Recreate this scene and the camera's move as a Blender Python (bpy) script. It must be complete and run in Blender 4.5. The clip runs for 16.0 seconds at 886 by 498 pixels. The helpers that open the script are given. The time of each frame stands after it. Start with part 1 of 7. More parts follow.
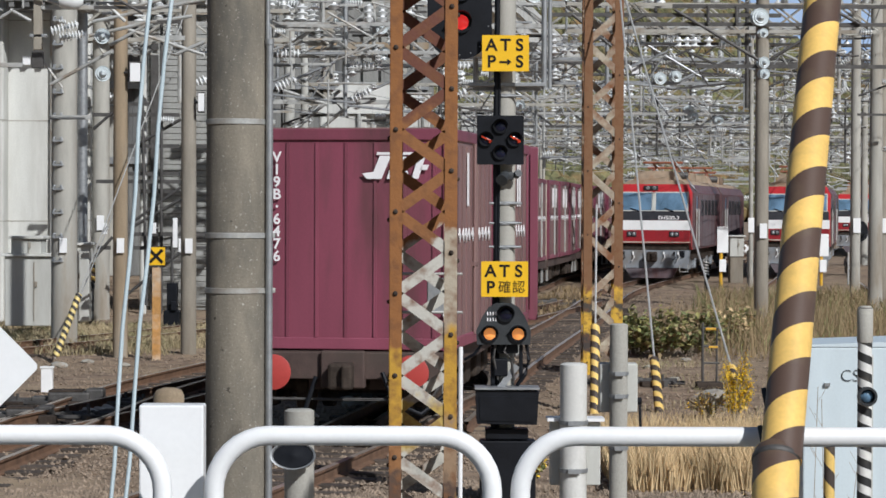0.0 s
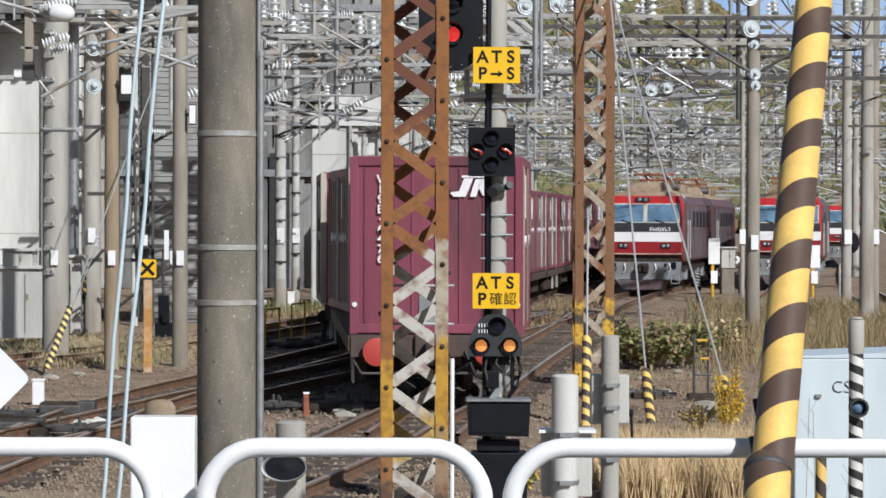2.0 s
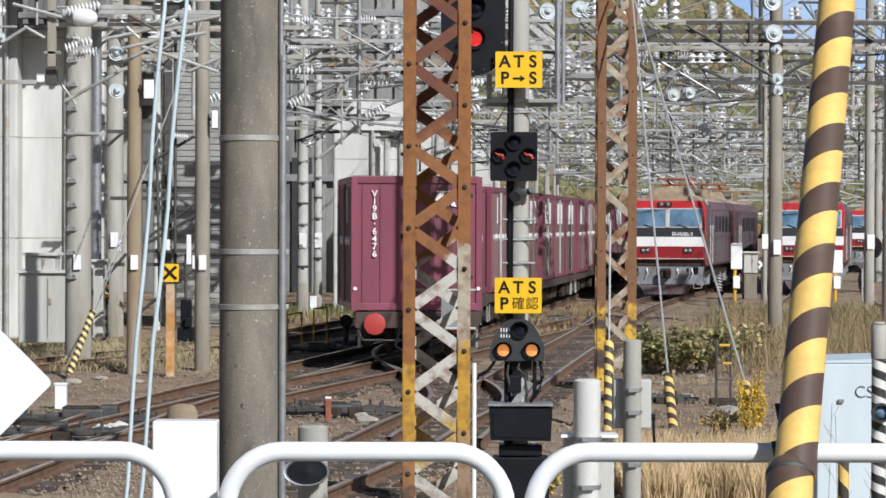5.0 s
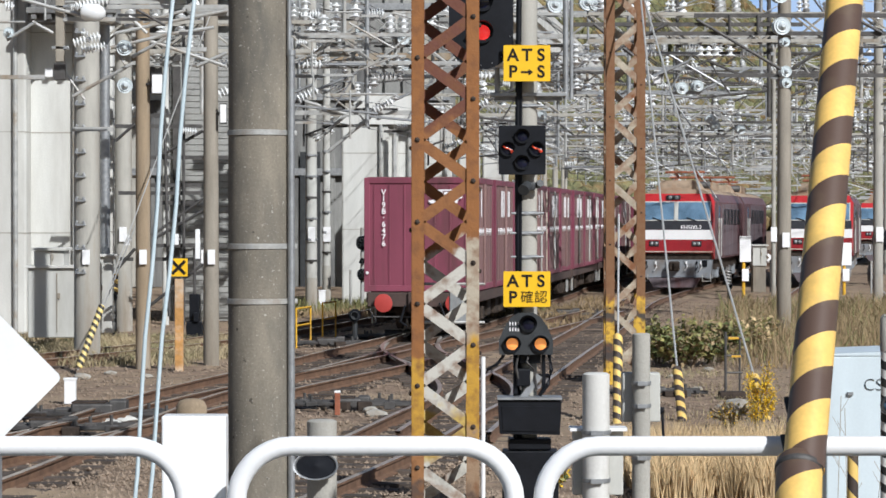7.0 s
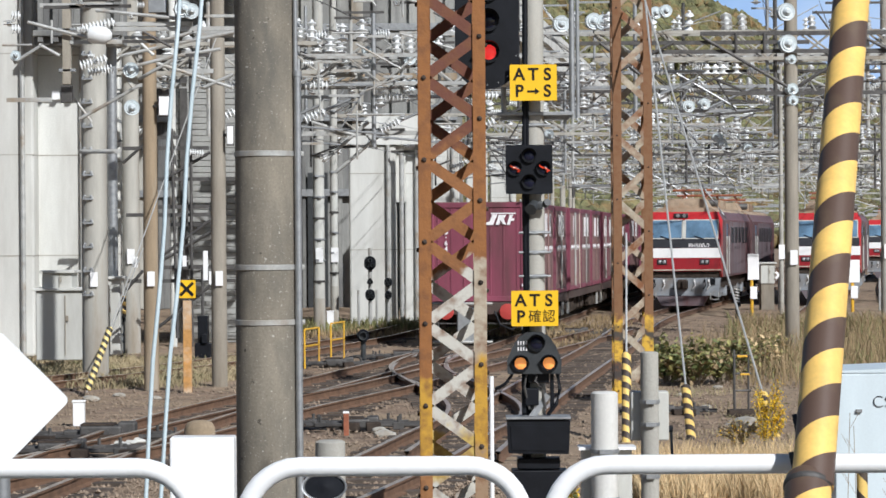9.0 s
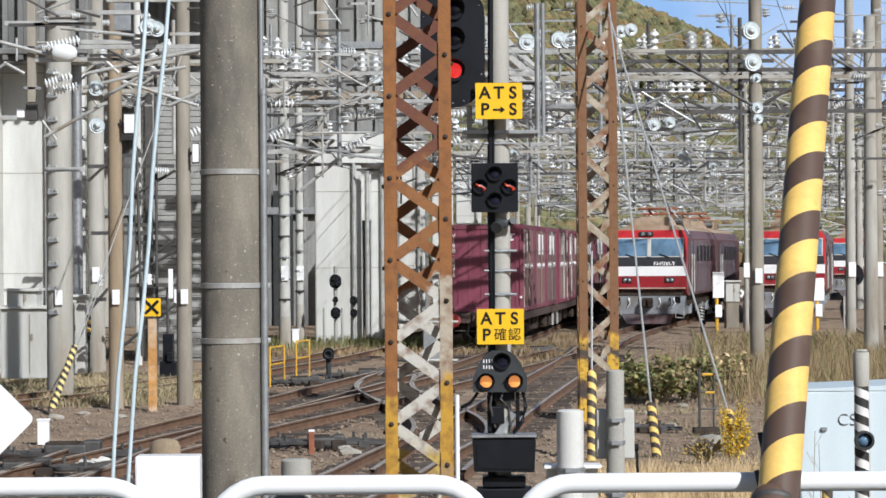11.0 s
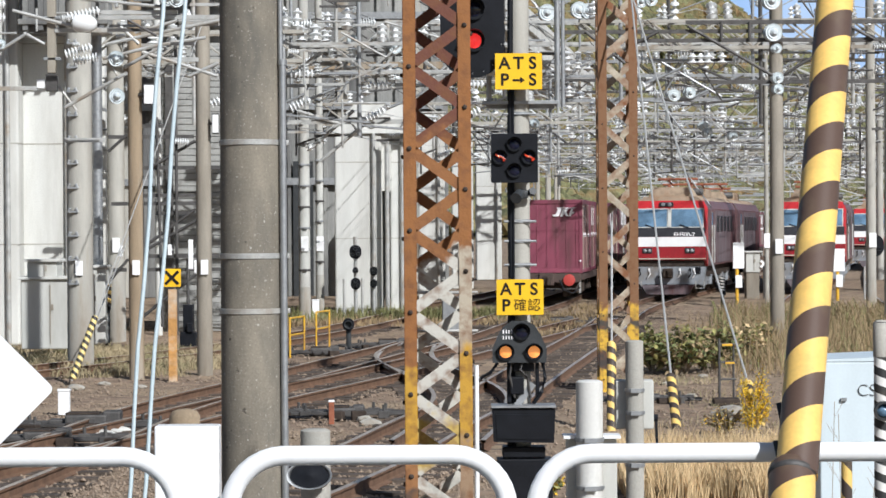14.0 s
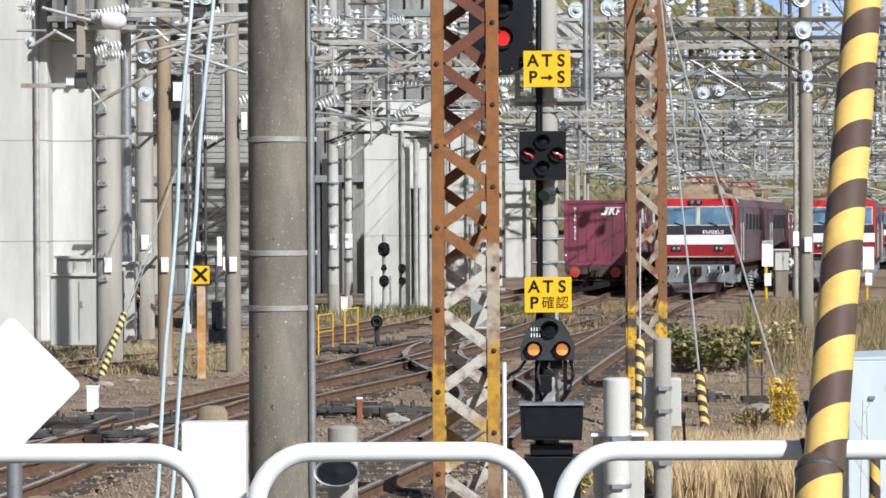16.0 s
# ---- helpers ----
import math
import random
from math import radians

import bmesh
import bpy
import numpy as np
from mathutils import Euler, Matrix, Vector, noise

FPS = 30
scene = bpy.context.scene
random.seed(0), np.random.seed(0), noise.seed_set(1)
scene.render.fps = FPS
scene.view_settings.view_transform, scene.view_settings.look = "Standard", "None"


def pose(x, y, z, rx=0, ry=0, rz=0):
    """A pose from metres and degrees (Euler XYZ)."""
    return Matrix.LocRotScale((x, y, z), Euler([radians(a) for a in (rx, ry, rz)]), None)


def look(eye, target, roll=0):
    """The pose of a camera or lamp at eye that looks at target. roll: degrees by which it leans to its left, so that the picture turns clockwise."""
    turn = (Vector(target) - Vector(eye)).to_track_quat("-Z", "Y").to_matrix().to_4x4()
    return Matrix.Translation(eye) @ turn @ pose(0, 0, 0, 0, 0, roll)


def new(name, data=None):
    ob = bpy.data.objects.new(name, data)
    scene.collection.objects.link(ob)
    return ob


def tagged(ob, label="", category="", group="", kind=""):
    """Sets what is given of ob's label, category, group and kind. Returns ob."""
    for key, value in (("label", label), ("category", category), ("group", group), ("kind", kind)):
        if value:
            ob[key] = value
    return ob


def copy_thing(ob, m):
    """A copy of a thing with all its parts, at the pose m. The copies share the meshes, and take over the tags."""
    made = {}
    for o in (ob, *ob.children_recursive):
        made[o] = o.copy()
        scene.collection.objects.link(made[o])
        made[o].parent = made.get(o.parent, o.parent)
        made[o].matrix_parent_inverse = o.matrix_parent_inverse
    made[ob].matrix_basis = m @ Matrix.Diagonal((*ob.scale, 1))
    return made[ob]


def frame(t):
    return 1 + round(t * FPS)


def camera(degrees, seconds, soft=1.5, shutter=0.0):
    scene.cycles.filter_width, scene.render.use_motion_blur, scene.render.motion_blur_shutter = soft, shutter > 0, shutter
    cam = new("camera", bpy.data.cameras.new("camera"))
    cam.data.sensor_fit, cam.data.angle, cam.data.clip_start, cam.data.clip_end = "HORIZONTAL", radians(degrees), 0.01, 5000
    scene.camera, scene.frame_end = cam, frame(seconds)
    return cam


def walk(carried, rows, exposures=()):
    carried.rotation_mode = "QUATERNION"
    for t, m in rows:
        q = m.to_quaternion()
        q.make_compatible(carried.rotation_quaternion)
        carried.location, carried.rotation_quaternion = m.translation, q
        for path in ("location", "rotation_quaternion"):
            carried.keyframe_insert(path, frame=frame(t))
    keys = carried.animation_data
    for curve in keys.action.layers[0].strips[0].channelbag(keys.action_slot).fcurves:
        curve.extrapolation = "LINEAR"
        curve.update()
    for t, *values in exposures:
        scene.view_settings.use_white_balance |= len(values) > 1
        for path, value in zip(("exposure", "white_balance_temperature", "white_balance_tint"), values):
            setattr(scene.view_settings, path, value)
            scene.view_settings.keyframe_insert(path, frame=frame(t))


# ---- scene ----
EYE = 2.75
F = 4500.0          # sight-line unit: one part in 4500 of the distance
cam = camera(math.degrees(2 * math.atan(784 / F)), 16.0, soft=1.6)
# seconds, tilt, turn, lean in degrees, drift sideways and up in metres: the camera is held in the hand at one spot
SWAY = [
    (0, -0.927, -0.505, 0.209, -0.0024, 0.0013),
    (0.5, -0.750, -0.779, 0.202, -0.0023, 0.0002),
    (1, -0.931, -0.728, 0.129, -0.0022, -0.0021),
    (1.5, -1.057, -1.000, 0.126, -0.0017, 0.0004),
    (2, -0.657, -0.695, 0.141, -0.0010, -0.0001),
    (2.5, -0.360, -0.545, 0.219, -0.0004, 0.0006),
    (3, -0.068, -0.583, 0.199, 0.0002, -0.0005),
    (3.5, -0.507, -0.265, 0.215, 0.0001, -0.0012),
    (6, -0.598, -0.190, 0.168, -0.0007, -0.0013),
    (6.5, -0.670, -0.181, 0.123, -0.0004, -0.0010),
    (7, -0.694, -0.000, -0.000, -0.0000, -0.0000),
    (7.5, -0.594, -0.056, -0.033, -0.0010, -0.0000),
    (8, -0.595, -0.020, -0.119, 0.0012, -0.0001),
    (8.5, -0.526, 0.135, -0.228, 0.0023, 0.0005),
    (9, -0.245, 0.177, -0.394, 0.0034, -0.0006),
    (11.5, 0.176, -0.678, -0.365, 0.0013, 0.0004),
    (12, 0.194, -0.636, -0.375, 0.0016, -0.0003),
    (12.5, 0.139, -0.485, -0.406, 0.0045, 0.0005),
    (13, -0.065, -0.043, -0.484, 0.0086, -0.0009),
    (13.5, -0.484, -0.090, -0.296, 0.0048, -0.0022),
    (14, -0.501, -0.148, -0.385, 0.0057, -0.0004),
    (14.5, -0.452, -0.140, -0.471, 0.0080, -0.0016),
    (15, -0.353, 0.061, -0.633, 0.0126, -0.0004),
    (15.5, -0.293, 0.514, -0.429, 0.0105, -0.0022),
    (16, -0.552, 0.500, -0.298, 0.0116, -0.0019),
]
walk(cam, [(t, pose(dx, 0, EYE + dz, 90 + tilt, 0, turn) @ pose(0, 0, 0, 0, 0, lean)) for t, tilt, turn, lean, dx, dz in SWAY],
     exposures=[(0, -0.34, 5950, 10), (1.5, -0.21, 5950, 10), (2.5, -0.13, 5950, 10), (6, -0.06, 5950, 10), (9, -0.03, 5950, 10), (12, 0.02, 5950, 10), (16, 0.1, 5950, 10)])

# ---------- light
SUN_EL, SUN_AZ = 36.0, 147.0     # height and bearing of the sun, clockwise from +Y
world = bpy.data.worlds.new("world")
scene.world = world
world.use_nodes = True
wn = world.node_tree
sky = wn.nodes.new("ShaderNodeTexSky")
sky.sky_type, sky.sun_disc = "NISHITA", False
sky.dust_density, sky.air_density = 1.0, 1.0
sky.sun_elevation, sky.sun_rotation = radians(SUN_EL), radians(SUN_AZ)
bg = wn.nodes["Background"]
bg.inputs["Strength"].default_value = 0.054
wn.links.new(sky.outputs[0], bg.inputs["Color"])
sun = new("sun", bpy.data.lights.new("sun", "SUN"))
sun.data.energy, sun.data.angle, sun.data.color = 5.0, radians(0.6), (1.0, 0.96, 0.9)
sun.matrix_world = look((0, 0, 0), (-math.sin(radians(SUN_AZ)) * math.cos(radians(SUN_EL)),
                                   -math.cos(radians(SUN_AZ)) * math.cos(radians(SUN_EL)), -math.sin(radians(SUN_EL))))


# ---------- places by sight line and distance
def at(u, v, d):
    """The place d metres ahead on the sight line (u, v)."""
    return Vector(((u - 784) * d / F, d, EYE + (386.5 - v) * d / F))


def gx(u, d):
    return (u - 784) * d / F


def gz(v, d):
    return EYE + (386.5 - v) * d / F


# ---------- materials
def material(name, color, rough=0.7, metal=0.0, vary=0.25, scale=6.0, grain=60.0, bump=0.15, stain=None, stain_amount=0.4,
             stain_scale=1.5, streak=1.0, glow=0.0, random_tint=0.0):
    m = bpy.data.materials.new(name)
    m.use_nodes = True
    t = m.node_tree
    n, l = t.nodes, t.links
    b = n["Principled BSDF"]
    co = n.new("ShaderNodeTexCoord")
    mp = n.new("ShaderNodeMapping")
    mp.inputs["Scale"].default_value = (1, 1, 1 / streak)
    l.new(co.outputs["Object"], mp.inputs["Vector"])
    n1 = n.new("ShaderNodeTexNoise")
    n1.inputs["Scale"].default_value, n1.inputs["Detail"].default_value = scale, 5
    n2 = n.new("ShaderNodeTexNoise")
    n2.inputs["Scale"].default_value, n2.inputs["Detail"].default_value = grain, 3
    l.new(mp.outputs[0], n1.inputs["Vector"])
    l.new(co.outputs["Object"], n2.inputs["Vector"])
    mix = n.new("ShaderNodeMix")
    mix.data_type = "RGBA"
    lo = [c * (1 - vary) for c in color]
    hi = [min(1, c * (1 + vary)) for c in color]
    mix.inputs["A"].default_value, mix.inputs["B"].default_value = (*lo, 1), (*hi, 1)
    add = n.new("ShaderNodeMath")
    add.operation = "ADD"
    sc = n.new("ShaderNodeMath")
    sc.operation, sc.inputs[1].default_value = "MULTIPLY_ADD", 0.5
    sc.inputs[2].default_value = -0.25
    l.new(n2.outputs["Fac"], sc.inputs[0])
    l.new(n1.outputs["Fac"], add.inputs[0])
    l.new(sc.outputs[0], add.inputs[1])
    ramp = n.new("ShaderNodeMapRange")
    ramp.inputs["From Min"].default_value, ramp.inputs["From Max"].default_value = 0.3, 0.7
    l.new(add.outputs[0], ramp.inputs["Value"])
    l.new(ramp.outputs[0], mix.inputs["Factor"])
    out = mix.outputs["Result"]
    if stain:
        n3 = n.new("ShaderNodeTexNoise")
        n3.inputs["Scale"].default_value, n3.inputs["Detail"].default_value, n3.inputs["Roughness"].default_value = stain_scale, 8, 0.65
        l.new(mp.outputs[0], n3.inputs["Vector"])
        r3 = n.new("ShaderNodeMapRange")
        r3.inputs["From Min"].default_value, r3.inputs["From Max"].default_value = 0.62 - stain_amount * 0.35, 0.75 - stain_amount * 0.2
        l.new(n3.outputs["Fac"], r3.inputs["Value"])
        m3 = n.new("ShaderNodeMix")
        m3.data_type = "RGBA"
        m3.inputs["B"].default_value = (*stain, 1)
        l.new(r3.outputs[0], m3.inputs["Factor"])
        l.new(out, m3.inputs["A"])
        out = m3.outputs["Result"]
    if random_tint:
        oi = n.new("ShaderNodeObjectInfo")
        hs = n.new("ShaderNodeHueSaturation")
        mr = n.new("ShaderNodeMapRange")
        mr.inputs["To Min"].default_value, mr.inputs["To Max"].default_value = 1 - random_tint, 1 + random_tint
        l.new(oi.outputs["Random"], mr.inputs["Value"])
        l.new(mr.outputs[0], hs.inputs["Value"])
        l.new(out, hs.inputs["Color"])
        out = hs.outputs[0]
    l.new(out, b.inputs["Base Color"])
    b.inputs["Roughness"].default_value, b.inputs["Metallic"].default_value = rough, metal
    if bump:
        bp = n.new("ShaderNodeBump")
        bp.inputs["Strength"].default_value, bp.inputs["Distance"].default_value = bump, 0.02
        l.new(add.outputs[0], bp.inputs["Height"])
        l.new(bp.outputs[0], b.inputs["Normal"])
    if glow:
        b.inputs["Emission Color"].default_value = (*color, 1)
        b.inputs["Emission Strength"].default_value = glow
    return m


def striped(name, light, dark, pitch, turns=1.0, share=0.5, wear=0.25, phase=0.0):
    """Spiral stripes round the object's own z axis; turns=0 gives plain rings."""
    m = material(name, light, 0.5, vary=0.1, bump=0.05)
    t = m.node_tree
    n, l = t.nodes, t.links
    b = n["Principled BSDF"]
    co = n.new("ShaderNodeTexCoord")
    sp = n.new("ShaderNodeSeparateXYZ")
    l.new(co.outputs["Object"], sp.inputs[0])
    an = n.new("ShaderNodeMath")
    an.operation = "ARCTAN2"
    l.new(sp.outputs["Y"], an.inputs[0])
    l.new(sp.outputs["X"], an.inputs[1])
    a = n.new("ShaderNodeMath")
    a.operation, a.inputs[1].default_value, a.inputs[2].default_value = "MULTIPLY_ADD", turns / (2 * math.pi), phase
    l.new(an.outputs[0], a.inputs[0])
    z = n.new("ShaderNodeMath")
    z.operation, z.inputs[1].default_value = "MULTIPLY_ADD", 1 / pitch
    l.new(sp.outputs["Z"], z.inputs[0])
    l.new(a.outputs[0], z.inputs[2])
    fr = n.new("ShaderNodeMath")
    fr.operation = "FRACT"
    l.new(z.outputs[0], fr.inputs[0])
    gt = n.new("ShaderNodeMath")
    gt.operation, gt.inputs[1].default_value = "GREATER_THAN", share
    l.new(fr.outputs[0], gt.inputs[0])
    old = b.inputs["Base Color"].links[0].from_socket
    mx = n.new("ShaderNodeMix")
    mx.data_type = "RGBA"
    mx.inputs["B"].default_value = (*dark, 1)
    l.new(gt.outputs[0], mx.inputs["Factor"])
    l.new(old, mx.inputs["A"])
    dirt = n.new("ShaderNodeTexNoise")
    dirt.inputs["Scale"].default_value, dirt.inputs["Detail"].default_value = 9, 7
    l.new(co.outputs["Object"], dirt.inputs["Vector"])
    dr = n.new("ShaderNodeMapRange")
    dr.inputs["From Min"].default_value, dr.inputs["From Max"].default_value, dr.inputs["To Max"].default_value = 0.5, 0.75, wear
    l.new(dirt.outputs["Fac"], dr.inputs["Value"])
    md = n.new("ShaderNodeMix")
    md.data_type = "RGBA"
    md.inputs["B"].default_value = (0.22, 0.17, 0.1, 1)
    l.new(dr.outputs[0], md.inputs["Factor"])
    l.new(mx.outputs["Result"], md.inputs["A"])
    l.new(md.outputs["Result"], b.inputs["Base Color"])
    return m


def banded(name, bands, rough=0.75):
    """Paint in zones by height: rows of (height above the object's base, colour); ragged borders."""
    m = material(name, bands[0][1], rough, vary=0.2, scale=9, bump=0.25)
    t = m.node_tree
    n, l = t.nodes, t.links
    b = n["Principled BSDF"]
    co = n.new("ShaderNodeTexCoord")
    sp = n.new("ShaderNodeSeparateXYZ")
    l.new(co.outputs["Object"], sp.inputs[0])
    ns = n.new("ShaderNodeTexNoise")
    ns.inputs["Scale"].default_value, ns.inputs["Detail"].default_value = 7, 7
    l.new(co.outputs["Object"], ns.inputs["Vector"])
    wob = n.new("ShaderNodeMath")
    wob.operation, wob.inputs[1].default_value = "MULTIPLY_ADD", 0.5
    l.new(ns.outputs["Fac"], wob.inputs[0])
    l.new(sp.outputs["Z"], wob.inputs[2])
    out = b.inputs["Base Color"].links[0].from_socket
    base = out
    for z, c in bands[1:]:
        s = n.new("ShaderNodeMapRange")
        s.inputs["From Min"].default_value, s.inputs["From Max"].default_value = z + 0.25 - 0.04, z + 0.25 + 0.04
        l.new(wob.outputs[0], s.inputs["Value"])
        mx = n.new("ShaderNodeMix")
        mx.data_type = "RGBA"
        l.new(s.outputs[0], mx.inputs["Factor"])
        l.new(out, mx.inputs["A"])
        mx.inputs["B"].default_value = (*c, 1)
        out = mx.outputs["Result"]
    rust = n.new("ShaderNodeTexNoise")
    rust.inputs["Scale"].default_value, rust.inputs["Detail"].default_value = 14, 9
    l.new(co.outputs["Object"], rust.inputs["Vector"])
    rr = n.new("ShaderNodeMapRange")
    rr.inputs["From Min"].default_value, rr.inputs["From Max"].default_value, rr.inputs["To Max"].default_value = 0.46, 0.7, 0.8
    l.new(rust.outputs["Fac"], rr.inputs["Value"])
    mr = n.new("ShaderNodeMix")
    mr.data_type = "RGBA"
    mr.inputs["B"].default_value = (0.17, 0.07, 0.025, 1)
    l.new(rr.outputs[0], mr.inputs["Factor"])
    l.new(out, mr.inputs["A"])
    l.new(mr.outputs["Result"], b.inputs["Base Color"])
    return m


WHITE = material("white paint", (0.86, 0.86, 0.85), 0.35, vary=0.03, bump=0.03, stain=(0.68, 0.66, 0.62), stain_amount=0.1)
CONCRETE = material("weathered concrete", (0.215, 0.19, 0.148), 0.9, vary=0.22, scale=5, grain=70, bump=0.18, stain=(0.13, 0.12, 0.1), stain_amount=0.5, stain_scale=4, streak=3)
def add_specks(m, color, scale, cut):
    n, l = m.node_tree.nodes, m.node_tree.links
    b = n["Principled BSDF"]
    old = b.inputs["Base Color"].links[0].from_socket
    co = n.new("ShaderNodeTexCoord")
    v = n.new("ShaderNodeTexNoise")
    v.inputs["Scale"].default_value, v.inputs["Detail"].default_value = scale, 2
    l.new(co.outputs["Object"], v.inputs["Vector"])
    r = n.new("ShaderNodeMapRange")
    r.inputs["From Min"].default_value, r.inputs["From Max"].default_value = cut, cut + 0.05
    l.new(v.outputs["Fac"], r.inputs["Value"])
    mx = n.new("ShaderNodeMix")
    mx.data_type = "RGBA"
    mx.inputs["B"].default_value = (*color, 1)
    l.new(r.outputs[0], mx.inputs["Factor"])
    l.new(old, mx.inputs["A"])
    l.new(mx.outputs["Result"], b.inputs["Base Color"])


add_specks(CONCRETE, (0.42, 0.4, 0.35), 38, 0.7)
add_specks(CONCRETE, (0.08, 0.07, 0.055), 21, 0.71)
add_specks(CONCRETE, (0.34, 0.31, 0.26), 75, 0.66)
PALE_CONCRETE = material("pale concrete", (0.64, 0.64, 0.6), 0.9, vary=0.12, scale=1.2, grain=30, bump=0.15, stain=(0.46, 0.45, 0.41), stain_amount=0.45, stain_scale=0.5, streak=6)
WHITE_POST = material("weathered white post paint", (0.66, 0.65, 0.61), 0.7, vary=0.08, scale=5, bump=0.1, stain=(0.42, 0.4, 0.34), stain_amount=0.55, stain_scale=5, streak=5)
GREY_POST = material("grey concrete post", (0.4, 0.385, 0.34), 0.85, vary=0.15, scale=6, grain=80, bump=0.2, stain=(0.24, 0.2, 0.15), stain_amount=0.4, streak=6)
SLENDER = material("pale slender pole concrete", (0.52, 0.52, 0.48), 0.85, vary=0.15, scale=4, grain=60, bump=0.15, stain=(0.33, 0.31, 0.27), stain_amount=0.5, stain_scale=2, streak=5)
BROWN_GREY = material("brown grey concrete", (0.3, 0.27, 0.22), 0.9, vary=0.2, scale=5, grain=60, bump=0.2, stain=(0.2, 0.17, 0.13), stain_amount=0.5, streak=6)
# concrete with the shade under the viaduct put into its colour
SHADE_WALL = material("concrete wall darkened as in shade", (0.3, 0.3, 0.28), 0.9, vary=0.25, scale=1.0, grain=20, bump=0.15, stain=(0.1, 0.1, 0.1), stain_amount=0.5, stain_scale=0.4, streak=5)
BROWN_POST = material("brown stained post", (0.3, 0.23, 0.15), 0.9, vary=0.2, scale=5, bump=0.25, stain=(0.36, 0.33, 0.28), stain_amount=0.4, streak=6)
CHECK_STEEL = material("bright worn check rail", (0.5, 0.47, 0.43), 0.4, 0.35, vary=0.15, scale=4, bump=0.03, stain=(0.25, 0.17, 0.11), stain_amount=0.3)
STEEL = material("galvanised steel", (0.34, 0.35, 0.355), 0.5, 0.6, vary=0.15, scale=10, bump=0.05)
PALE_STEEL = material("pale weathered steel", (0.42, 0.42, 0.4), 0.55, 0.25, vary=0.2, scale=4, bump=0.05, stain=(0.3, 0.24, 0.17), stain_amount=0.3)
DARK_STEEL = material("dark steel", (0.09, 0.085, 0.08), 0.6, 0.4, vary=0.3, scale=6, bump=0.1)
PORCELAIN = material("white porcelain", (0.74, 0.75, 0.74), 0.2, vary=0.05, bump=0.0)
DISC_GLASS = material("pale glass disc", (0.58, 0.63, 0.64), 0.25, vary=0.12, scale=9, bump=0.0)
WIRE = material("overhead wire", (0.12, 0.115, 0.11), 0.5, 0.5, vary=0.1, bump=0.0)
PALE_WIRE = material("pale bare wire", (0.5, 0.5, 0.48), 0.5, 0.4, vary=0.1, bump=0.0)
BLUE_SLEEVE = material("pale blue plastic sleeve", (0.48, 0.57, 0.6), 0.45, vary=0.1, bump=0.03, stain=(0.6, 0.66, 0.68), stain_amount=0.3, streak=4)
BLACK = material("black enamel", (0.008, 0.009, 0.012), 0.5, vary=0.3, bump=0.04)
DARK_GREY = material("dark grey enamel", (0.045, 0.048, 0.05), 0.45, vary=0.2, bump=0.05)
LENS_DARK = material("unlit lens", (0.01, 0.012, 0.03), 0.08, vary=0.1, bump=0.0)
LENS_RED = material("lit red lens", (0.85, 0.035, 0.03), 0.15, vary=0.5, scale=18, bump=0.0, glow=0.85)
LENS_DIM = material("dim red lens", (0.4, 0.03, 0.01), 0.15, vary=1.0, scale=25, bump=0.0, glow=0.45)
LENS_AMBER = material("lit amber lens", (0.9, 0.32, 0.08), 0.15, vary=0.2, scale=40, bump=0.0, glow=0.6)
YELLOW_SIGN = material("yellow sign enamel", (0.85, 0.5, 0.01), 0.4, vary=0.05, bump=0.02, stain=(0.7, 0.4, 0.03), stain_amount=0.15)
INK = material("black lettering", (0.015, 0.013, 0.012), 0.5, vary=0.2, bump=0.0)
WHITE_INK = material("white lettering", (0.82, 0.8, 0.8), 0.5, vary=0.05, bump=0.0)
SPIRAL = striped("yellow and brown spiral", (0.85, 0.55, 0.15), (0.1, 0.062, 0.045), 0.2558, -1.0, 0.525, 0.3, 0.843)
HAZARD = striped("yellow and black hazard", (0.8, 0.55, 0.16), (0.06, 0.045, 0.038), 0.195, 1.0, 0.5, 0.3)
HAZARD_FINE = striped("fine yellow and black hazard", (0.78, 0.62, 0.24), (0.045, 0.04, 0.036), 0.118, 1.0, 0.5, 0.3)
BLACKWHITE = striped("black and white hazard", (0.75, 0.74, 0.7), (0.03, 0.03, 0.03), 0.1, 1.0, 0.5, 0.2)
RUST = (0.27, 0.11, 0.03)
MAST_PAINT = banded("rusting mast paint", [(0, (0.5, 0.28, 0.03)), (0.5, (0.05, 0.04, 0.035)), (0.75, (0.5, 0.28, 0.03)), (1.0, (0.1, 0.06, 0.04)), (1.15, (0.3, 0.2, 0.12)), (1.45, (0.5, 0.28, 0.03)), (2.0, (0.43, 0.37, 0.28)), (2.62, RUST)])
MAST_PAINT_LEFT = banded("rusting mast paint orange", [(0, (0.5, 0.28, 0.03)), (0.5, (0.05, 0.04, 0.035)), (0.75, (0.5, 0.28, 0.03)), (1.0, (0.1, 0.06, 0.04)), (1.15, (0.3, 0.14, 0.05)), (1.45, (0.5, 0.28, 0.03)), (1.95, RUST)])
MAST_PAINT_B = banded("rusting mast paint lower", [(0, (0.62, 0.38, 0.04)), (0.35, (0.05, 0.04, 0.035)), (0.7, (0.62, 0.38, 0.04)), (1.05, (0.06, 0.05, 0.04)), (1.25, (0.6, 0.36, 0.04)), (1.42, (0.2, 0.1, 0.045))])
MAST_BRACE = banded("rusting brace paint", [(0, (0.5, 0.48, 0.42)), (1.35, (0.5, 0.36, 0.1)), (1.55, (0.52, 0.5, 0.44)), (2.55, (0.26, 0.11, 0.035)), (3.3, (0.14, 0.05, 0.03))])
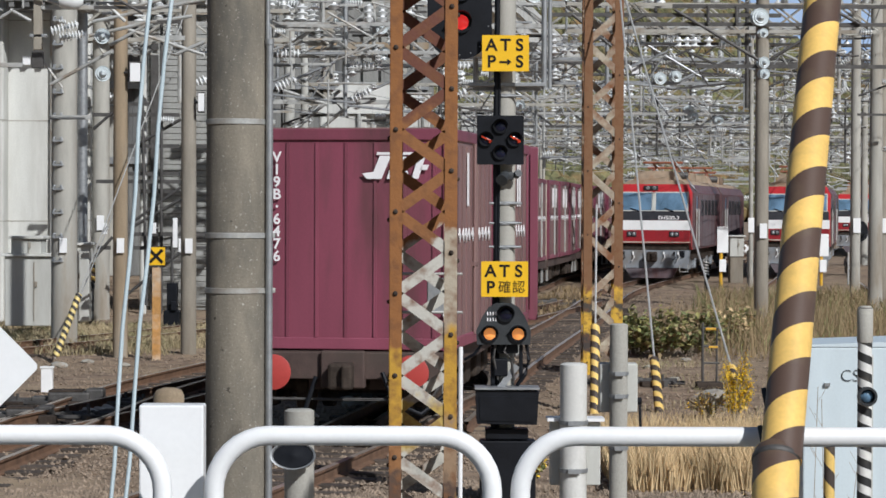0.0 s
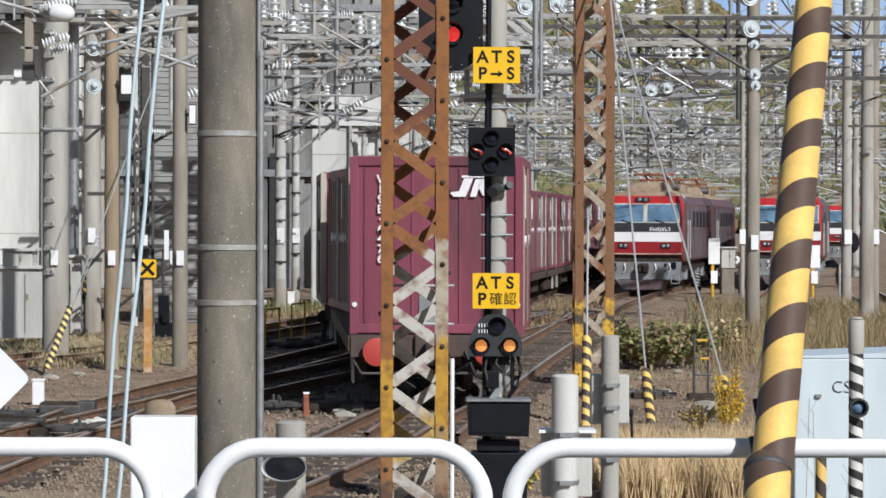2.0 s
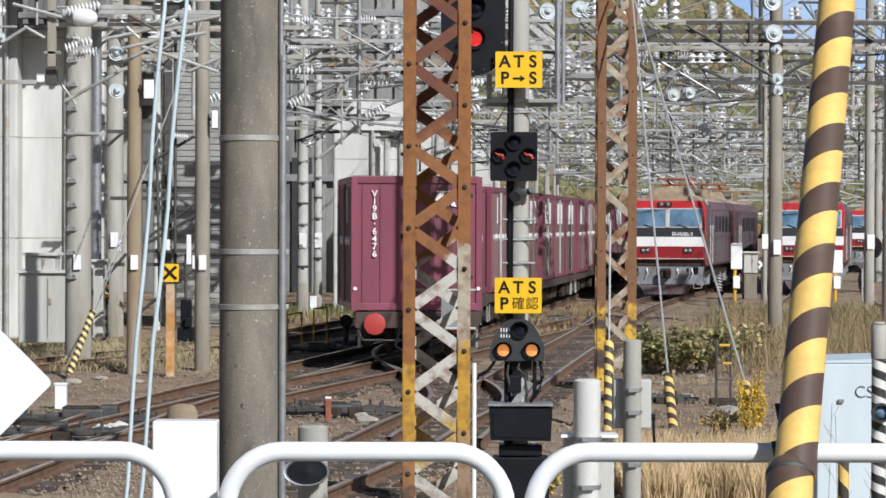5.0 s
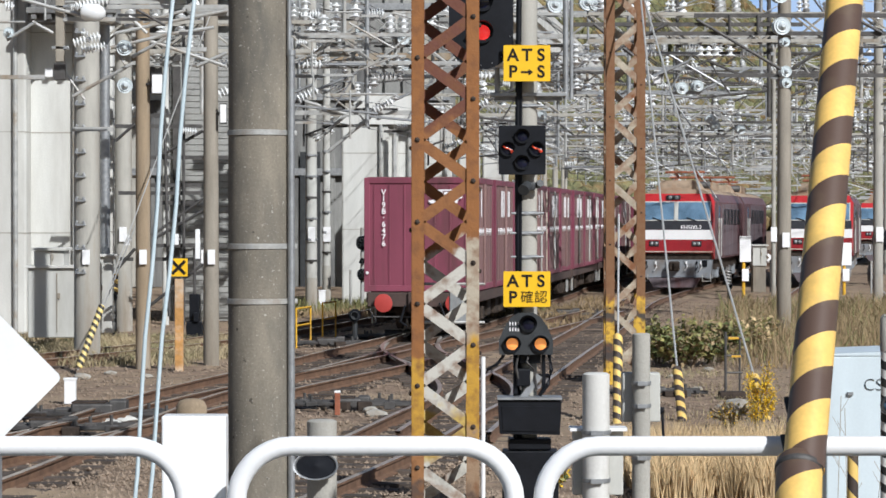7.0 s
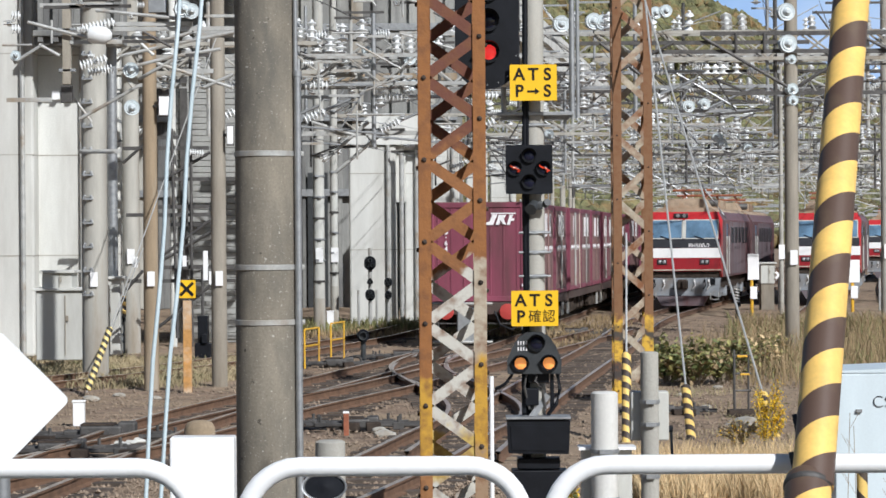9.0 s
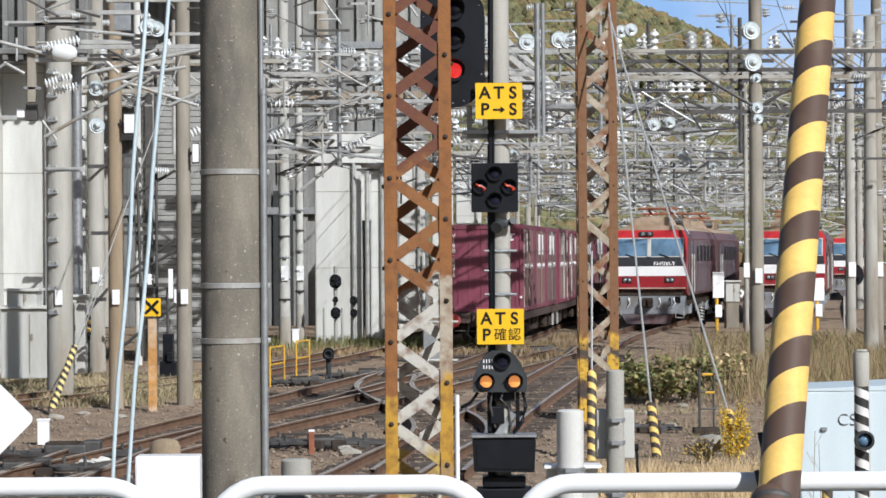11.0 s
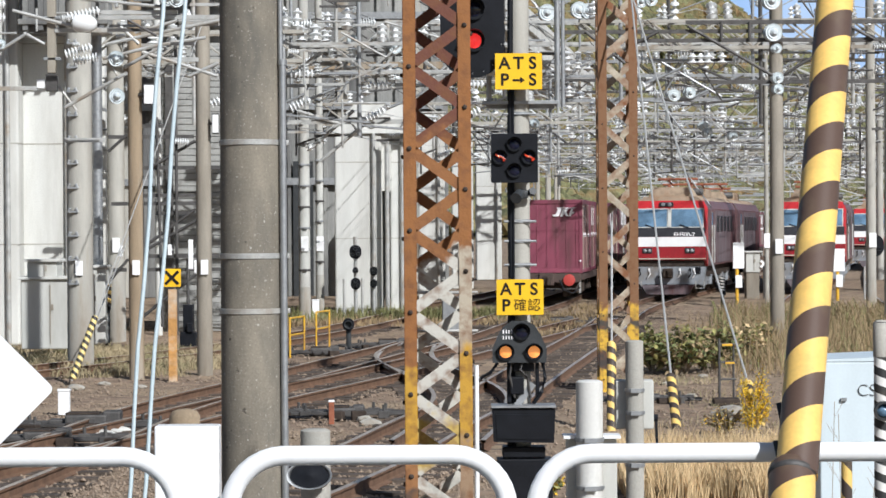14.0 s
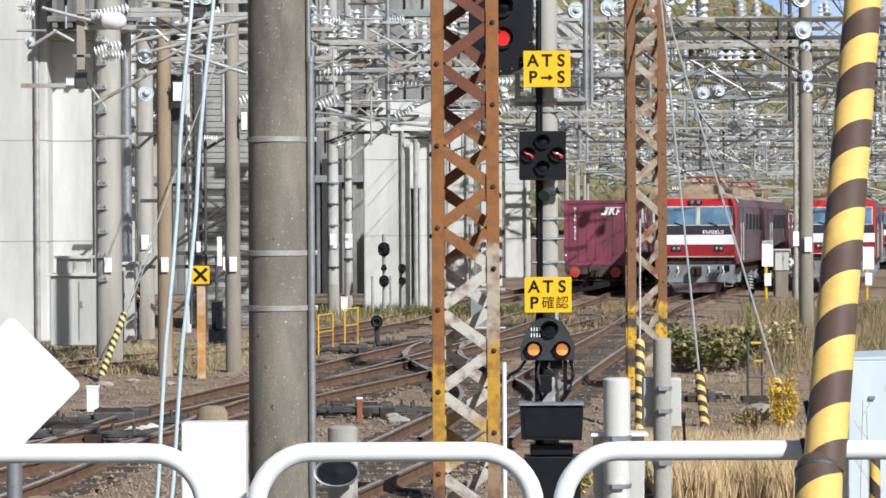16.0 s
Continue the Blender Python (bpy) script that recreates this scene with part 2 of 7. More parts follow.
MAST_BRACE_B = material("pale rusty brace", (0.42, 0.37, 0.28), 0.75, vary=0.2, scale=8, bump=0.15, stain=(0.2, 0.08, 0.03), stain_amount=0.6, stain_scale=2.5)
MAROON = material("maroon container paint", (0.212, 0.052, 0.082), 0.5, vary=0.12, scale=2, bump=0.04, stain=(0.13, 0.045, 0.055), stain_amount=0.35, streak=5, random_tint=0.18)
MAROON_DULL = material("dusty maroon container side", (0.17, 0.095, 0.093), 0.55, vary=0.15, scale=2, bump=0.05, stain=(0.22, 0.135, 0.115), stain_amount=0.4, streak=6, random_tint=0.3)
CREAM = material("cream corner post", (0.52, 0.46, 0.38), 0.55, vary=0.15, bump=0.05, stain=(0.3, 0.2, 0.14), stain_amount=0.4, streak=4)
BOGIE = material("brake-dust brown iron", (0.05, 0.038, 0.03), 0.85, vary=0.4, scale=8, bump=0.3)
SILL = material("dirty wagon sill", (0.075, 0.048, 0.04), 0.75, vary=0.3, scale=5, bump=0.15, stain=(0.07, 0.05, 0.04), stain_amount=0.5)
TAIL_RED = material("red tail disc", (0.45, 0.06, 0.05), 0.4, vary=0.08, bump=0.02)
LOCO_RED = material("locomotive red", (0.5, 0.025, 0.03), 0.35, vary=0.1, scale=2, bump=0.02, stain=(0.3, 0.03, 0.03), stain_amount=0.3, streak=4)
# body sides: much darker and greyer than the red front
LOCO_SIDE = material("dark maroon locomotive side", (0.13, 0.045, 0.05), 0.5, vary=0.2, scale=2, bump=0.04, stain=(0.13, 0.1, 0.1), stain_amount=0.6, streak=5)
LOCO_DEEP = material("deep locomotive red", (0.3, 0.018, 0.025), 0.4, vary=0.12, scale=2, bump=0.02, stain=(0.2, 0.02, 0.025), stain_amount=0.3, streak=4)
LOCO_DULL_GREY = material("dark grey locomotive panel", (0.15, 0.125, 0.135), 0.65, vary=0.2, scale=2, bump=0.05, stain=(0.1, 0.045, 0.045), stain_amount=0.5, streak=5)
LOCO_DARK = material("locomotive dark band", (0.03, 0.03, 0.034), 0.35, vary=0.15, bump=0.02)
LOCO_GREY = material("locomotive grey", (0.25, 0.27, 0.29), 0.5, vary=0.15, bump=0.05, stain=(0.16, 0.13, 0.1), stain_amount=0.4)
ROOF_TAN = material("rust-dusted roof", (0.4, 0.31, 0.22), 0.8, vary=0.2, bump=0.15, stain=(0.25, 0.13, 0.06), stain_amount=0.4)
ROOF_RUST = material("rust red iron", (0.3, 0.1, 0.05), 0.7, vary=0.3, scale=6, bump=0.1)
# lifted blue base stands in for sky mirrored in the panes
GLASS = material("cab glass with painted sky tint", (0.13, 0.22, 0.32), 0.12, 0.0, vary=0.35, scale=1.8, bump=0.0)
CAB_GREY = material("light grey cabinet", (0.52, 0.52, 0.48), 0.6, vary=0.06, bump=0.04, stain=(0.4, 0.39, 0.35), stain_amount=0.3, streak=5)
SLAT_GREY = material("weathered grey slats", (0.31, 0.31, 0.29), 0.7, vary=0.15, scale=2, bump=0.05, stain=(0.2, 0.19, 0.17), stain_amount=0.45)
CAB_BLUE = material("pale blue cabinet", (0.6, 0.68, 0.71), 0.4, vary=0.05, bump=0.03, stain=(0.62, 0.66, 0.68), stain_amount=0.25, streak=5)
RAIL_SIDE = material("rusty rail", (0.15, 0.085, 0.05), 0.8, vary=0.3, scale=6, bump=0.2)
RAIL_TOP = material("worn rail head", (0.45, 0.39, 0.33), 0.35, 0.45, vary=0.2, scale=3, bump=0.03)
SLEEPER = material("dark oiled sleeper", (0.09, 0.07, 0.055), 0.9, vary=0.35, scale=6, bump=0.4, random_tint=0.3)
PVC_YELLOW = material("yellow railing paint", (0.7, 0.4, 0.03), 0.5, vary=0.15, bump=0.05, stain=(0.3, 0.16, 0.06), stain_amount=0.3)
POST_ORANGE = material("peeling orange post", (0.5, 0.26, 0.08), 0.8, vary=0.25, scale=9, bump=0.3, stain=(0.55, 0.5, 0.42), stain_amount=0.45)
DRY_GRASS = material("dry straw grass", (0.63, 0.47, 0.26), 0.85, vary=0.35, scale=3, bump=0.0)
FADED_GRASS = material("faded trackside grass", (0.37, 0.3, 0.18), 0.9, vary=0.4, scale=1.2, bump=0.0, stain=(0.26, 0.25, 0.12), stain_amount=0.4, stain_scale=0.8)
DRY_BROWN = material("brown dead weed", (0.3, 0.22, 0.12), 0.9, vary=0.4, scale=2, bump=0.0)
WEED = material("dull green weed", (0.19, 0.19, 0.075), 0.85, vary=0.4, scale=2, bump=0.0)
LEAF = material("shrub leaf", (0.14, 0.165, 0.055), 0.6, vary=0.5, scale=3, bump=0.0)
LEAF_PALE = material("pale shrub leaf", (0.3, 0.28, 0.1), 0.6, vary=0.4, scale=3, bump=0.0)
GOLDENROD = material("goldenrod bloom", (0.8, 0.52, 0.02), 0.8, vary=0.25, scale=9, bump=0.0)
STONE = material("ballast stone", (0.26, 0.2, 0.145), 0.9, vary=0.4, scale=4, bump=0.3)
HILL_MAT = material("wooded hillside", (0.13, 0.12, 0.045), 0.95, vary=0.5, scale=0.05, grain=0.4, bump=0.4, stain=(0.2, 0.13, 0.04), stain_amount=0.55, stain_scale=0.03)
CROWN_A = material("olive crowns", (0.14, 0.14, 0.065), 0.95, vary=0.55, scale=0.25, grain=2.0, bump=0.5, stain=(0.25, 0.16, 0.07), stain_amount=0.4, stain_scale=0.12)
ASPHALT = material("asphalt", (0.055, 0.055, 0.052), 0.9, vary=0.25, scale=3, grain=120, bump=0.3)


for dull in (BLACK, DARK_GREY, INK, BOGIE):
    dull.node_tree.nodes["Principled BSDF"].inputs["Specular IOR Level"].default_value = 0.22


def ground_material():
    m = material("ballast and dirt", (0.23, 0.163, 0.11), 0.95, vary=0.45, scale=3.5, grain=22, bump=0.9, stain=(0.33, 0.25, 0.16), stain_amount=0.48, stain_scale=0.4)
    return m


GROUND = ground_material()


# ---------- mesh helpers
def box(bm, c, s, m=None, bevel=0.0):
    r = bmesh.ops.create_cube(bm, size=1.0)
    vs = r["verts"]
    bmesh.ops.scale(bm, vec=s, verts=vs)
    if bevel:
        es = list({e for v in vs for e in v.link_edges})
        vs = list({v for f in bmesh.ops.bevel(bm, geom=es, offset=bevel, segments=2, affect="EDGES", profile=0.5)["faces"] for v in f.verts} | {v for v in vs if v.is_valid})
    bmesh.ops.transform(bm, matrix=Matrix.Translation(c) @ (m or Matrix()), verts=vs)
    return vs


def rod(bm, p, q, r, seg=8, r2=None):
    p, q = Vector(p), Vector(q)
    d = q - p
    if d.length < 1e-6:
        return
    m = Matrix.Translation((p + q) / 2) @ d.to_track_quat("Z", "Y").to_matrix().to_4x4()
    bmesh.ops.create_cone(bm, cap_ends=True, segments=seg, radius1=r, radius2=r if r2 is None else r2, depth=d.length, matrix=m)


def bar(bm, p, q, w, t, up=(0, -1, 0)):
    """A flat bar from p to q, w wide, t thick along 'up'."""
    p, q, up = Vector(p), Vector(q), Vector(up)
    z = (q - p).normalized()
    y = (up - up.dot(z) * z).normalized()
    x = y.cross(z)
    m = Matrix((x, y, z)).transposed().to_4x4()
    box(bm, (p + q) / 2, (w, t, (q - p).length), m)


def tube(bm, pts, r, seg=8):
    pts = [Vector(p) for p in pts]
    rings = []
    for i, p in enumerate(pts):
        d = (pts[min(i + 1, len(pts) - 1)] - pts[max(i - 1, 0)]).normalized()
        q = d.to_track_quat("Z", "Y")
        rings.append([bm.verts.new(p + q @ Vector((r * math.cos(2 * math.pi * k / seg), r * math.sin(2 * math.pi * k / seg), 0))) for k in range(seg)])
    for a, b in zip(rings, rings[1:]):
        best = min(range(seg), key=lambda s: (b[s].co - a[0].co).length)
        for k in range(seg):
            bm.faces.new((a[k], a[(k + 1) % seg], b[(k + 1 + best) % seg], b[(k + best) % seg]))
    bm.faces.new(rings[0][::-1])
    bm.faces.new(rings[-1])


def lathe(bm, prof, m=None, seg=16):
    """Turn (radius, height) rows round z."""
    m = m or Matrix()
    rings = [[bm.verts.new(m @ Vector((r * math.cos(2 * math.pi * k / seg), r * math.sin(2 * math.pi * k / seg), z))) for k in range(seg)] for r, z in prof]
    for a, b in zip(rings, rings[1:]):
        for k in range(seg):
            bm.faces.new((a[k], a[(k + 1) % seg], b[(k + 1) % seg], b[k]))
    bm.faces.new(rings[0][::-1])
    bm.faces.new(rings[-1])


def plate(bm, outline, y0, y1, m=None):
    """An upright plate: (x, z) outline, from depth y0 to y1."""
    m = m or Matrix()
    a = [bm.verts.new(m @ Vector((x, y0, z))) for x, z in outline]
    b = [bm.verts.new(m @ Vector((x, y1, z))) for x, z in outline]
    bm.faces.new(a)
    bm.faces.new(b[::-1])
    k = len(a)
    for i in range(k):
        bm.faces.new((a[i], b[i], b[(i + 1) % k], a[(i + 1) % k]))


def round_rect(w, h, r, n=5):
    out = []
    for cx, cz, a0 in ((w / 2 - r, h / 2 - r, 0), (-w / 2 + r, h / 2 - r, 90), (-w / 2 + r, -h / 2 + r, 180), (w / 2 - r, -h / 2 + r, 270)):
        for i in range(n + 1):
            a = radians(a0 + 90 * i / n)
            out.append((cx + r * math.cos(a), cz + r * math.sin(a)))
    return out


def mesh_of(name, bm, mats, smooth=False):
    me = bpy.data.meshes.new(name)
    bmesh.ops.recalc_face_normals(bm, faces=bm.faces)
    bm.to_mesh(me)
    bm.free()
    for m in (mats if isinstance(mats, (list, tuple)) else [mats]):
        me.materials.append(m)
    if smooth:
        me.polygons.foreach_set("use_smooth", [True] * len(me.polygons))
        me.set_sharp_from_angle(angle=radians(40))
    return me


def part(name, bm, mat, parent, label="", smooth=False, m=None):
    ob = new(name, mesh_of(name, bm, mat, smooth))
    ob.parent = parent
    if m is not None:
        ob.matrix_basis = m
    if label:
        tagged(ob, label)
    return ob


def thing(name, label, category, place=None, group="", kind=""):
    ob = new(name)
    ob.empty_display_size = 0.2
    if place is not None:
        ob.matrix_basis = place if isinstance(place, Matrix) else Matrix.Translation(place)
    return tagged(ob, label, category, group, kind)


def whole(name, bm, mat, label, category, place=None, group="", kind="", smooth=False):
    ob = new(name, mesh_of(name, bm, mat, smooth))
    if place is not None:
        ob.matrix_basis = place if isinstance(place, Matrix) else Matrix.Translation(place)
    return tagged(ob, label, category, group, kind)


def B():
    return bmesh.new()


def lettering(text, size, mat, parent, m, name="lettering", bold=0.0, spacing=1.0):
    """Flat raised letters, facing -y, centred on m."""
    cu = bpy.data.curves.new(name, "FONT")
    cu.body, cu.size, cu.extrude, cu.offset = text, size, 0.002, bold
    cu.align_x, cu.align_y, cu.space_character = "CENTER", "CENTER", spacing
    tmp = bpy.data.objects.new(name, cu)
    scene.collection.objects.link(tmp)
    bpy.context.view_layer.update()
    me = bpy.data.meshes.new_from_object(tmp.evaluated_get(bpy.context.evaluated_depsgraph_get()))
    bpy.data.objects.remove(tmp)
    me.materials.clear()
    me.materials.append(mat)
    ob = new(name, me)
    ob.parent = parent
    ob.matrix_basis = m @ pose(0, 0, 0, 90, 0, 0)
    return ob


# ---------- ground
def build_ground():
    bm = B()
    xs = [-3000, -600, -150, -60] + [-30 + i * 0.75 for i in range(107)] + [70, 150, 600, 3000]
    ys = [15, 18, 21] + [24 + i * 0.75 for i in range(130)] + [125, 135, 150, 180, 230, 320, 500, 900, 2000, 4500]
    grid = []
    for y in ys:
        row = []
        for x in xs:
            near = 1.0 if (-30 <= x <= 50 and y < 121) else 0.0
            z = near * (0.06 * noise.noise(Vector((x * 0.5, y * 0.5, 0))) + 0.05 * noise.noise(Vector((x * 1.7, y * 1.7, 3)))) - 0.02
            row.append(bm.verts.new((x, y, z)))
        grid.append(row)
    for a, b in zip(grid, grid[1:]):
        for i in range(len(a) - 1):
            bm.faces.new((a[i], a[i + 1], b[i + 1], b[i]))
    # the raised roadside on which the camera stands, with its bank
    for y0, z0, y1, z1 in ((-60, 1.2, 11, 1.2), (11, 1.2, 15, -0.02)):
        bm.faces.new([bm.verts.new(v) for v in ((-3000, y0, z0), (3000, y0, z0), (3000, y1, z1), (-3000, y1, z1))])
    bmesh.ops.remove_doubles(bm, verts=bm.verts, dist=1e-4)
    return whole("ground", bm, GROUND, "brown ballast and dirt with dry patches", "ground", kind="structure")


build_ground()
bm = B()
box(bm, (0, 5.0, 1.225), (60, 7.0, 0.05))
whole("pavement", bm, ASPHALT, "grey asphalt roadside pavement", "pavement", kind="structure")


# ---------- tracks: centre lines in plan, (distance, offset)
TRAIN_LINE = [(14, -4.2), (20, -2.7), (28.5, -0.9), (33.9, -0.07), (37.6, 0.47), (41.4, 0.42), (46.5, -0.2), (51.3, -0.68), (55.5, -0.49), (64, 0.67), (80, 2.81),
              (89.8, 4.15), (97.3, 5.05), (120, 9.3), (150, 15.2), (200, 25.5), (300, 46.5), (420, 72)]
LEFT_LINE = [(18, -6.2), (25, -5.0), (37, -4.0), (45, -2.6), (53, -1.2), (58, -0.3)]
LOCO_LINE = [(31, 0.0), (39, 0.9), (47, 1.9), (62, 3.9), (80, 6.15), (93, 8.5), (105, 10.95), (128, 15.6), (150, 19.9), (180, 25.7), (300, 49)]
FAR_LEFT_LINE = [(38, -12.5), (44, -9.2), (48, -7.5), (55, -5.0), (67, -2.4), (80, -0.6), (97, 2.0), (120, 5.6), (150, 11.5), (300, 42)]
CROSSOVER_LINE = [(26, -5.9), (33, -4.1), (39.5, -2.7), (45.4, -1.2), (55, 0.9), (64, 2.9), (72, 4.6)]
SECOND_LOCO_LINE = [(60, 8.6), (80, 11.3), (101, 14.88), (118, 17.9), (150, 23.5), (300, 53)]
THIRD_LOCO_LINE = [(70, 13.5), (100, 17.6), (150, 25.9), (200, 35.5), (300, 57)]


def smooth_line(pts, step=0.5):
    """A Catmull-Rom line through (distance, offset) points, in even steps."""
    pts = [Vector((x, y)) for y, x in pts]
    ext = [2 * pts[0] - pts[1], *pts, 2 * pts[-1] - pts[-2]]
    out = []
    for i in range(1, len(ext) - 2):
        a, b, c, d = ext[i - 1:i + 3]
        n = max(2, int((c - b).length / step))
        for k in range(n):
            t = k / n
            ta = (c - a) * (c - b).length / ((c - b).length + (b - a).length)
            tb = (d - b) * (c - b).length / ((c - b).length + (d - c).length)
            out.append((2 * t ** 3 - 3 * t * t + 1) * b + (t ** 3 - 2 * t * t + t) * ta + (3 * t * t - 2 * t ** 3) * c + (t ** 3 - t * t) * tb)
    out.append(ext[-2])
    return out


class Line:
    def __init__(self, pts):
        self.p = smooth_line(pts)
        self.s = [0.0]
        for a, b in zip(self.p, self.p[1:]):
            self.s.append(self.s[-1] + (b - a).length)

    def at(self, s):
        s = min(max(s, 0), self.s[-1] - 1e-3)
        lo, hi = 0, len(self.s) - 1
        while hi - lo > 1:
            mid = (lo + hi) // 2
            lo, hi = (mid, hi) if self.s[mid] <= s else (lo, mid)
        k = (s - self.s[lo]) / (self.s[hi] - self.s[lo])
        return self.p[lo].lerp(self.p[hi], k)

    def along(self, y):
        for i, p in enumerate(self.p):
            if p.y >= y:
                return self.s[max(i - 1, 0)] + (y - self.p[max(i - 1, 0)].y)
        return self.s[-1]

    def stand(self, s, half=3.0, z=0.0):
        a, b = self.at(s - half), self.at(s + half)
        c = self.at(s) if half < 5 else (a + b) / 2
        d = b - a
        return pose(c.x, c.y, z, 0, 0, -math.degrees(math.atan2(d.x, d.y)))


RAIL_TOP_Z = 0.15
SLEEPER_MESH = None


def build_track(pts, label, sleepers_to=0.0, far=220):
    line = Line(pts)
    road = thing("track", label, "railway track", (0, 0, 0), kind="structure")
    for side in (-1, 1):
        bm = B()
        prof = [(-0.065, 0.0), (-0.065, 0.015), (-0.012, 0.035), (-0.012, 0.115), (-0.035, 0.125), (-0.035, 0.15), (0.035, 0.15), (0.035, 0.125), (0.012, 0.115), (0.012, 0.035), (0.065, 0.015), (0.065, 0.0)]
        rings = []
        s = 0.0
        while s < line.s[-1]:
            c = line.at(s)
            if c.y > far:
                break
            m = line.stand(s, 1.0)
            rings.append([bm.verts.new(m @ Vector((side * 0.56 + x, 0, z))) for x, z in prof])
            s += 1.0 if c.y < 90 else 4.0
        k = len(prof)
        for a, b in zip(rings, rings[1:]):
            for i in range(k):
                f = bm.faces.new((a[i], a[(i + 1) % k], b[(i + 1) % k], b[i]))
                f.material_index = 1 if i == 5 else 0
        part("rail", bm, [RAIL_SIDE, RAIL_TOP], road)
    global SLEEPER_MESH
    if SLEEPER_MESH is None:
        bm = B()
        box(bm, (0, 0, 0), (2.0, 0.22, 0.14))
        SLEEPER_MESH = mesh_of("sleeper", bm, SLEEPER)
    s = 0.3
    rnd = random.Random(len(pts))
    while s < line.s[-1]:
        y = line.at(s).y
        if y > sleepers_to:
            break
        if y > 22:
            ob = new("sleeper", SLEEPER_MESH)
            ob.parent = road
            ob.matrix_basis = line.stand(s, 1.0, -0.055 + rnd.uniform(-0.012, 0.012)) @ pose(rnd.uniform(-.05, .05), 0, 0, 0, 0, rnd.uniform(-1.5, 1.5))
        s += 0.62
    return line


TRAIN = build_track(TRAIN_LINE, "brown rusty railway track through turnouts", 75)
LEFT = build_track(LEFT_LINE, "converging rusty siding track on dirty ballast", 58)
LOCO = build_track(LOCO_LINE, "siding track beneath a red locomotive", 70)
FAR_LEFT = build_track(FAR_LEFT_LINE, "track curving past concrete viaduct piers", 70)
CROSS = build_track(CROSSOVER_LINE, "crossover track joining two lines", 66)
SECOND = build_track(SECOND_LOCO_LINE, "yard track beneath another locomotive")
THIRD = build_track(THIRD_LOCO_LINE, "farther yard track beneath a locomotive")


def check_rail(pts, label):
    g = thing("check_rail", label, "check rail", (0, 0, 0), "bent check rails at the turnout", kind="structure")
    bm = B()
    tube(bm, [(p.x, p.y, 0.11) for p in smooth_line(pts, 0.4)], 0.038, 8)
    part("rail", bm, [CHECK_STEEL], g, smooth=True)


check_rail([(45.4, -0.48), (48.2, -0.97), (51.1, -1.2), (55.4, -1.12), (57.6, -0.79)], "bent bright check rail at turnout frog")
check_rail([(46.9, 0.45), (49.6, 0.03), (53.7, -0.1), (56.5, 0.0), (57.6, 0.41)], "second bent bright check rail at turnout")


# ---------- roadside foreground
def guard_hoop(x0, x1, label):
    """White pipe hoop between two legs, standing on the pavement; an end outside the view runs on."""
    d, r = 7.8, 0.0303
    top = gz(790, d)
    base = 1.25
    rail = thing("guard_rail", label, "guard rail", (0, d, base), "white pipe hoops along the pavement")
    bm = B()
    R = 0.17
    pts = [(x0, 0, -0.1)]
    for i in range(9):
        a = math.pi - i * math.pi / 16
        pts.append((x0 + R + R * math.cos(a), 0, top - base - R + R * math.sin(a)))
    for i in range(9):
        a = math.pi / 2 - i * math.pi / 16
        pts.append((x1 - R + R * math.cos(a), 0, top - base - R + R * math.sin(a)))
    pts.append((x1, 0, -0.1))
    tube(bm, pts, r, 20)
    part("hoop", bm, WHITE, rail, smooth=True)
    bm = B()
    tube(bm, [(x0, 0, 0.28), (x1, 0, 0.28)], 0.02, 12)
    part("lower_bar", bm, WHITE, rail, smooth=True)
    return rail


guard_hoop(gx(-520, 7.8), gx(327, 7.8), "white painted steel pipe guard rail hoop beside post")
guard_hoop(gx(418, 7.8), gx(911, 7.8), "short white painted steel pipe guard rail hoop")
guard_hoop(gx(961, 7.8), gx(1900, 7.8), "long white painted steel pipe guard rail hoop")

d = 7.9
bm = B()
w = 115 * d / F
z1 = gz(739, d)
box(bm, (0, 0, (z1 - 1.25) / 2), (w, 0.1, z1 - 1.25), bevel=0.006)
block = thing("rail_post", "square white painted guard rail post", "guard post", (gx(339.5, d), d + 0.1, 1.25))
part("post_body", bm, WHITE, block)

# diamond plate on its post
d = 8.1
dia = thing("diamond_sign", "back of a white diamond-shaped sign on grey post", "road sign", (gx(-11, d), d, 1.25))
bm = B()
o = [(x * 0.7071 - y * 0.7071, x * 0.7071 + y * 0.7071) for x, y in round_rect(0.315, 0.315, 0.02)]
plate(bm, o, -0.004, 0.004, Matrix.Translation((0, -0.035, gz(668, d) - 1.25)))
part("sign_plate", bm, WHITE, dia)
bm = B()
rod(bm, (0, 0, -0.05), (0, 0, gz(620, d) - 1.25), 0.025, 16)
part("post", bm, STEEL, dia, smooth=True)

# striped sleeve of the near guy wire
lo, hi = at(1421, 852, 7.58), at(1494, 0, 8.8)
up = (hi - lo).normalized()
guy = thing("guy_wire_guard", "yellow and brown spiral-striped plastic guy wire guard", "guy wire guard",
            Matrix.Translation(lo) @ up.to_track_quat("Z", "Y").to_matrix().to_4x4())
bm = B()
lathe(bm, [(0.0635, 0.04), (0.0635, 2.7)], seg=32)
part("sleeve", bm, SPIRAL, guy, smooth=True)
# the lower length is a wider piece that hangs askew, with a lapped rim and two clips
m = Matrix.Translation((0.01, 0, -0.02)) @ pose(0, 0, 0, 0, 3, 0)
bm = B()
lathe(bm, [(0.062, -0.3), (0.069, -0.28), (0.0705, 0.07), (0.068, 0.09), (0.06, 0.1)], m, 32)
part("lower_sleeve", bm, SPIRAL, guy, smooth=True)
bm = B()
lathe(bm, [(0.0705, 0.052), (0.0735, 0.056), (0.0735, 0.068), (0.0705, 0.072)], m, 32)
part("rim", bm, DARK_STEEL, guy, smooth=True)
bm = B()
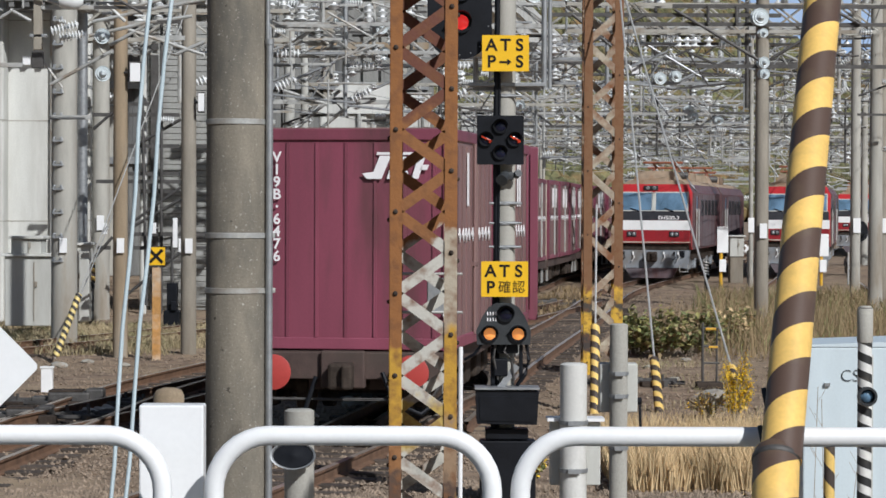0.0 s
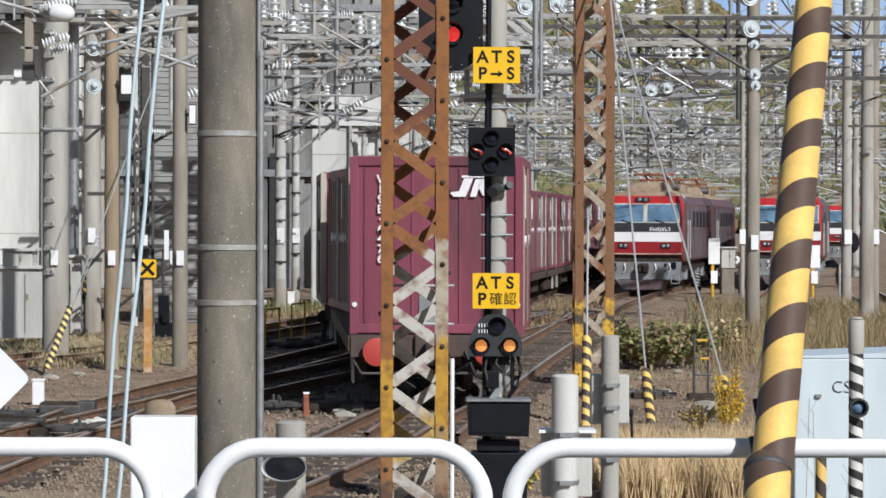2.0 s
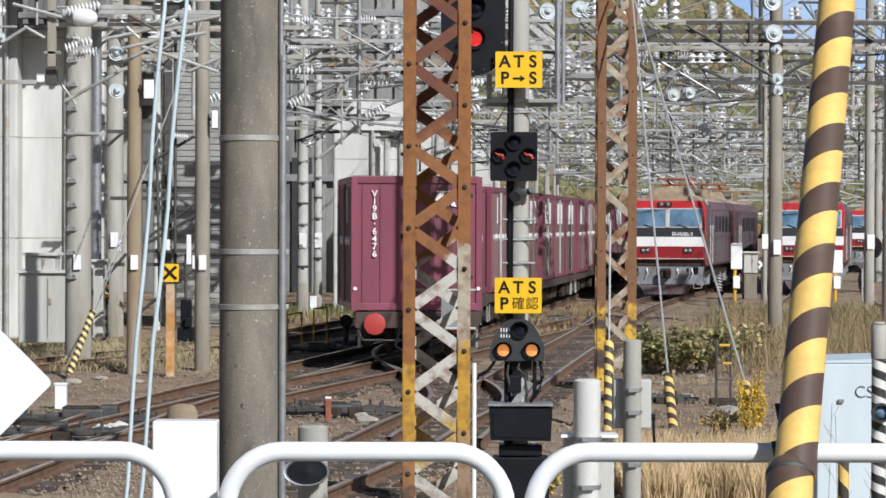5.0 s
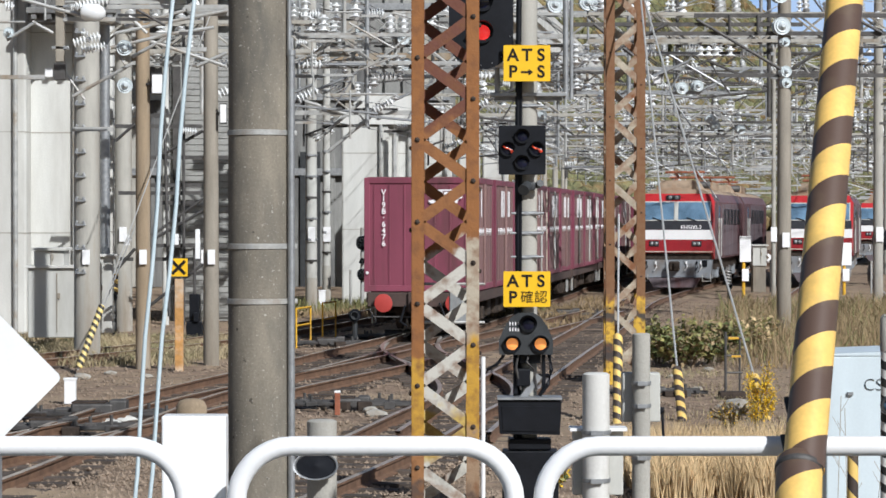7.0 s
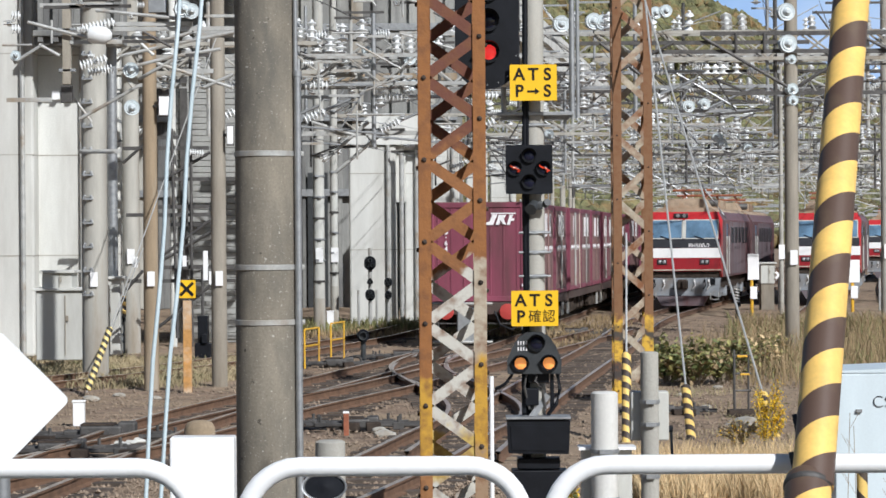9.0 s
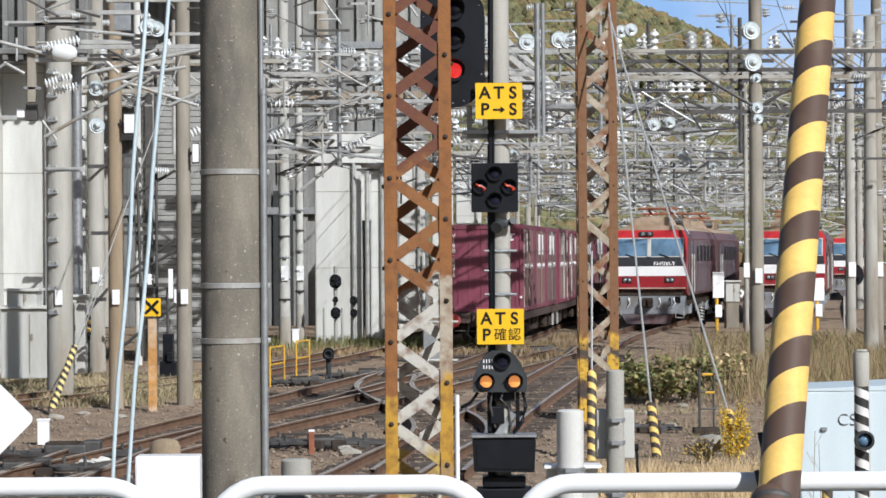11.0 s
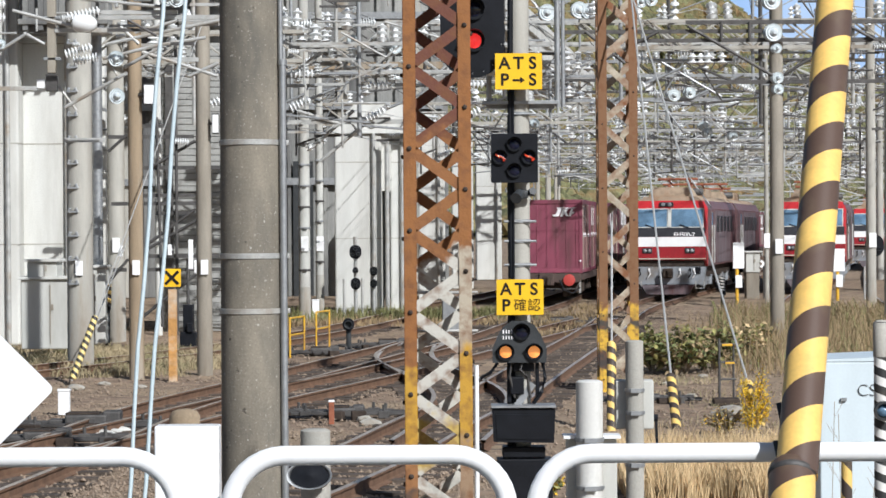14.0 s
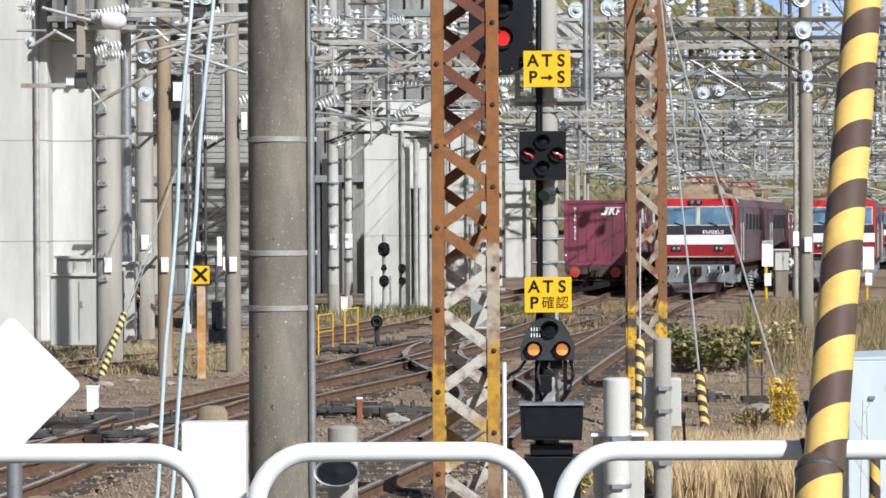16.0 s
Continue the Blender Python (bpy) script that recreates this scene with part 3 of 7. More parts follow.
rod(bm, (0, 0, -1.35), (0, 0, 4.2), 0.011, 10)
part("wire", bm, STEEL, guy, smooth=True)
for z in (0.14, 0.28):
    bm = B()
    box(bm, (0.066, -0.012, z), (0.016, 0.03, 0.055), pose(0, 0, 0, 0, 14, 0), bevel=0.003)
    part("clip", bm, DARK_GREY, guy)

# pair of sleeved guy wires
for u0, u1 in ((303, 231), (341, 256)):
    d = 12.0
    a, b = at(u0 + (u0 - u1) * 0.25, -220, d), at(u1, 960, d - 0.4)
    g = thing("guy_wire", "pale blue sleeved guy wire anchored to the bank", "guy wire", b, "pair of pale blue guy wires")
    bm = B()
    n = 10
    tube(bm, [b.lerp(a, i / n) - b + Vector((0.006 * math.sin(i * 1.7), 0, 0)) for i in range(n + 1)], 0.0098, 10)
    part("sleeve", bm, BLUE_SLEEVE, g, smooth=True)
    bm = B()
    rod(bm, (0, 0, 0.05), (0, 0.05, -1.0), 0.013)
    part("wire", bm, STEEL, g)


# ---------- big concrete pole
def concrete_pole(u0, u1, d, top, mat, label, base=0.0, bands=(), taper=0.0133, conduit=False, steps=False, plates=True, seg=32, group=""):
    r = (u1 - u0) / 2 * d / F
    p = thing("utility_pole", label, "utility pole", ((gx((u0 + u1) / 2, d)), d, base), group)
    bm = B()
    h = top - base
    rb = r + taper / 2 * (EYE - base)
    lathe(bm, [(rb, -0.1), (rb - taper / 2 * h, h)], seg=seg)
    part("shaft", bm, mat, p, smooth=True)
    for v in bands:
        z = gz(v, d) - base
        rr = rb - taper / 2 * z
        bm = B()
        lathe(bm, [(rr + 0.001, z - 0.016), (rr + 0.006, z - 0.014), (rr + 0.006, z + 0.014), (rr + 0.001, z + 0.016)], seg=seg)
        box(bm, (rr + 0.02, -0.02, z), (0.06, 0.03, 0.028), bevel=0.003)
        part("steel_band", bm, PALE_STEEL, p, "bright stainless steel strap", smooth=True)
    if steps:
        for i in range(22):
            z = 1.7 + i * 0.475
            bm = B()
            for x in (-0.17, -0.02):
                box(bm, (x, -r + 0.01, z), (0.05, 0.1, 0.1), pose(0, 0, 0, 0, 20 if x < -0.1 else -20, 0), bevel=0.01)
            box(bm, (-0.095, -r - 0.02, z - 0.03), (0.17, 0.05, 0.035))
            part("step_bolt", bm, STEEL, p)
    return p, rb


pole, prb = concrete_pole(404, 511, 14.6, 11.0, CONCRETE, "thick weathered grey concrete pole with steel straps and conduit", bands=(236, 436, 533), taper=0.004)
bm = B()
d = 14.4
rod(bm, (prb + 0.012, -0.06, 0), (prb + 0.012, -0.06, gz(90, d)), 0.021, 14)
rod(bm, (prb + 0.002, -0.06, gz(90, d)), (prb - 0.004, -0.06, 9), 0.013, 14)
rod(bm, (prb + 0.012, -0.06, gz(96, d)), (prb + 0.012, -0.06, gz(86, d)), 0.026, 14)
part("conduit", bm, STEEL, pole, "grey conduit pipe", smooth=True)


# ---------- lattice masts
def lattice_mast(place, w, height, leg, brace, node, z0, mats, label, rivets=True):
    mast = thing("lattice_mast", label, "lattice mast", place)
    h = w / 2
    for sx in (-1, 1):
        for sy in (-1, 1):
            bm = B()
            box(bm, (sx * (h - leg / 2), sy * h, height / 2), (leg, 0.007, height))
            box(bm, (sx * h, sy * (h - leg / 2), height / 2), (0.007, leg, height))
            part("leg", bm, mats[0] if sx > 0 else mats[-1], mast)
    z = z0
    while z - node > 0.05:
        z -= 2 * node
    nodes = []
    k = 0
    while z + k * node < height - node:
        nodes.append((z + k * node, -1 if k % 2 == 0 else 1))
        k += 1
    for face in range(4):
        m = pose(0, 0, 0, 0, 0, 90 * face)
        for (za, sa), (zb, sb) in zip(nodes, nodes[1:]):
            if za < 0.03:
                continue
            bm = B()
            bar(bm, m @ Vector((sa * (h - 0.03), -h + 0.012, za)), m @ Vector((sb * (h - 0.03), -h + 0.012, zb)), brace, 0.008, m @ Vector((0, -1, 0)))
            part("brace", bm, mats[1], mast)
        if rivets and face == 0:
            for za, sa in nodes:
                if za < 0.05:
                    continue
                bm = B()
                lathe(bm, [(0.016, 0), (0.014, 0.008), (0.006, 0.013)], m @ Matrix.Translation((sa * (h - leg * 0.45), -h - 0.004, za)) @ pose(0, 0, 0, 90, 0, 0), 8)
                part("bolt", bm, BOGIE, mast)
    if rivets:
        for za, sa in nodes:
            if za > 0.1:
                bm = B()
                lathe(bm, [(0.014, 0), (0.012, 0.01), (0.005, 0.014)], Matrix.Translation((sa * (h + 0.004), -h + 0.035, za - 0.05)) @ pose(0, 0, 0, 0, 90 * sa, 0), 8)
                part("bolt", bm, BOGIE, mast)
    return mast


d = 15.2
lattice_mast((gx(788, d), d + 0.2, 0), 118 * d / F, 9.0, 0.072, 0.066, 72.6 * d / F, gz(393, d), (MAST_PAINT, MAST_BRACE, MAST_PAINT_LEFT), "rusty orange steel lattice mast with peeling yellow base")
d = 42.0
lattice_mast((gx(1107, d), d + 0.3, 0), 69 * d / F, 9.0, 0.14, 0.11, 56.5 * d / F, gz(320, d), (MAST_PAINT_B, MAST_BRACE_B, MAST_PAINT_B), "slim rusty steel lattice mast with yellow striped foot")


d = 16.0
eq = thing("mast_fitting", "grey steel plate between two pale rails behind mast", "mast fitting", (gx(800, d), d, 0))
for v in (503, 571):
    bm = B()
    rod(bm, (gx(742, d) - gx(800, d), 0, gz(v, d)), (gx(858, d) - gx(800, d), 0, gz(v, d)), 0.009, 8)
    rod(bm, (gx(742, d) - gx(800, d), 0, gz(v, d)), (gx(742, d) - gx(800, d), -0.45, gz(v, d)), 0.009, 8)
    part("rail", bm, PALE_STEEL, eq)
bm = B()
box(bm, (gx(812, d) - gx(800, d), 0.03, gz(540, d)), (34 * d / F, 0.02, 60 * d / F), bevel=0.003)
plate(bm, [(-0.055, -0.09), (0.05, 0.0), (-0.055, 0.09)], -0.03, 0.03, Matrix.Translation((gx(812, d) - gx(800, d), 0.0, gz(540, d))))
part("plate", bm, STEEL, eq)


# ---------- signal mast
def signal_mast():
    d = 24.0
    x = gx(932, d)
    base = 0.0
    s = thing("signal_mast", "grey railway signal post with yellow boards and lamps", "railway signal", (x, d, base))
    L = lambda u, v, dy=0.0: Vector((gx(u, d + dy) - x, dy, gz(v, d + dy)))
    bm = B()
    rod(bm, (0.0, 0, -0.1), (0.0, 0, 7.5), 0.1, 24)
    part("post", bm, GREY_POST, s, smooth=True)
    bm = B()
    tube(bm, [L(913, 840, -0.1), L(914, 600, -0.1), L(917, 480, -0.09), L(916, 300, -0.09), L(917, 150, -0.09), L(919, -100, -0.09)], 0.028, 10)
    tube(bm, [L(921, 840, -0.12), L(921, 500, -0.11), L(922, 100, -0.11)], 0.014, 8)
    part("cable", bm, BLACK, s, smooth=True)
    for v in (378, 413, 188, 455):
        bm = B()
        lathe(bm, [(0.104, -0.018), (0.112, -0.014), (0.112, 0.014), (0.104, 0.018)], Matrix.Translation((0, 0, gz(v, d))), 20)
        rod(bm, L(905, v, -0.1), L(962, v, -0.1), 0.012)
        part("clamp", bm, STEEL, s, smooth=True)
    # yellow boards
    for v0, v1, rows in ((81, 144, ("ATS", "P→S")), (481, 543, ("ATS", "P確認"))):
        c = L(932.5, (v0 + v1) / 2, -0.3)
        h = (v1 - v0) * d / F
        bm = B()
        plate(bm, round_rect(82 * d / F, h, 0.008), -0.004, 0.004, Matrix.Translation(c))
        b = part("sign_board", bm, YELLOW_SIGN, s, "yellow board with black letters")
        for k, row in enumerate(rows):
            for j, ch in enumerate(row):
                if ch == "→":
                    bm = B()
                    plate(bm, [(-0.055, -0.009), (0.015, -0.009), (0.015, -0.03), (0.058, 0.0), (0.015, 0.03), (0.015, 0.009), (-0.055, 0.009)], -0.003, 0.002,
                          Matrix.Translation((c.x + (j - 1) * 0.131, c.y - 0.006, c.z + (0.5 - k) * h * 0.46 - 0.005)))
                    part("arrow", bm, INK, b)
                    continue
                size = {"→": 0.17, "確": 0.125, "認": 0.125}.get(ch, 0.158)
                lettering(ch, size, INK, b, Matrix.Translation((c.x + (j - 1) * 0.131, c.y - 0.006, c.z + (0.5 - k) * h * 0.46 - 0.005)), bold=0.0 if ch in "確認→" else 0.0035)
        bm = B()
        box(bm, c + Vector((0, 0.12, 0.08)), (0.2, 0.22, 0.03))
        box(bm, c + Vector((0, 0.12, -0.08)), (0.2, 0.22, 0.03))
        part("bracket", bm, STEEL, s)

    def lamp(parent, c, r, lens, hood=True, depth=0.14):
        bm = B()
        lathe(bm, [(r * 1.12, 0), (r * 1.12, 0.03), (r * 1.0, 0.03), (r * 1.0, 0.012)], Matrix.Translation(c) @ pose(0, 0, 0, 90, 0, 0), 20)
        if hood:
            n = 14
            vs = []
            for i in range(n + 1):
                a = radians(-15 + 210 * i / n)
                k = depth * (0.25 + 0.75 * max(0, math.sin(a)))
                for yy in (0, -k):
                    for rr in (r * 1.14, r * 1.08):
                        vs.append(bm.verts.new(c + Vector((rr * math.cos(a), yy, rr * math.sin(a)))))
            for i in range(n):
                a, b = vs[i * 4:i * 4 + 4], vs[i * 4 + 4:i * 4 + 8]
                for p, q in ((0, 2), (2, 3), (3, 1), (1, 0)):
                    bm.faces.new((a[p], a[q], b[q], b[p]))
        h = part("hood", bm, BLACK, parent, smooth=True)
        bm = B()
        lathe(bm, [(r, 0.0), (r * 0.7, 0.016), (r * 0.3, 0.024), (0.003, 0.026)], Matrix.Translation(c) @ pose(0, 0, 0, 90, 0, 0), 20)
        part("lens", bm, lens, h, smooth=True)

    # main three-aspect head
    c = L(851, 14, -0.22)
    bm = B()
    plate(bm, round_rect(0.6, 1.16, 0.29, 8), -0.015, 0.015, Matrix.Translation(c))
    head = part("signal_head", bm, BLACK, s, "black oval signal backplate")
    bm = B()
    box(bm, c + Vector((0, 0.1, 0.0)), (0.3, 0.18, 0.85), bevel=0.02)
    part("lamp_case", bm, BLACK, head)
    for k, lens in ((0.34, LENS_DARK), (0.06, LENS_DARK), (-0.235, LENS_RED)):
        lamp(head, c + Vector((0.015, -0.02, k)), 0.09, lens, depth=0.22)
    bm = B()
    for k in range(16):
        a = 2 * math.pi * k / 16
        lathe(bm, [(0.007, 0), (0.004, 0.005)], Matrix.Translation(c + Vector((0.27 * math.cos(a), -0.016, 0.27 * math.sin(a) + (0.27 if math.sin(a) > 0 else -0.27)))) @ pose(0, 0, 0, 90, 0, 0), 6)
    part("bolt", bm, STEEL, head)
    # bracket platform, rail and arm
    bm = B()
    box(bm, L(935, 168, -0.05), (135 * d / F, 0.12, 0.035), bevel=0.004)
    box(bm, L(935, 175, 0.06), (120 * d / F, 0.05, 0.04))
    rod(bm, L(880, 168, -0.05), L(880, 120, -0.08), 0.025)
    part("bracket_arm", bm, STEEL, s)
    bm = B()
    rod(bm, L(1001, 176, -0.05), L(1001, -60, -0.05), 0.028, 10)
    rod(bm, L(1011, 176, -0.05), L(1011, -60, -0.05), 0.02, 10)
    part("ladder_pipe", bm, STEEL, s, smooth=True)
    # square four-lamp indicator
    c = L(924, 266, -0.24)
    bm = B()
    plate(bm, round_rect(82 * d / F, 86 * d / F, 0.015), -0.012, 0.012, Matrix.Translation(c))
    box(bm, c + Vector((0, 0.08, 0)), (0.36, 0.14, 0.36), bevel=0.02)
    ind = part("route_indicator", bm, BLACK, s, "black square four-lamp route indicator")
    for dx, dz, lens in ((-0.135, 0.01, LENS_DARK), (0.135, 0.01, LENS_DARK), (0, 0.13, LENS_DARK), (0, -0.115, LENS_DARK)):
        lamp(ind, c + Vector((dx, -0.012, dz)), 0.062, lens, depth=0.1)
        if dx:
            for ox, oz, ln, tilt in ((-0.022, 0.012, 0.05, 35), (0.018, -0.004, 0.055, 30), (0.04, -0.026, 0.03, -35)):
                bm = B()
                box(bm, c + Vector((dx + ox, -0.05, dz + oz)), (ln, 0.006, 0.016), pose(0, 0, 0, 0, tilt, 0), bevel=0.002)
                part("lit_filament", bm, LENS_DIM, ind)
    # small horn lamp under it
    bm = B()
    c = L(937, 330, -0.16)
    box(bm, c, (0.12, 0.1, 0.08), bevel=0.02)
    rod(bm, c + Vector((-0.02, -0.02, 0.01)), c + Vector((-0.06, -0.12, -0.04)), 0.045, 14, 0.055)
    rod(bm, c + Vector((0.08, 0, 0.01)), c + Vector((0.1, -0.06, 0.03)), 0.035, 12)
    part("spot_lamp", bm, DARK_GREY, s, smooth=True)
    # three-lamp shunting signal
    c = L(931, 592, -0.26)
    bm = B()
    o = [(-0.25, -0.19), (0.25, -0.19), (0.255, -0.06), (0.2, 0.07), (0.14, 0.16), (0.07, 0.2), (-0.07, 0.2), (-0.14, 0.16), (-0.2, 0.07), (-0.255, -0.06)]
    plate(bm, o, -0.012, 0.012, Matrix.Translation(c))
    box(bm, c + Vector((0, 0.1, -0.02)), (0.34, 0.16, 0.28), bevel=0.02)
    sh = part("shunting_signal", bm, DARK_GREY, s, "dark grey shunting signal with two amber lamps lit")
    for dx, dz, lens in ((0.02, 0.1, LENS_DARK), (-0.13, -0.09, LENS_AMBER), (0.135, -0.09, LENS_AMBER)):
        lamp(sh, c + Vector((dx, -0.012, dz)), 0.072, lens, depth=0.12)
    for r in range(2):
        for k in range(4):
            bm = B()
            box(bm, c + Vector((-0.15 + k * 0.026, -0.014, 0.1 - r * 0.055)), (0.01, 0.004, 0.034))
            part("marking", bm, WHITE_INK, sh)
    # brackets, hoses and boxes below
    bm = B()
    box(bm, L(938, 632, -0.14), (0.2, 0.1, 0.12), bevel=0.01)
    box(bm, L(926, 668, -0.17), (0.13, 0.12, 0.16), bevel=0.01)
    box(bm, L(912, 665, -0.14), (0.04, 0.1, 0.34), bevel=0.006)
    box(bm, L(962, 660, -0.15), (0.035, 0.1, 0.36), bevel=0.006)
    part("lower_bracket", bm, BLACK, s)
    bm = B()
    bar(bm, L(925, 705, -0.2), L(955, 665, -0.2), 0.06, 0.012)
    part("brace", bm, STEEL, s, "pale steel brace")
    bm = B()
    tube(bm, [L(938, 622, -0.2), L(932, 640, -0.25), L(945, 655, -0.24), L(950, 690, -0.2)], 0.012)
    tube(bm, [L(918, 625, -0.2), L(913, 650, -0.24), L(922, 690, -0.2)], 0.012)
    part("wiring", bm, DARK_STEEL, s, smooth=True)
    bm = B()
    tube(bm, [L(972, 628, -0.2), L(976, 655, -0.24), L(970, 680, -0.24), L(955, 700, -0.2)], 0.02)
    part("hose", bm, BLACK, s, smooth=True)
    bm = B()
    tube(bm, [L(892, 628, -0.2), L(880, 645, -0.2), L(862, 655, -0.16)], 0.016)
    part("hose", bm, BLACK, s, smooth=True)
    c = L(937, 738, -0.2)
    bm = B()
    plate(bm, [(-0.28, -0.15), (0.28, -0.16), (0.295, 0.15), (-0.295, 0.165)], -0.14, 0.14, Matrix.Translation(c))
    bx = part("relay_box", bm, BLACK, s, "black steel box with lipped front")
    bm = B()
    plate(bm, [(-0.25, -0.12), (0.25, -0.13), (0.262, 0.1), (-0.262, 0.11)], -0.15, -0.13, Matrix.Translation(c))
    part("front_panel", bm, BLACK, bx)
    bm = B()
    box(bm, c + Vector((0, 0, 0.18)), (0.6, 0.34, 0.02))
    part("lid", bm, STEEL, bx)
    bm = B()
    box(bm, L(937, 785, -0.1), (0.4, 0.25, 0.1), bevel=0.01)
    box(bm, (L(938, 785).x, -0.1, gz(795, d) / 2), (0.52, 0.32, gz(795, d)), bevel=0.01)
    part("plinth", bm, BLACK, s)


signal_mast()


# ---------- near posts, loudspeaker, boxes
def near_post(u0, u1, v, d, label, mat=GREY_POST, dome=True, base=0.0):
    r = (u1 - u0) / 2 * d / F
    z = gz(v, d)
    p = thing("marker_post", label, "post", (gx((u0 + u1) / 2, d), d, base))
    bm = B()
    lathe(bm, [(r, -0.05), (r, z - base - r * (0.5 if dome else 0.12)), (r * 0.8, z - base - r * (0.15 if dome else 0.02)), (r * (0.4 if dome else 0.76), z - base)], seg=24)
    part("shaft", bm, mat, p, smooth=True)
    return p, r


near_post(311, 366, 706, 12.5, "round-topped concrete marker post", BROWN_POST, base=0.4)
sp, r = near_post(543, 596, 743, 12.3, "concrete post carrying a grey horn loudspeaker", GREY_POST, dome=False, base=0.4)
horn = thing("loudspeaker", "grey horn loudspeaker clamped to concrete post", "loudspeaker", (gx(564, 12.0), 12.0, gz(830, 12.0)))
bm = B()
mh = pose(0, 0, 0, 78, 0, -6)
n = 28
lathe(bm, [(0.045, -0.2), (0.05, -0.12), (0.06, -0.02), (0.085, 0.06), (0.108, 0.1), (0.108, 0.11), (0.1, 0.108), (0.06, 0.03), (0.02, -0.02)], mh @ Matrix.Diagonal((1.0, 0.62, 1, 1)), n)
part("horn", bm, STEEL, horn, smooth=True)
# black disc fills the mouth in place of the shade inside the horn
bm = B()
lathe(bm, [(0.096, 0.095), (0.09, 0.1), (0.03, 0.1), (0.01, 0.104)], mh @ Matrix.Diagonal((1.0, 0.62, 1, 1)), 24)
part("driver_cone", bm, BLACK, horn, smooth=True)
bm = B()
box(bm, (0.0, 0.16, 0.02), (0.05, 0.2, 0.05), bevel=0.005)
part("bracket", bm, STEEL, horn)

wp, r = near_post(1031, 1079, 660, 12.6, "white painted concrete post with junction box", WHITE_POST, dome=False, base=0.4)
wb = thing("junction_box", "white steel junction box strapped behind post", "junction box", (gx(1056, 12.8), 12.6 + r + 0.055, gz(872, 12.8)))
bm = B()
box(bm, (0, 0, 0.16), (88 * 12.8 / F, 0.12, 0.32), bevel=0.006)
part("case", bm, CAB_GREY, wb)
bm = B()
box(bm, (0, -0.02, 0.33), (100 * 12.8 / F, 0.16, 0.015))
part("lid", bm, WHITE, wb)
for v in (765, 850):
    bm = B()
    lathe(bm, [(r + 0.001, -0.01), (r + 0.006, -0.01), (r + 0.006, 0.01), (r + 0.001, 0.01)], Matrix.Translation((0, 0, gz(v, 12.6) - 0.4)), 20)
    box(bm, (0.0, -r - 0.012, gz(v, 12.6) - 0.4), (0.06, 0.02, 0.022))
    part("strap", bm, STEEL, wp, smooth=True)

gp, r = near_post(1119, 1151, 590, 14.0, "slim grey concrete post with equipment box", GREY_POST, dome=False, base=0.3)
gb = thing("equipment_box", "pale grey equipment box strapped behind slim post", "equipment box", (gx(1134, 14.1), 14.0 + r + 0.06, gz(746, 14.1)))
bm = B()
box(bm, (0, 0, 0.135), (67 * 14.1 / F, 0.13, 0.27), bevel=0.008)
part("case", bm, CAB_GREY, gb)
bm = B()
rod(bm, (0.105, -0.02, 0.06), (0.13, -0.02, 0.06), 0.02, 10)
rod(bm, (0.12, -0.02, 0.06), (0.125, -0.03, -0.1), 0.008, 8)
part("cable_gland", bm, BLACK, gb)
for v in (678, 718, 810):
    bm = B()
    lathe(bm, [(r + 0.001, -0.01), (r + 0.006, -0.01), (r + 0.006, 0.01), (r + 0.001, 0.01)], Matrix.Translation((0, 0, gz(v, 14.0) - 0.3)), 20)
    box(bm, (0.0, -r - 0.012, gz(v, 14.0) - 0.3), (0.05, 0.02, 0.022))
    part("strap", bm, STEEL, gp, smooth=True)

# white plastic stake beside the lattice mast
bm = B()
d = 17.0
rod(bm, (0, 0, 0), (0, 0, gz(632, d)), 0.016, 10)
st = thing("marker_stake", "thin white plastic marker stake", "marker stake", (gx(855, d), d, 0))
part("shaft", bm, WHITE, st, smooth=True)


# pale blue cabinet with lettering
def blue_cabinet():
    d = 16.0
    x0, x1 = gx(1463, d), gx(1830, d)
    z1 = gz(630, d)
    c = thing("signal_cabinet", "pale blue steel trackside cabinet with black lettering", "trackside cabinet", ((x0 + x1) / 2, d + 0.35, 0))
    w = x1 - x0
    bm = B()
    box(bm, (0, 0, z1 / 2), (w, 0.7, z1), bevel=0.01)
    part("case", bm, CAB_BLUE, c)
    bm = B()
    plate(bm, [(-w / 2 - 0.004, z1), (w / 2 + 0.004, z1), (w / 2 + 0.004, z1 + 0.06), (-w / 2 - 0.004, z1 + 0.012)], -0.355, 0.355)
    part("roof", bm, CAB_BLUE, c)
    for k in range(1, 3):
        bm = B()
        box(bm, (-w / 2 + k * w / 3, -0.352, z1 / 2), (0.012, 0.006, z1 - 0.1))
        part("door_seam", bm, CAB_GREY, c)
    lettering("CS", 0.108, INK, c, Matrix.Translation((gx(1546, d) - (x0 + x1) / 2, -0.356, gz(682, d))), "lettering", -0.003)
    bm = B()
    box(bm, (gx(1505, d) - (x0 + x1) / 2, -0.36, gz(697, d)), (0.035, 0.02, 0.02))
    part("handle", bm, STEEL, c)


blue_cabinet()

# black and white striped post with round lamp
d = 14.5
bw = thing("striped_post", "black and white striped post with round lamp", "striped post", (gx(1572, d), d, 0))
bm = B()
rod(bm, (0, 0, 0), (0, 0, gz(560, d)), 0.042, 16)
part("shaft", bm, BLACKWHITE, bw, smooth=True)
bm = B()
lathe(bm, [(0.044, gz(622, d)), (0.046, gz(618, d)), (0.046, gz(563, d)), (0.03, gz(557, d))], seg=16)
part("cap", bm, GREY_POST, bw, smooth=True)
bm = B()
lathe(bm, [(0.05, 0), (0.055, 0.03), (0.055, 0.08), (0.042, 0.08), (0.04, 0.03)], Matrix.Translation((0, -0.03, gz(716, d))) @ pose(0, 0, 0, 90, 0, 0), 20)
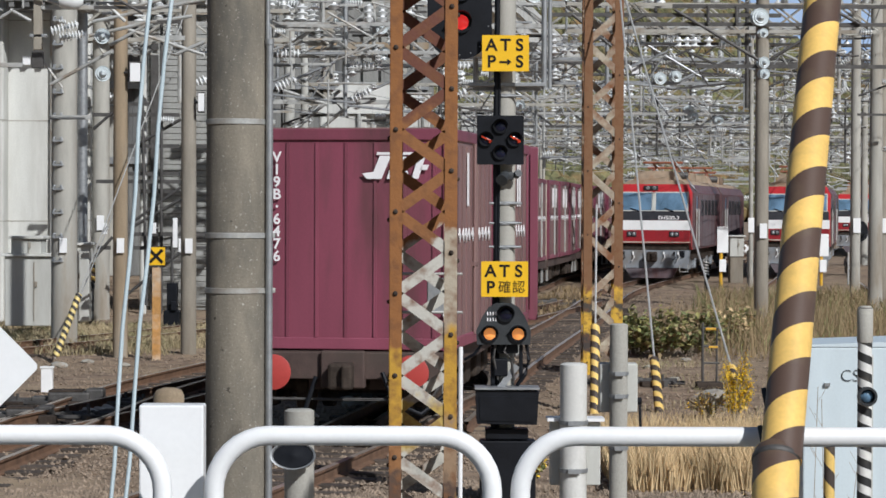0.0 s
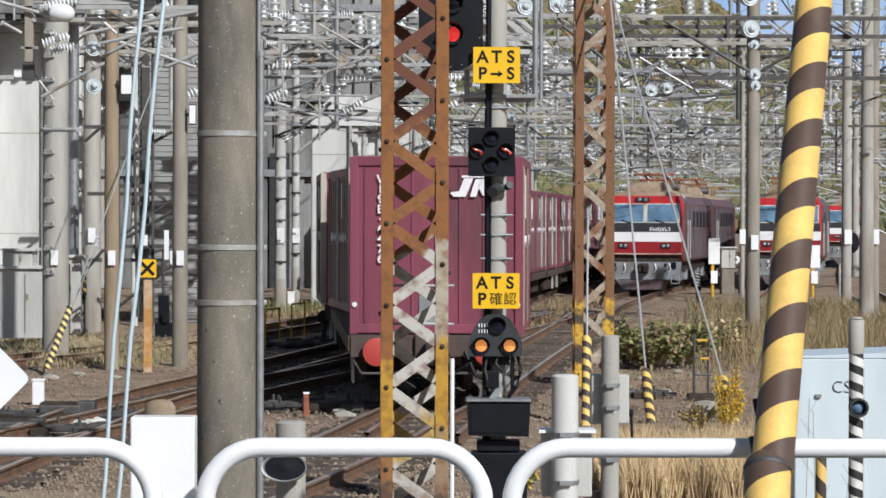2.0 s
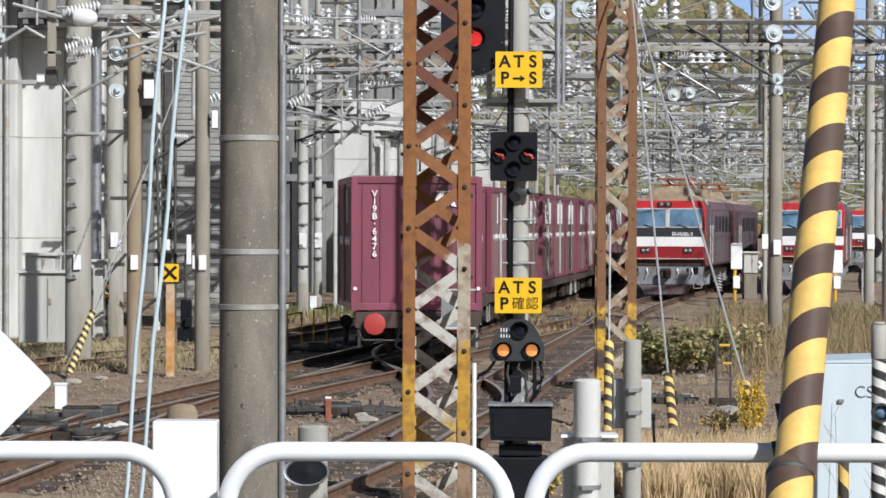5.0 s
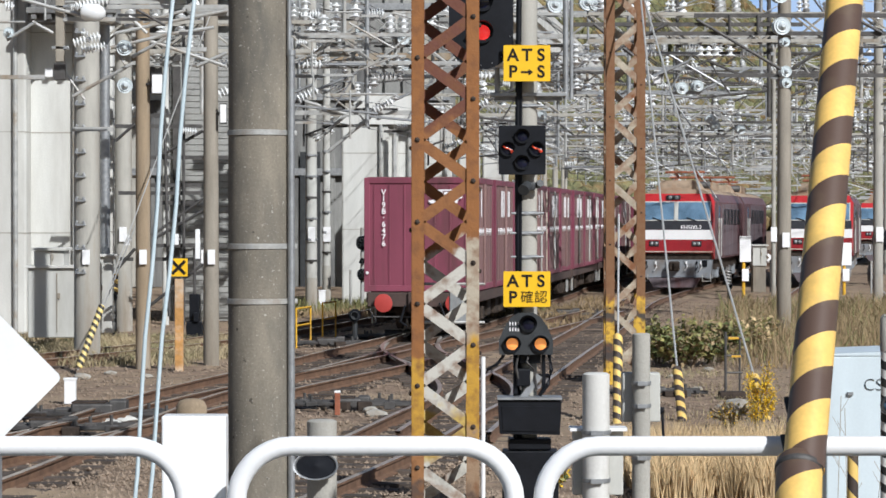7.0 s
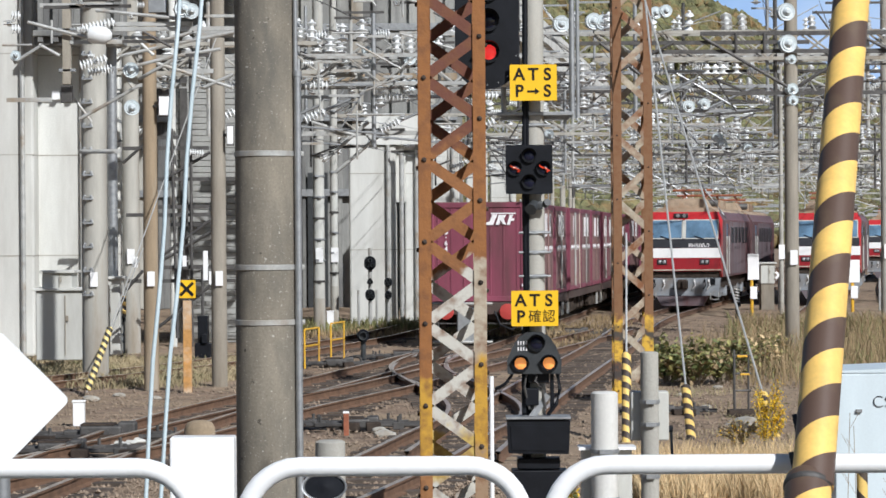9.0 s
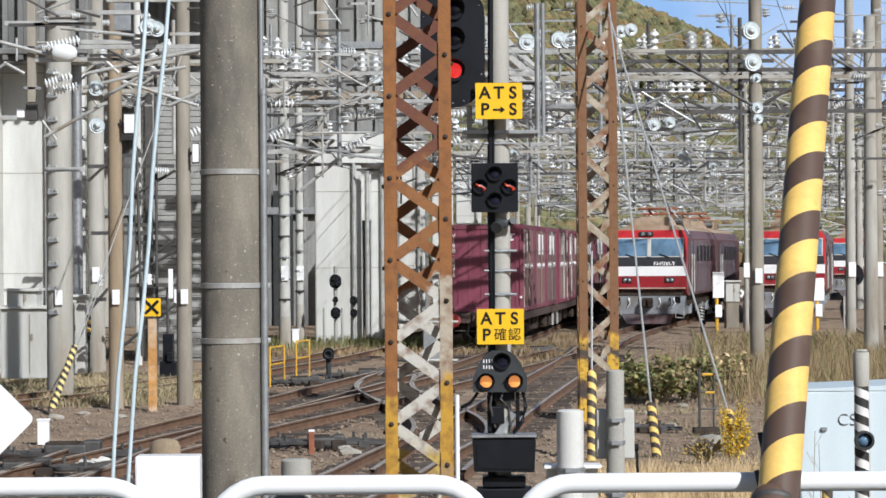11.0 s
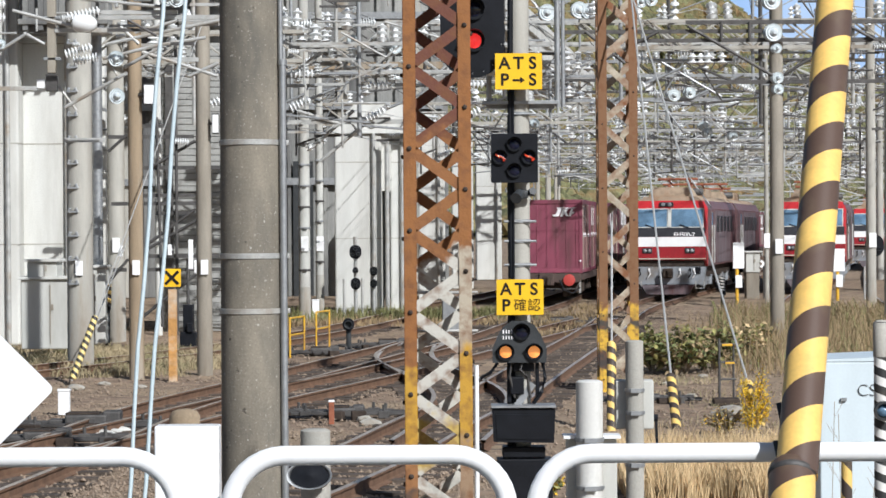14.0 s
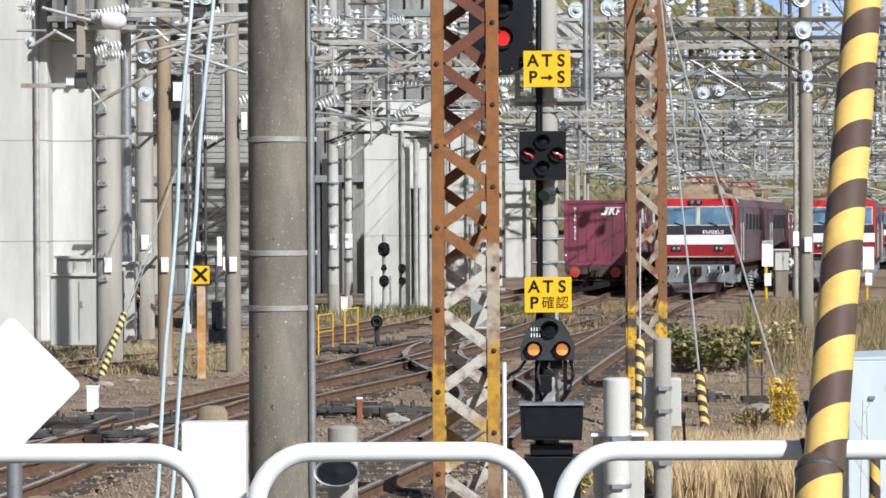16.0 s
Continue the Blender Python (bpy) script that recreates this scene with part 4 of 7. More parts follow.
part("lamp", bm, DARK_GREY, bw, smooth=True)
bm = B()
lathe(bm, [(0.035, 0.04), (0.02, 0.055), (0.004, 0.06)], Matrix.Translation((0, -0.03, gz(716, d))) @ pose(0, 0, 0, 90, 0, 0), 16)
part("lens", bm, GLASS, bw, smooth=True)


for u, v0, v1, dd, label in ((202, 485, 588, 60.5, "dark trackside post with striped sleeve and round lamp"), (1290, 478, 530, 86.0, "black and yellow striped lamp post before locomotive")):
    sp2 = thing("striped_post", label, "striped post", (gx(u, dd), dd, 0))
    zt = gz(v0, dd)
    bm = B()
    rod(bm, (0, 0, -0.05), (0, 0, zt - 0.5), 0.06, 10)
    part("shaft", bm, DARK_GREY, sp2, smooth=True)
    bm = B()
    rod(bm, (0, 0, zt - 0.5), (0, 0, zt), 0.09, 14)
    part("sleeve", bm, BLACKWHITE if u > 800 else HAZARD, sp2, smooth=True)
    bm = B()
    lathe(bm, [(0.02, 0), (0.09, 0.0), (0.1, 0.06), (0.1, 0.14), (0.08, 0.14), (0.07, 0.05), (0.01, 0.04)], Matrix.Translation((0, -0.08, zt - 0.56)) @ pose(0, 0, 0, 90, 0, 0), 16)
    part("lamp", bm, BLACK, sp2, smooth=True)


# ---------- guy wires with hazard sleeves
def hazard_guy(lo, hi, sleeve, label, r=0.065, wire=None, mat=HAZARD):
    lo, hi = Vector(lo), Vector(hi)
    g = thing("guy_wire", label, "guy wire", Matrix.Translation(lo) @ (hi - lo).to_track_quat("Z", "Y").to_matrix().to_4x4())
    if sleeve:
        bm = B()
        lathe(bm, [(r, -0.05), (r, sleeve), (r * 0.6, sleeve + 0.02)], seg=14)
        part("sleeve", bm, mat, g, "yellow and black striped sleeve", smooth=True)
    bm = B()
    rod(bm, (0, 0, -0.1), (0, 0, (hi - lo).length), wire or 0.016, 6)
    part("wire", bm, PALE_WIRE, g)


d = 34.0
hazard_guy(at(1093, 752, d), at(1095, 380, d + 2), 187 * d / F, "upright hazard-striped guard at lattice mast foot")
hazard_guy(at(1209, 758, d), at(1128, -60, 41.5), 145 * d / F, "taut guy wire with hazard-striped sleeve beside shrub")
hazard_guy(at(1358, 745, 35), at(1128, -40, 41.7), 105 * 35 / F, "long slanting guy wire with hazard-striped sleeve")
d = 45.0
hazard_guy(at(141, 646, d), at(375, 20, d + 2), 113 * d / F, "slanting guy wire with hazard-striped sleeve by viaduct", 0.06, 0.012, HAZARD_FINE)
hazard_guy(at(145, 640, 45.4), at(240, 400, 58), 0, "thin pale stay wire beside hazard sleeve", 0.06, 0.012)


# ---------- X board
d = 46.0
xs = thing("stop_board", "yellow square board with black cross on peeling post", "railway sign", (gx(317, d), d, 0))
bm = B()
box(bm, (0, 0, gz(500, d) / 2), (0.15, 0.13, gz(488, d)), bevel=0.01)
part("post", bm, POST_ORANGE, xs)
bm = B()
zc = gz(473.5, d)
plate(bm, round_rect(0.325, 0.325, 0.01), -0.1, -0.085, Matrix.Translation((0, 0, zc)))
b = part("board", bm, YELLOW_SIGN, xs)
bm = B()
for a in (45, -45):
    box(bm, (0, -0.103 - 0.002 * (a > 0), zc), (0.33, 0.004, 0.055), pose(0, 0, 0, 0, a, 0))
part("cross", bm, INK, b)

# ---------- background poles
POLES = [
    (131, 177, 50.5, 12, GREY_POST, "thick concrete pole with climbing bolts", True),
    (203, 234, 62, 12, GREY_POST, "grey concrete catenary pole by the viaduct", False),
    (240, 266, 46.5, 9.5, BROWN_POST, "brown stained concrete pole with white tag", False),
    (360, 387, 47.5, 9.5, BROWN_GREY, "grey concrete pole with white tag", False),
    (541, 561, 75, 12, SLENDER, "pale slender catenary pole beside viaduct pier", False),
    (571, 585, 78, 12, SLENDER, "pale slender steel catenary pole", False),
    (1375, 1400, 60.8, 9.0, BROWN_GREY, "grey concrete catenary pole amid dry weeds", False),
    (1365, 1373, 90, 9, GREY_POST, "thin grey pole near a locomotive", False),
    (1545, 1563, 80, 14, GREY_POST, "pale grey catenary pole by weeds", False),
    (1592, 1612, 70, 14, BROWN_GREY, "grey catenary pole at yard edge", False),
]
for u0, u1, d, top, mt, label, steps in POLES:
    p, rb = concrete_pole(u0, u1, d, top, mt, label, seg=16, steps=steps, taper=0.004)
    if mt is SLENDER:
        bm = B()
        lathe(bm, [(rb + 0.004, -0.05), (rb + 0.004, 0.95 + 0.3 * (d > 76)), (rb, 1.0 + 0.3 * (d > 76))], seg=16)
        part("foot_sleeve", bm, GREY_POST, p, "darker grey pole foot", smooth=True)
        for k in range(9):
            zz = 1.5 + k * 0.62 + 0.2 * (d > 76)
            bm = B()
            lathe(bm, [(rb, zz - 0.03), (rb + 0.02, zz - 0.02), (rb + 0.02, zz + 0.02), (rb, zz + 0.03)], seg=16)
            box(bm, (0.04 * (-1) ** k, -rb - 0.03, zz), (0.1, 0.07, 0.07), bevel=0.01)
            part("collar", bm, STEEL if k % 3 else DARK_STEEL, p)
    z = gz(455 if d < 55 else 415, d)
    bm = B()
    box(bm, (0.02, -rb - 0.03, z if d != 60.8 else gz(425, d)), (13 * d / F, 0.03, 26 * d / F), bevel=0.004)
    part("tag_plate", bm, WHITE, p, "small white tag")


# ---------- viaduct on its piers, and equipment houses
def pier(u0, u1, d, label, top=9.5, depth=3.0, base=0.0):
    w = (u1 - u0) * d / F
    p = thing("viaduct_pier", label, "viaduct pier", (gx((u0 + u1) / 2, d), d + depth / 2, base), "concrete viaduct piers", kind="structure")
    bm = B()
    box(bm, (0, 0, top / 2), (w, depth, top), bevel=0.06)
    part("column", bm, PALE_CONCRETE, p)
    bm = B()
    for z in (2.4, 4.8, 7.2):
        if z < top:
            box(bm, (0, 0, z), (w + 0.012, depth + 0.012, 0.025))
    part("pour_joint", bm, GREY_POST, p)
    bm = B()
    rod(bm, (w / 2 - 0.25, -depth / 2 - 0.08, 0), (w / 2 - 0.25, -depth / 2 - 0.08, top), 0.06, 8)
    part("drain_pipe", bm, PALE_STEEL, p, "pale drain pipe")
    return p


pier(-250, 47, 60.3, "broad pale concrete viaduct pier beside cabinets", 12, 3.0)
pier(49, 152, 61, "pale concrete viaduct wall with pour joints", 12, 2.0)
pier(152, 200, 66, "shaded pale concrete viaduct wall", 12, 2.0)
pier(605, 688, 80, "broad pale concrete viaduct pier above weeds", 5.7, 3.0)
pier(703, 738, 80.5, "narrow pale concrete viaduct pier", 5.7, 3.0)
bm = B()
box(bm, (gx(695.5, 80), 81.6, (gz(322, 80) + 5.7) / 2), (18 * 80 / F, 2.6, 5.7 - gz(322, 80)))
whole("lintel", bm, PALE_CONCRETE, "pale concrete lintel over a dark slot", "lintel", kind="structure")
bm = B()
rod(bm, (0, 0, -0.05), (0, 0, gz(232, 79)), 0.075, 10)
rod(bm, (0, 0, gz(232, 79)), (-0.22, 0, gz(232, 79)), 0.06, 8)
whole("drain_pipe", bm, PALE_STEEL, "pale vertical pipe before concrete pier", "pipe", (gx(697, 79), 79.6, 0))
bm = B()
plate(bm, [(gx(588, 80), 5.7), (gx(745, 80), 5.7), (gx(745, 80), 6.6), (gx(640, 80), 6.6)], -0.1, 3.1)
whole("pier_cap", bm, PALE_CONCRETE, "pale slanted concrete cap beam on two piers", "cap beam", (0, 80, 0), kind="structure")
pier(752, 800, 96, "pale concrete viaduct pier behind lattice mast", 7, 3.0)
pier(812, 850, 112, "pale concrete viaduct pier further along", 7.4, 3.0)
pier(855, 900, 130, "distant pale concrete viaduct pier", 8, 3.0)


def viaduct_deck():
    v = thing("viaduct_deck", "pale concrete viaduct deck with parapet", "viaduct", (0, 0, 0), kind="structure")
    a, b = Vector((-8.5, 62, 0)), Vector((16, 260, 0))
    for nm, mt, z, h, off, w in (("deck_slab", PALE_CONCRETE, 16.4, 1.2, -3.5, 7), ("parapet", PALE_CONCRETE, 17.7, 1.5, 0.1, 0.3), ("girder", GREY_POST, 15.3, 0.9, -1.8, 1.0)):
        bm = B()
        dvec = (b - a).normalized()
        side = Vector((dvec.y, -dvec.x, 0))
        c = (a + b) / 2 + side * off
        box(bm, (c.x, c.y, z), (w, (b - a).length, h), pose(0, 0, 0, 0, 0, -math.degrees(math.atan2(dvec.x, dvec.y))))
        part(nm, bm, mt, v)


viaduct_deck()
# undercroft wall behind the piers, its colour darkened for the shade there
def facade():
    w = thing("wall_viaduct", "grey ribbed concrete wall under the viaduct", "wall", (0, 0, 0), kind="structure")
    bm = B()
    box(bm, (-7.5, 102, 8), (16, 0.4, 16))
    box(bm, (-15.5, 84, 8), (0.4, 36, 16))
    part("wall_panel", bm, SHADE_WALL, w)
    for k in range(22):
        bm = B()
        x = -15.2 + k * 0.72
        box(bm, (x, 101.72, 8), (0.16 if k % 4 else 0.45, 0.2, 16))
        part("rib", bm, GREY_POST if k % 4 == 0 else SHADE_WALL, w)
    for z in (4.6, 7.6, 9.2, 11.2):
        bm = B()
        box(bm, (-7.5, 101.6, z), (15.6, 0.24, 0.28))
        part("ledge", bm, BROWN_POST if z == 9.2 else STEEL, w)
    # solid dark panels on the wall imitate the shade inside open bays
    for x0, x1, z0, z1 in ((-9.6, -8.3, 0.0, 3.3), (-7.7, -6.3, 0.0, 3.3), (-5.7, -4.9, 0, 5.4), (-1.9, -1.3, 0, 4.2)):
        bm = B()
        box(bm, ((x0 + x1) / 2, 101.55, (z0 + z1) / 2), (x1 - x0, 0.12, z1 - z0))
        part("opening", bm, DARK_GREY, w, "dark panel standing for a shaded open bay")


facade()


# girder: dark colour stands in for its shaded underside
d = 59.5
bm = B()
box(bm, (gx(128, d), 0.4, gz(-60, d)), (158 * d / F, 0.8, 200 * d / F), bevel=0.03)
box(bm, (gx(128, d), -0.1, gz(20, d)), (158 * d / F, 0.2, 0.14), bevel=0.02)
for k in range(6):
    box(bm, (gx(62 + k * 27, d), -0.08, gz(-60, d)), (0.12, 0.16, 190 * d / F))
whole("girder", bm, SHADE_WALL, "concrete girder coloured dark as in shade under viaduct edge", "girder", (0, d, 0), kind="structure")


def slatted_hut():
    d = 68.0
    x0, x1, top = gx(300, d), gx(470, d), gz(60, d)
    h = thing("equipment_hut", "pale grey hut clad in level slats", "equipment hut", ((x0 + x1) / 2, d, 0))
    w = x1 - x0
    # wall behind the slats, in the shade-darkened concrete
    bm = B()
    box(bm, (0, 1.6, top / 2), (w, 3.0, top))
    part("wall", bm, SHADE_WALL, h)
    bm = B()
    box(bm, (0, 0, 0.07), (w - 0.02, 0.05, 0.15), bevel=0.006)
    slat = mesh_of("slat", bm, SLAT_GREY)
    z = 0.1
    while z < top - 0.2:
        ob = new("slat", slat)
        ob.parent = h
        ob.matrix_basis = pose(0, 0.07, z, -6, 0, 0)
        z += 0.165
    bm = B()
    box(bm, (gx(313, d) - (x0 + x1) / 2, 0.0, top / 2), (0.2, 0.14, top), bevel=0.01)
    part("corner_column", bm, DARK_STEEL, h)


slatted_hut()
for u, w_, mt, label in ((293, 12, PALE_CONCRETE, "bright slender pipe beside dark column"), (186, 18, STEEL, "grey steel column on viaduct wall")):
    bm = B()
    dd = 60.6 if u < 200 else 66.0
    rod(bm, (0, 0, -0.05), (0, 0, 11.0), w_ / 2 * dd / F, 12)
    whole("column", bm, mt, label, "column", (gx(u, dd), dd, 0), smooth=True)
dd = 55.4
ctl = thing("control_box", "small grey control box with cable beside pole", "control box", (gx(160, dd), dd, 0))
bm = B()
box(bm, (0, 0, gz(446, dd)), (11 * dd / F, 0.14, 19 * dd / F), bevel=0.01)
part("case", bm, CAB_GREY, ctl)
bm = B()
box(bm, (0.03, -0.075, gz(443, dd)), (0.05, 0.02, 0.06))
part("label_plate", bm, BLACK, ctl)
bm = B()
tube(bm, [(-0.08, 0, gz(448, dd)), (-0.11, 0, gz(460, dd)), (-0.1, 0, 0.6), (-0.08, 0, -0.05)], 0.025, 6)
part("cable", bm, BLACK, ctl)
for u, v, w_, h_, dd in ((228, 425, 9, 19, 58), (315, 424, 7, 19, 57.8), (352, 432, 8, 52, 57.7), (345, 545, 18, 48, 56.5)):
    bm = B()
    z0 = max(gz(v + h_ / 2, dd), 0)
    box(bm, (0, 0, h_ / 2 * dd / F), (w_ * dd / F, 0.1 if h_ != 48 else 0.3, h_ * dd / F), bevel=0.01)
    if h_ == 48:
        box(bm, (0, 0, -z0 / 2), (w_ * 1.6 * dd / F, 0.4, z0), bevel=0.02)
        box(bm, (0.05, -0.22, 0.1), (0.12, 0.1, 0.2), bevel=0.01)
        whole("switch_machine", bm, BLACK, "black machine on a stand beside pole", "switch machine", (gx(u, dd), dd, z0))
    else:
        box(bm, (0, 0.35, h_ / 2 * dd / F), (0.03, 0.6, 0.03))
        whole("tag_plate", bm, WHITE, "small white plate on steelwork", "plate", (gx(u, dd), dd - 0.3, z0))


def cabinet(u0, u1, v0, v1, d, label, plinth=False):
    w, z0, z1 = (u1 - u0) * d / F, max(gz(v1, d), 0), gz(v0, d)
    c = thing("trackside_cabinet", label, "trackside cabinet", (gx((u0 + u1) / 2, d), d + 0.4, z0))
    bm = B()
    box(bm, (0, 0, (z1 - z0) / 2), (w, 0.8, z1 - z0), bevel=0.02)
    part("case", bm, CAB_GREY, c)
    if plinth:
        bm = B()
        box(bm, (0, 0, -z0 / 2 - 0.02), (w * 0.9, 0.7, z0 + 0.04), bevel=0.01)
        part("plinth", bm, BROWN_GREY, c)
    bm = B()
    box(bm, (0, 0, z1 - z0 + 0.03), (w + 0.12, 0.95, 0.06), bevel=0.01)
    part("roof", bm, PALE_CONCRETE, c)
    bm = B()
    box(bm, (w * 0.08, -0.41, (z1 - z0) * 0.5), (0.02, 0.02, (z1 - z0) * 0.85))
    box(bm, (w * 0.12, -0.42, (z1 - z0) * 0.6), (0.05, 0.03, 0.12))
    part("door_seam", bm, GREY_POST, c)


cabinet(49, 138, 475, 598, 54, "large pale grey steel cabinet by viaduct wall")
cabinet(60, 113, 444, 471, 54.05, "small pale grey cabinet on a larger one")
cabinet(150, 198, 455, 590, 60, "tall narrow pale grey cabinet")
cabinet(1332, 1357, 436, 471, 95, "pale grey cabinet on a plinth between locomotives", True)


# ---------- containers and wagons
def container(first, rnd):
    L_, W_, H_ = 3.72, 2.45, 2.5
    c = thing("freight_container", "maroon ribbed steel freight container with white marks" if not first else "maroon ribbed steel freight container with white logo and number", "freight container", group="containers on the train")
    bm = B()
    box(bm, (0, 0, H_ / 2), (W_ - 0.06, L_ - 0.06, H_ - 0.02))
    part("body", bm, MAROON, c)
    for s in (-1, 1):
        for x in np.linspace(-W_ / 2 + 0.22, W_ / 2 - 0.22, 7):
            bm = B()
            box(bm, (x, s * (L_ / 2 - 0.03), H_ / 2), (0.035, 0.035, H_ - 0.3))
            part("end_rib", bm, MAROON, c)
    for s in (-1, 1):
        bm = B()
        box(bm, (s * (W_ / 2 - 0.028), 0, H_ / 2), (0.012, L_ - 0.3, H_ - 0.24))
        side = part("side_panel", bm, MAROON_DULL, c, "dusty ribbed side door panel")
        for y in np.linspace(-L_ / 2 + 0.45, L_ / 2 - 0.45, 8):
            bm = B()
            box(bm, (s * (W_ / 2 - 0.018), y, H_ / 2), (0.02, 0.05, H_ - 0.35))
            part("rib", bm, MAROON_DULL, side)
        for y in (-0.75, -0.5, -0.25, 0.55, 0.8) if rnd.random() < 0.55 else (-0.6,):
            bm = B()
            box(bm, (s * (W_ / 2 - 0.004), y, H_ * 0.78), (0.012, 0.1, 0.62))
            part("white_mark", bm, WHITE_INK, side)
        for y in (-1.3, -1.0, -0.75, -0.5, -0.2, 0.4, 0.7, 1.0, 1.3):
            bm = B()
            box(bm, (s * (W_ / 2 - 0.004), y, H_ * 0.52), (0.012, 0.12, 0.12), pose(0, 0, 0, 45, 0, 0))
            part("white_diamond", bm, WHITE_INK, side)
        pale = rnd.random() < 0.5
        for y in (-0.08, 0.1):
            bm = B()
            rod(bm, (s * (W_ / 2 + 0.004), y, 0.12), (s * (W_ / 2 + 0.004), y, H_ - 0.12), 0.022, 6)
            box(bm, (s * (W_ / 2 + 0.006), y, 0.95), (0.03, 0.22, 0.04))
            part("locking_bar", bm, PALE_STEEL if pale else MAROON_DULL, side)
        for e in (-1, 1):
            bm = B()
            box(bm, (s * (W_ / 2 - 0.06), e * (L_ / 2 - 0.06), H_ / 2), (0.12, 0.12, H_), bevel=0.012)
            part("corner_post", bm, CREAM if rnd.random() < (0.4 if not (first and e < 0) else 0) else MAROON, c)
    for z in (0.08, H_ - 0.06):
        bm = B()
        for e in (-1, 1):
            box(bm, (0, e * (L_ / 2 - 0.035), z), (W_ - 0.2, 0.07, 0.13), bevel=0.01)
            box(bm, (e * (W_ / 2 - 0.035), 0, z), (0.07, L_ - 0.2, 0.13), bevel=0.01)
        part("frame_rail", bm, MAROON, c)
    bm = B()
    box(bm, (0, 0, H_ + 0.004), (W_ - 0.12, L_ - 0.12, 0.03))
    part("roof", bm, MAROON_DULL, c)
    if first:
        bm = B()
        box(bm, (W_ / 2 - 0.002, -L_ / 2 + 0.2, H_ / 2), (0.02, 0.13, H_ - 0.26), bevel=0.004)
        part("edge_strip", bm, CREAM, c, "pale cream strip near the side's rear edge")
        yf = -L_ / 2 + 0.005
        bm = B()
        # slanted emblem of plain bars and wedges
        for o in ([(0, 0.06), (0.05, 0), (0.22, 0), (0.33, 0.26), (0.2, 0.26), (0.13, 0.08)], [(0.17, 0.3), (0.8, 0.3), (0.79, 0.27), (0.16, 0.27)],
                  [(0.28, 0.0), (0.37, 0.0), (0.45, 0.25), (0.36, 0.25)], [(0.4, 0.14), (0.46, 0.02), (0.55, 0.0), (0.49, 0.15), (0.56, 0.25), (0.44, 0.25)],
                  [(0.56, 0.0), (0.64, 0.0), (0.72, 0.25), (0.64, 0.25)], [(0.66, 0.1), (0.74, 0.1), (0.76, 0.16), (0.68, 0.16)]):
            plate(bm, o, yf - 0.02, yf - 0.014, Matrix.Translation((0.19, 0, 1.94)))
        part("emblem", bm, WHITE_INK, c, "white slanted emblem")
        for k, ch in enumerate("V19B·6476"):
            lettering(ch, 0.165, WHITE_INK, c, Matrix.Translation((-0.79, yf - 0.018, 2.18 - k * 0.14)), "digit", 0.004)
        for sx in (-1, 1):
            bm = B()
            lathe(bm, [(0.036, 0), (0.036, 0.006)], Matrix.Translation((sx * 1.15, yf - 0.03, 0.42)) @ pose(0, 0, 0, 90, 0, 0), 16)
            part("round_mark", bm, WHITE_INK, c)
    return c


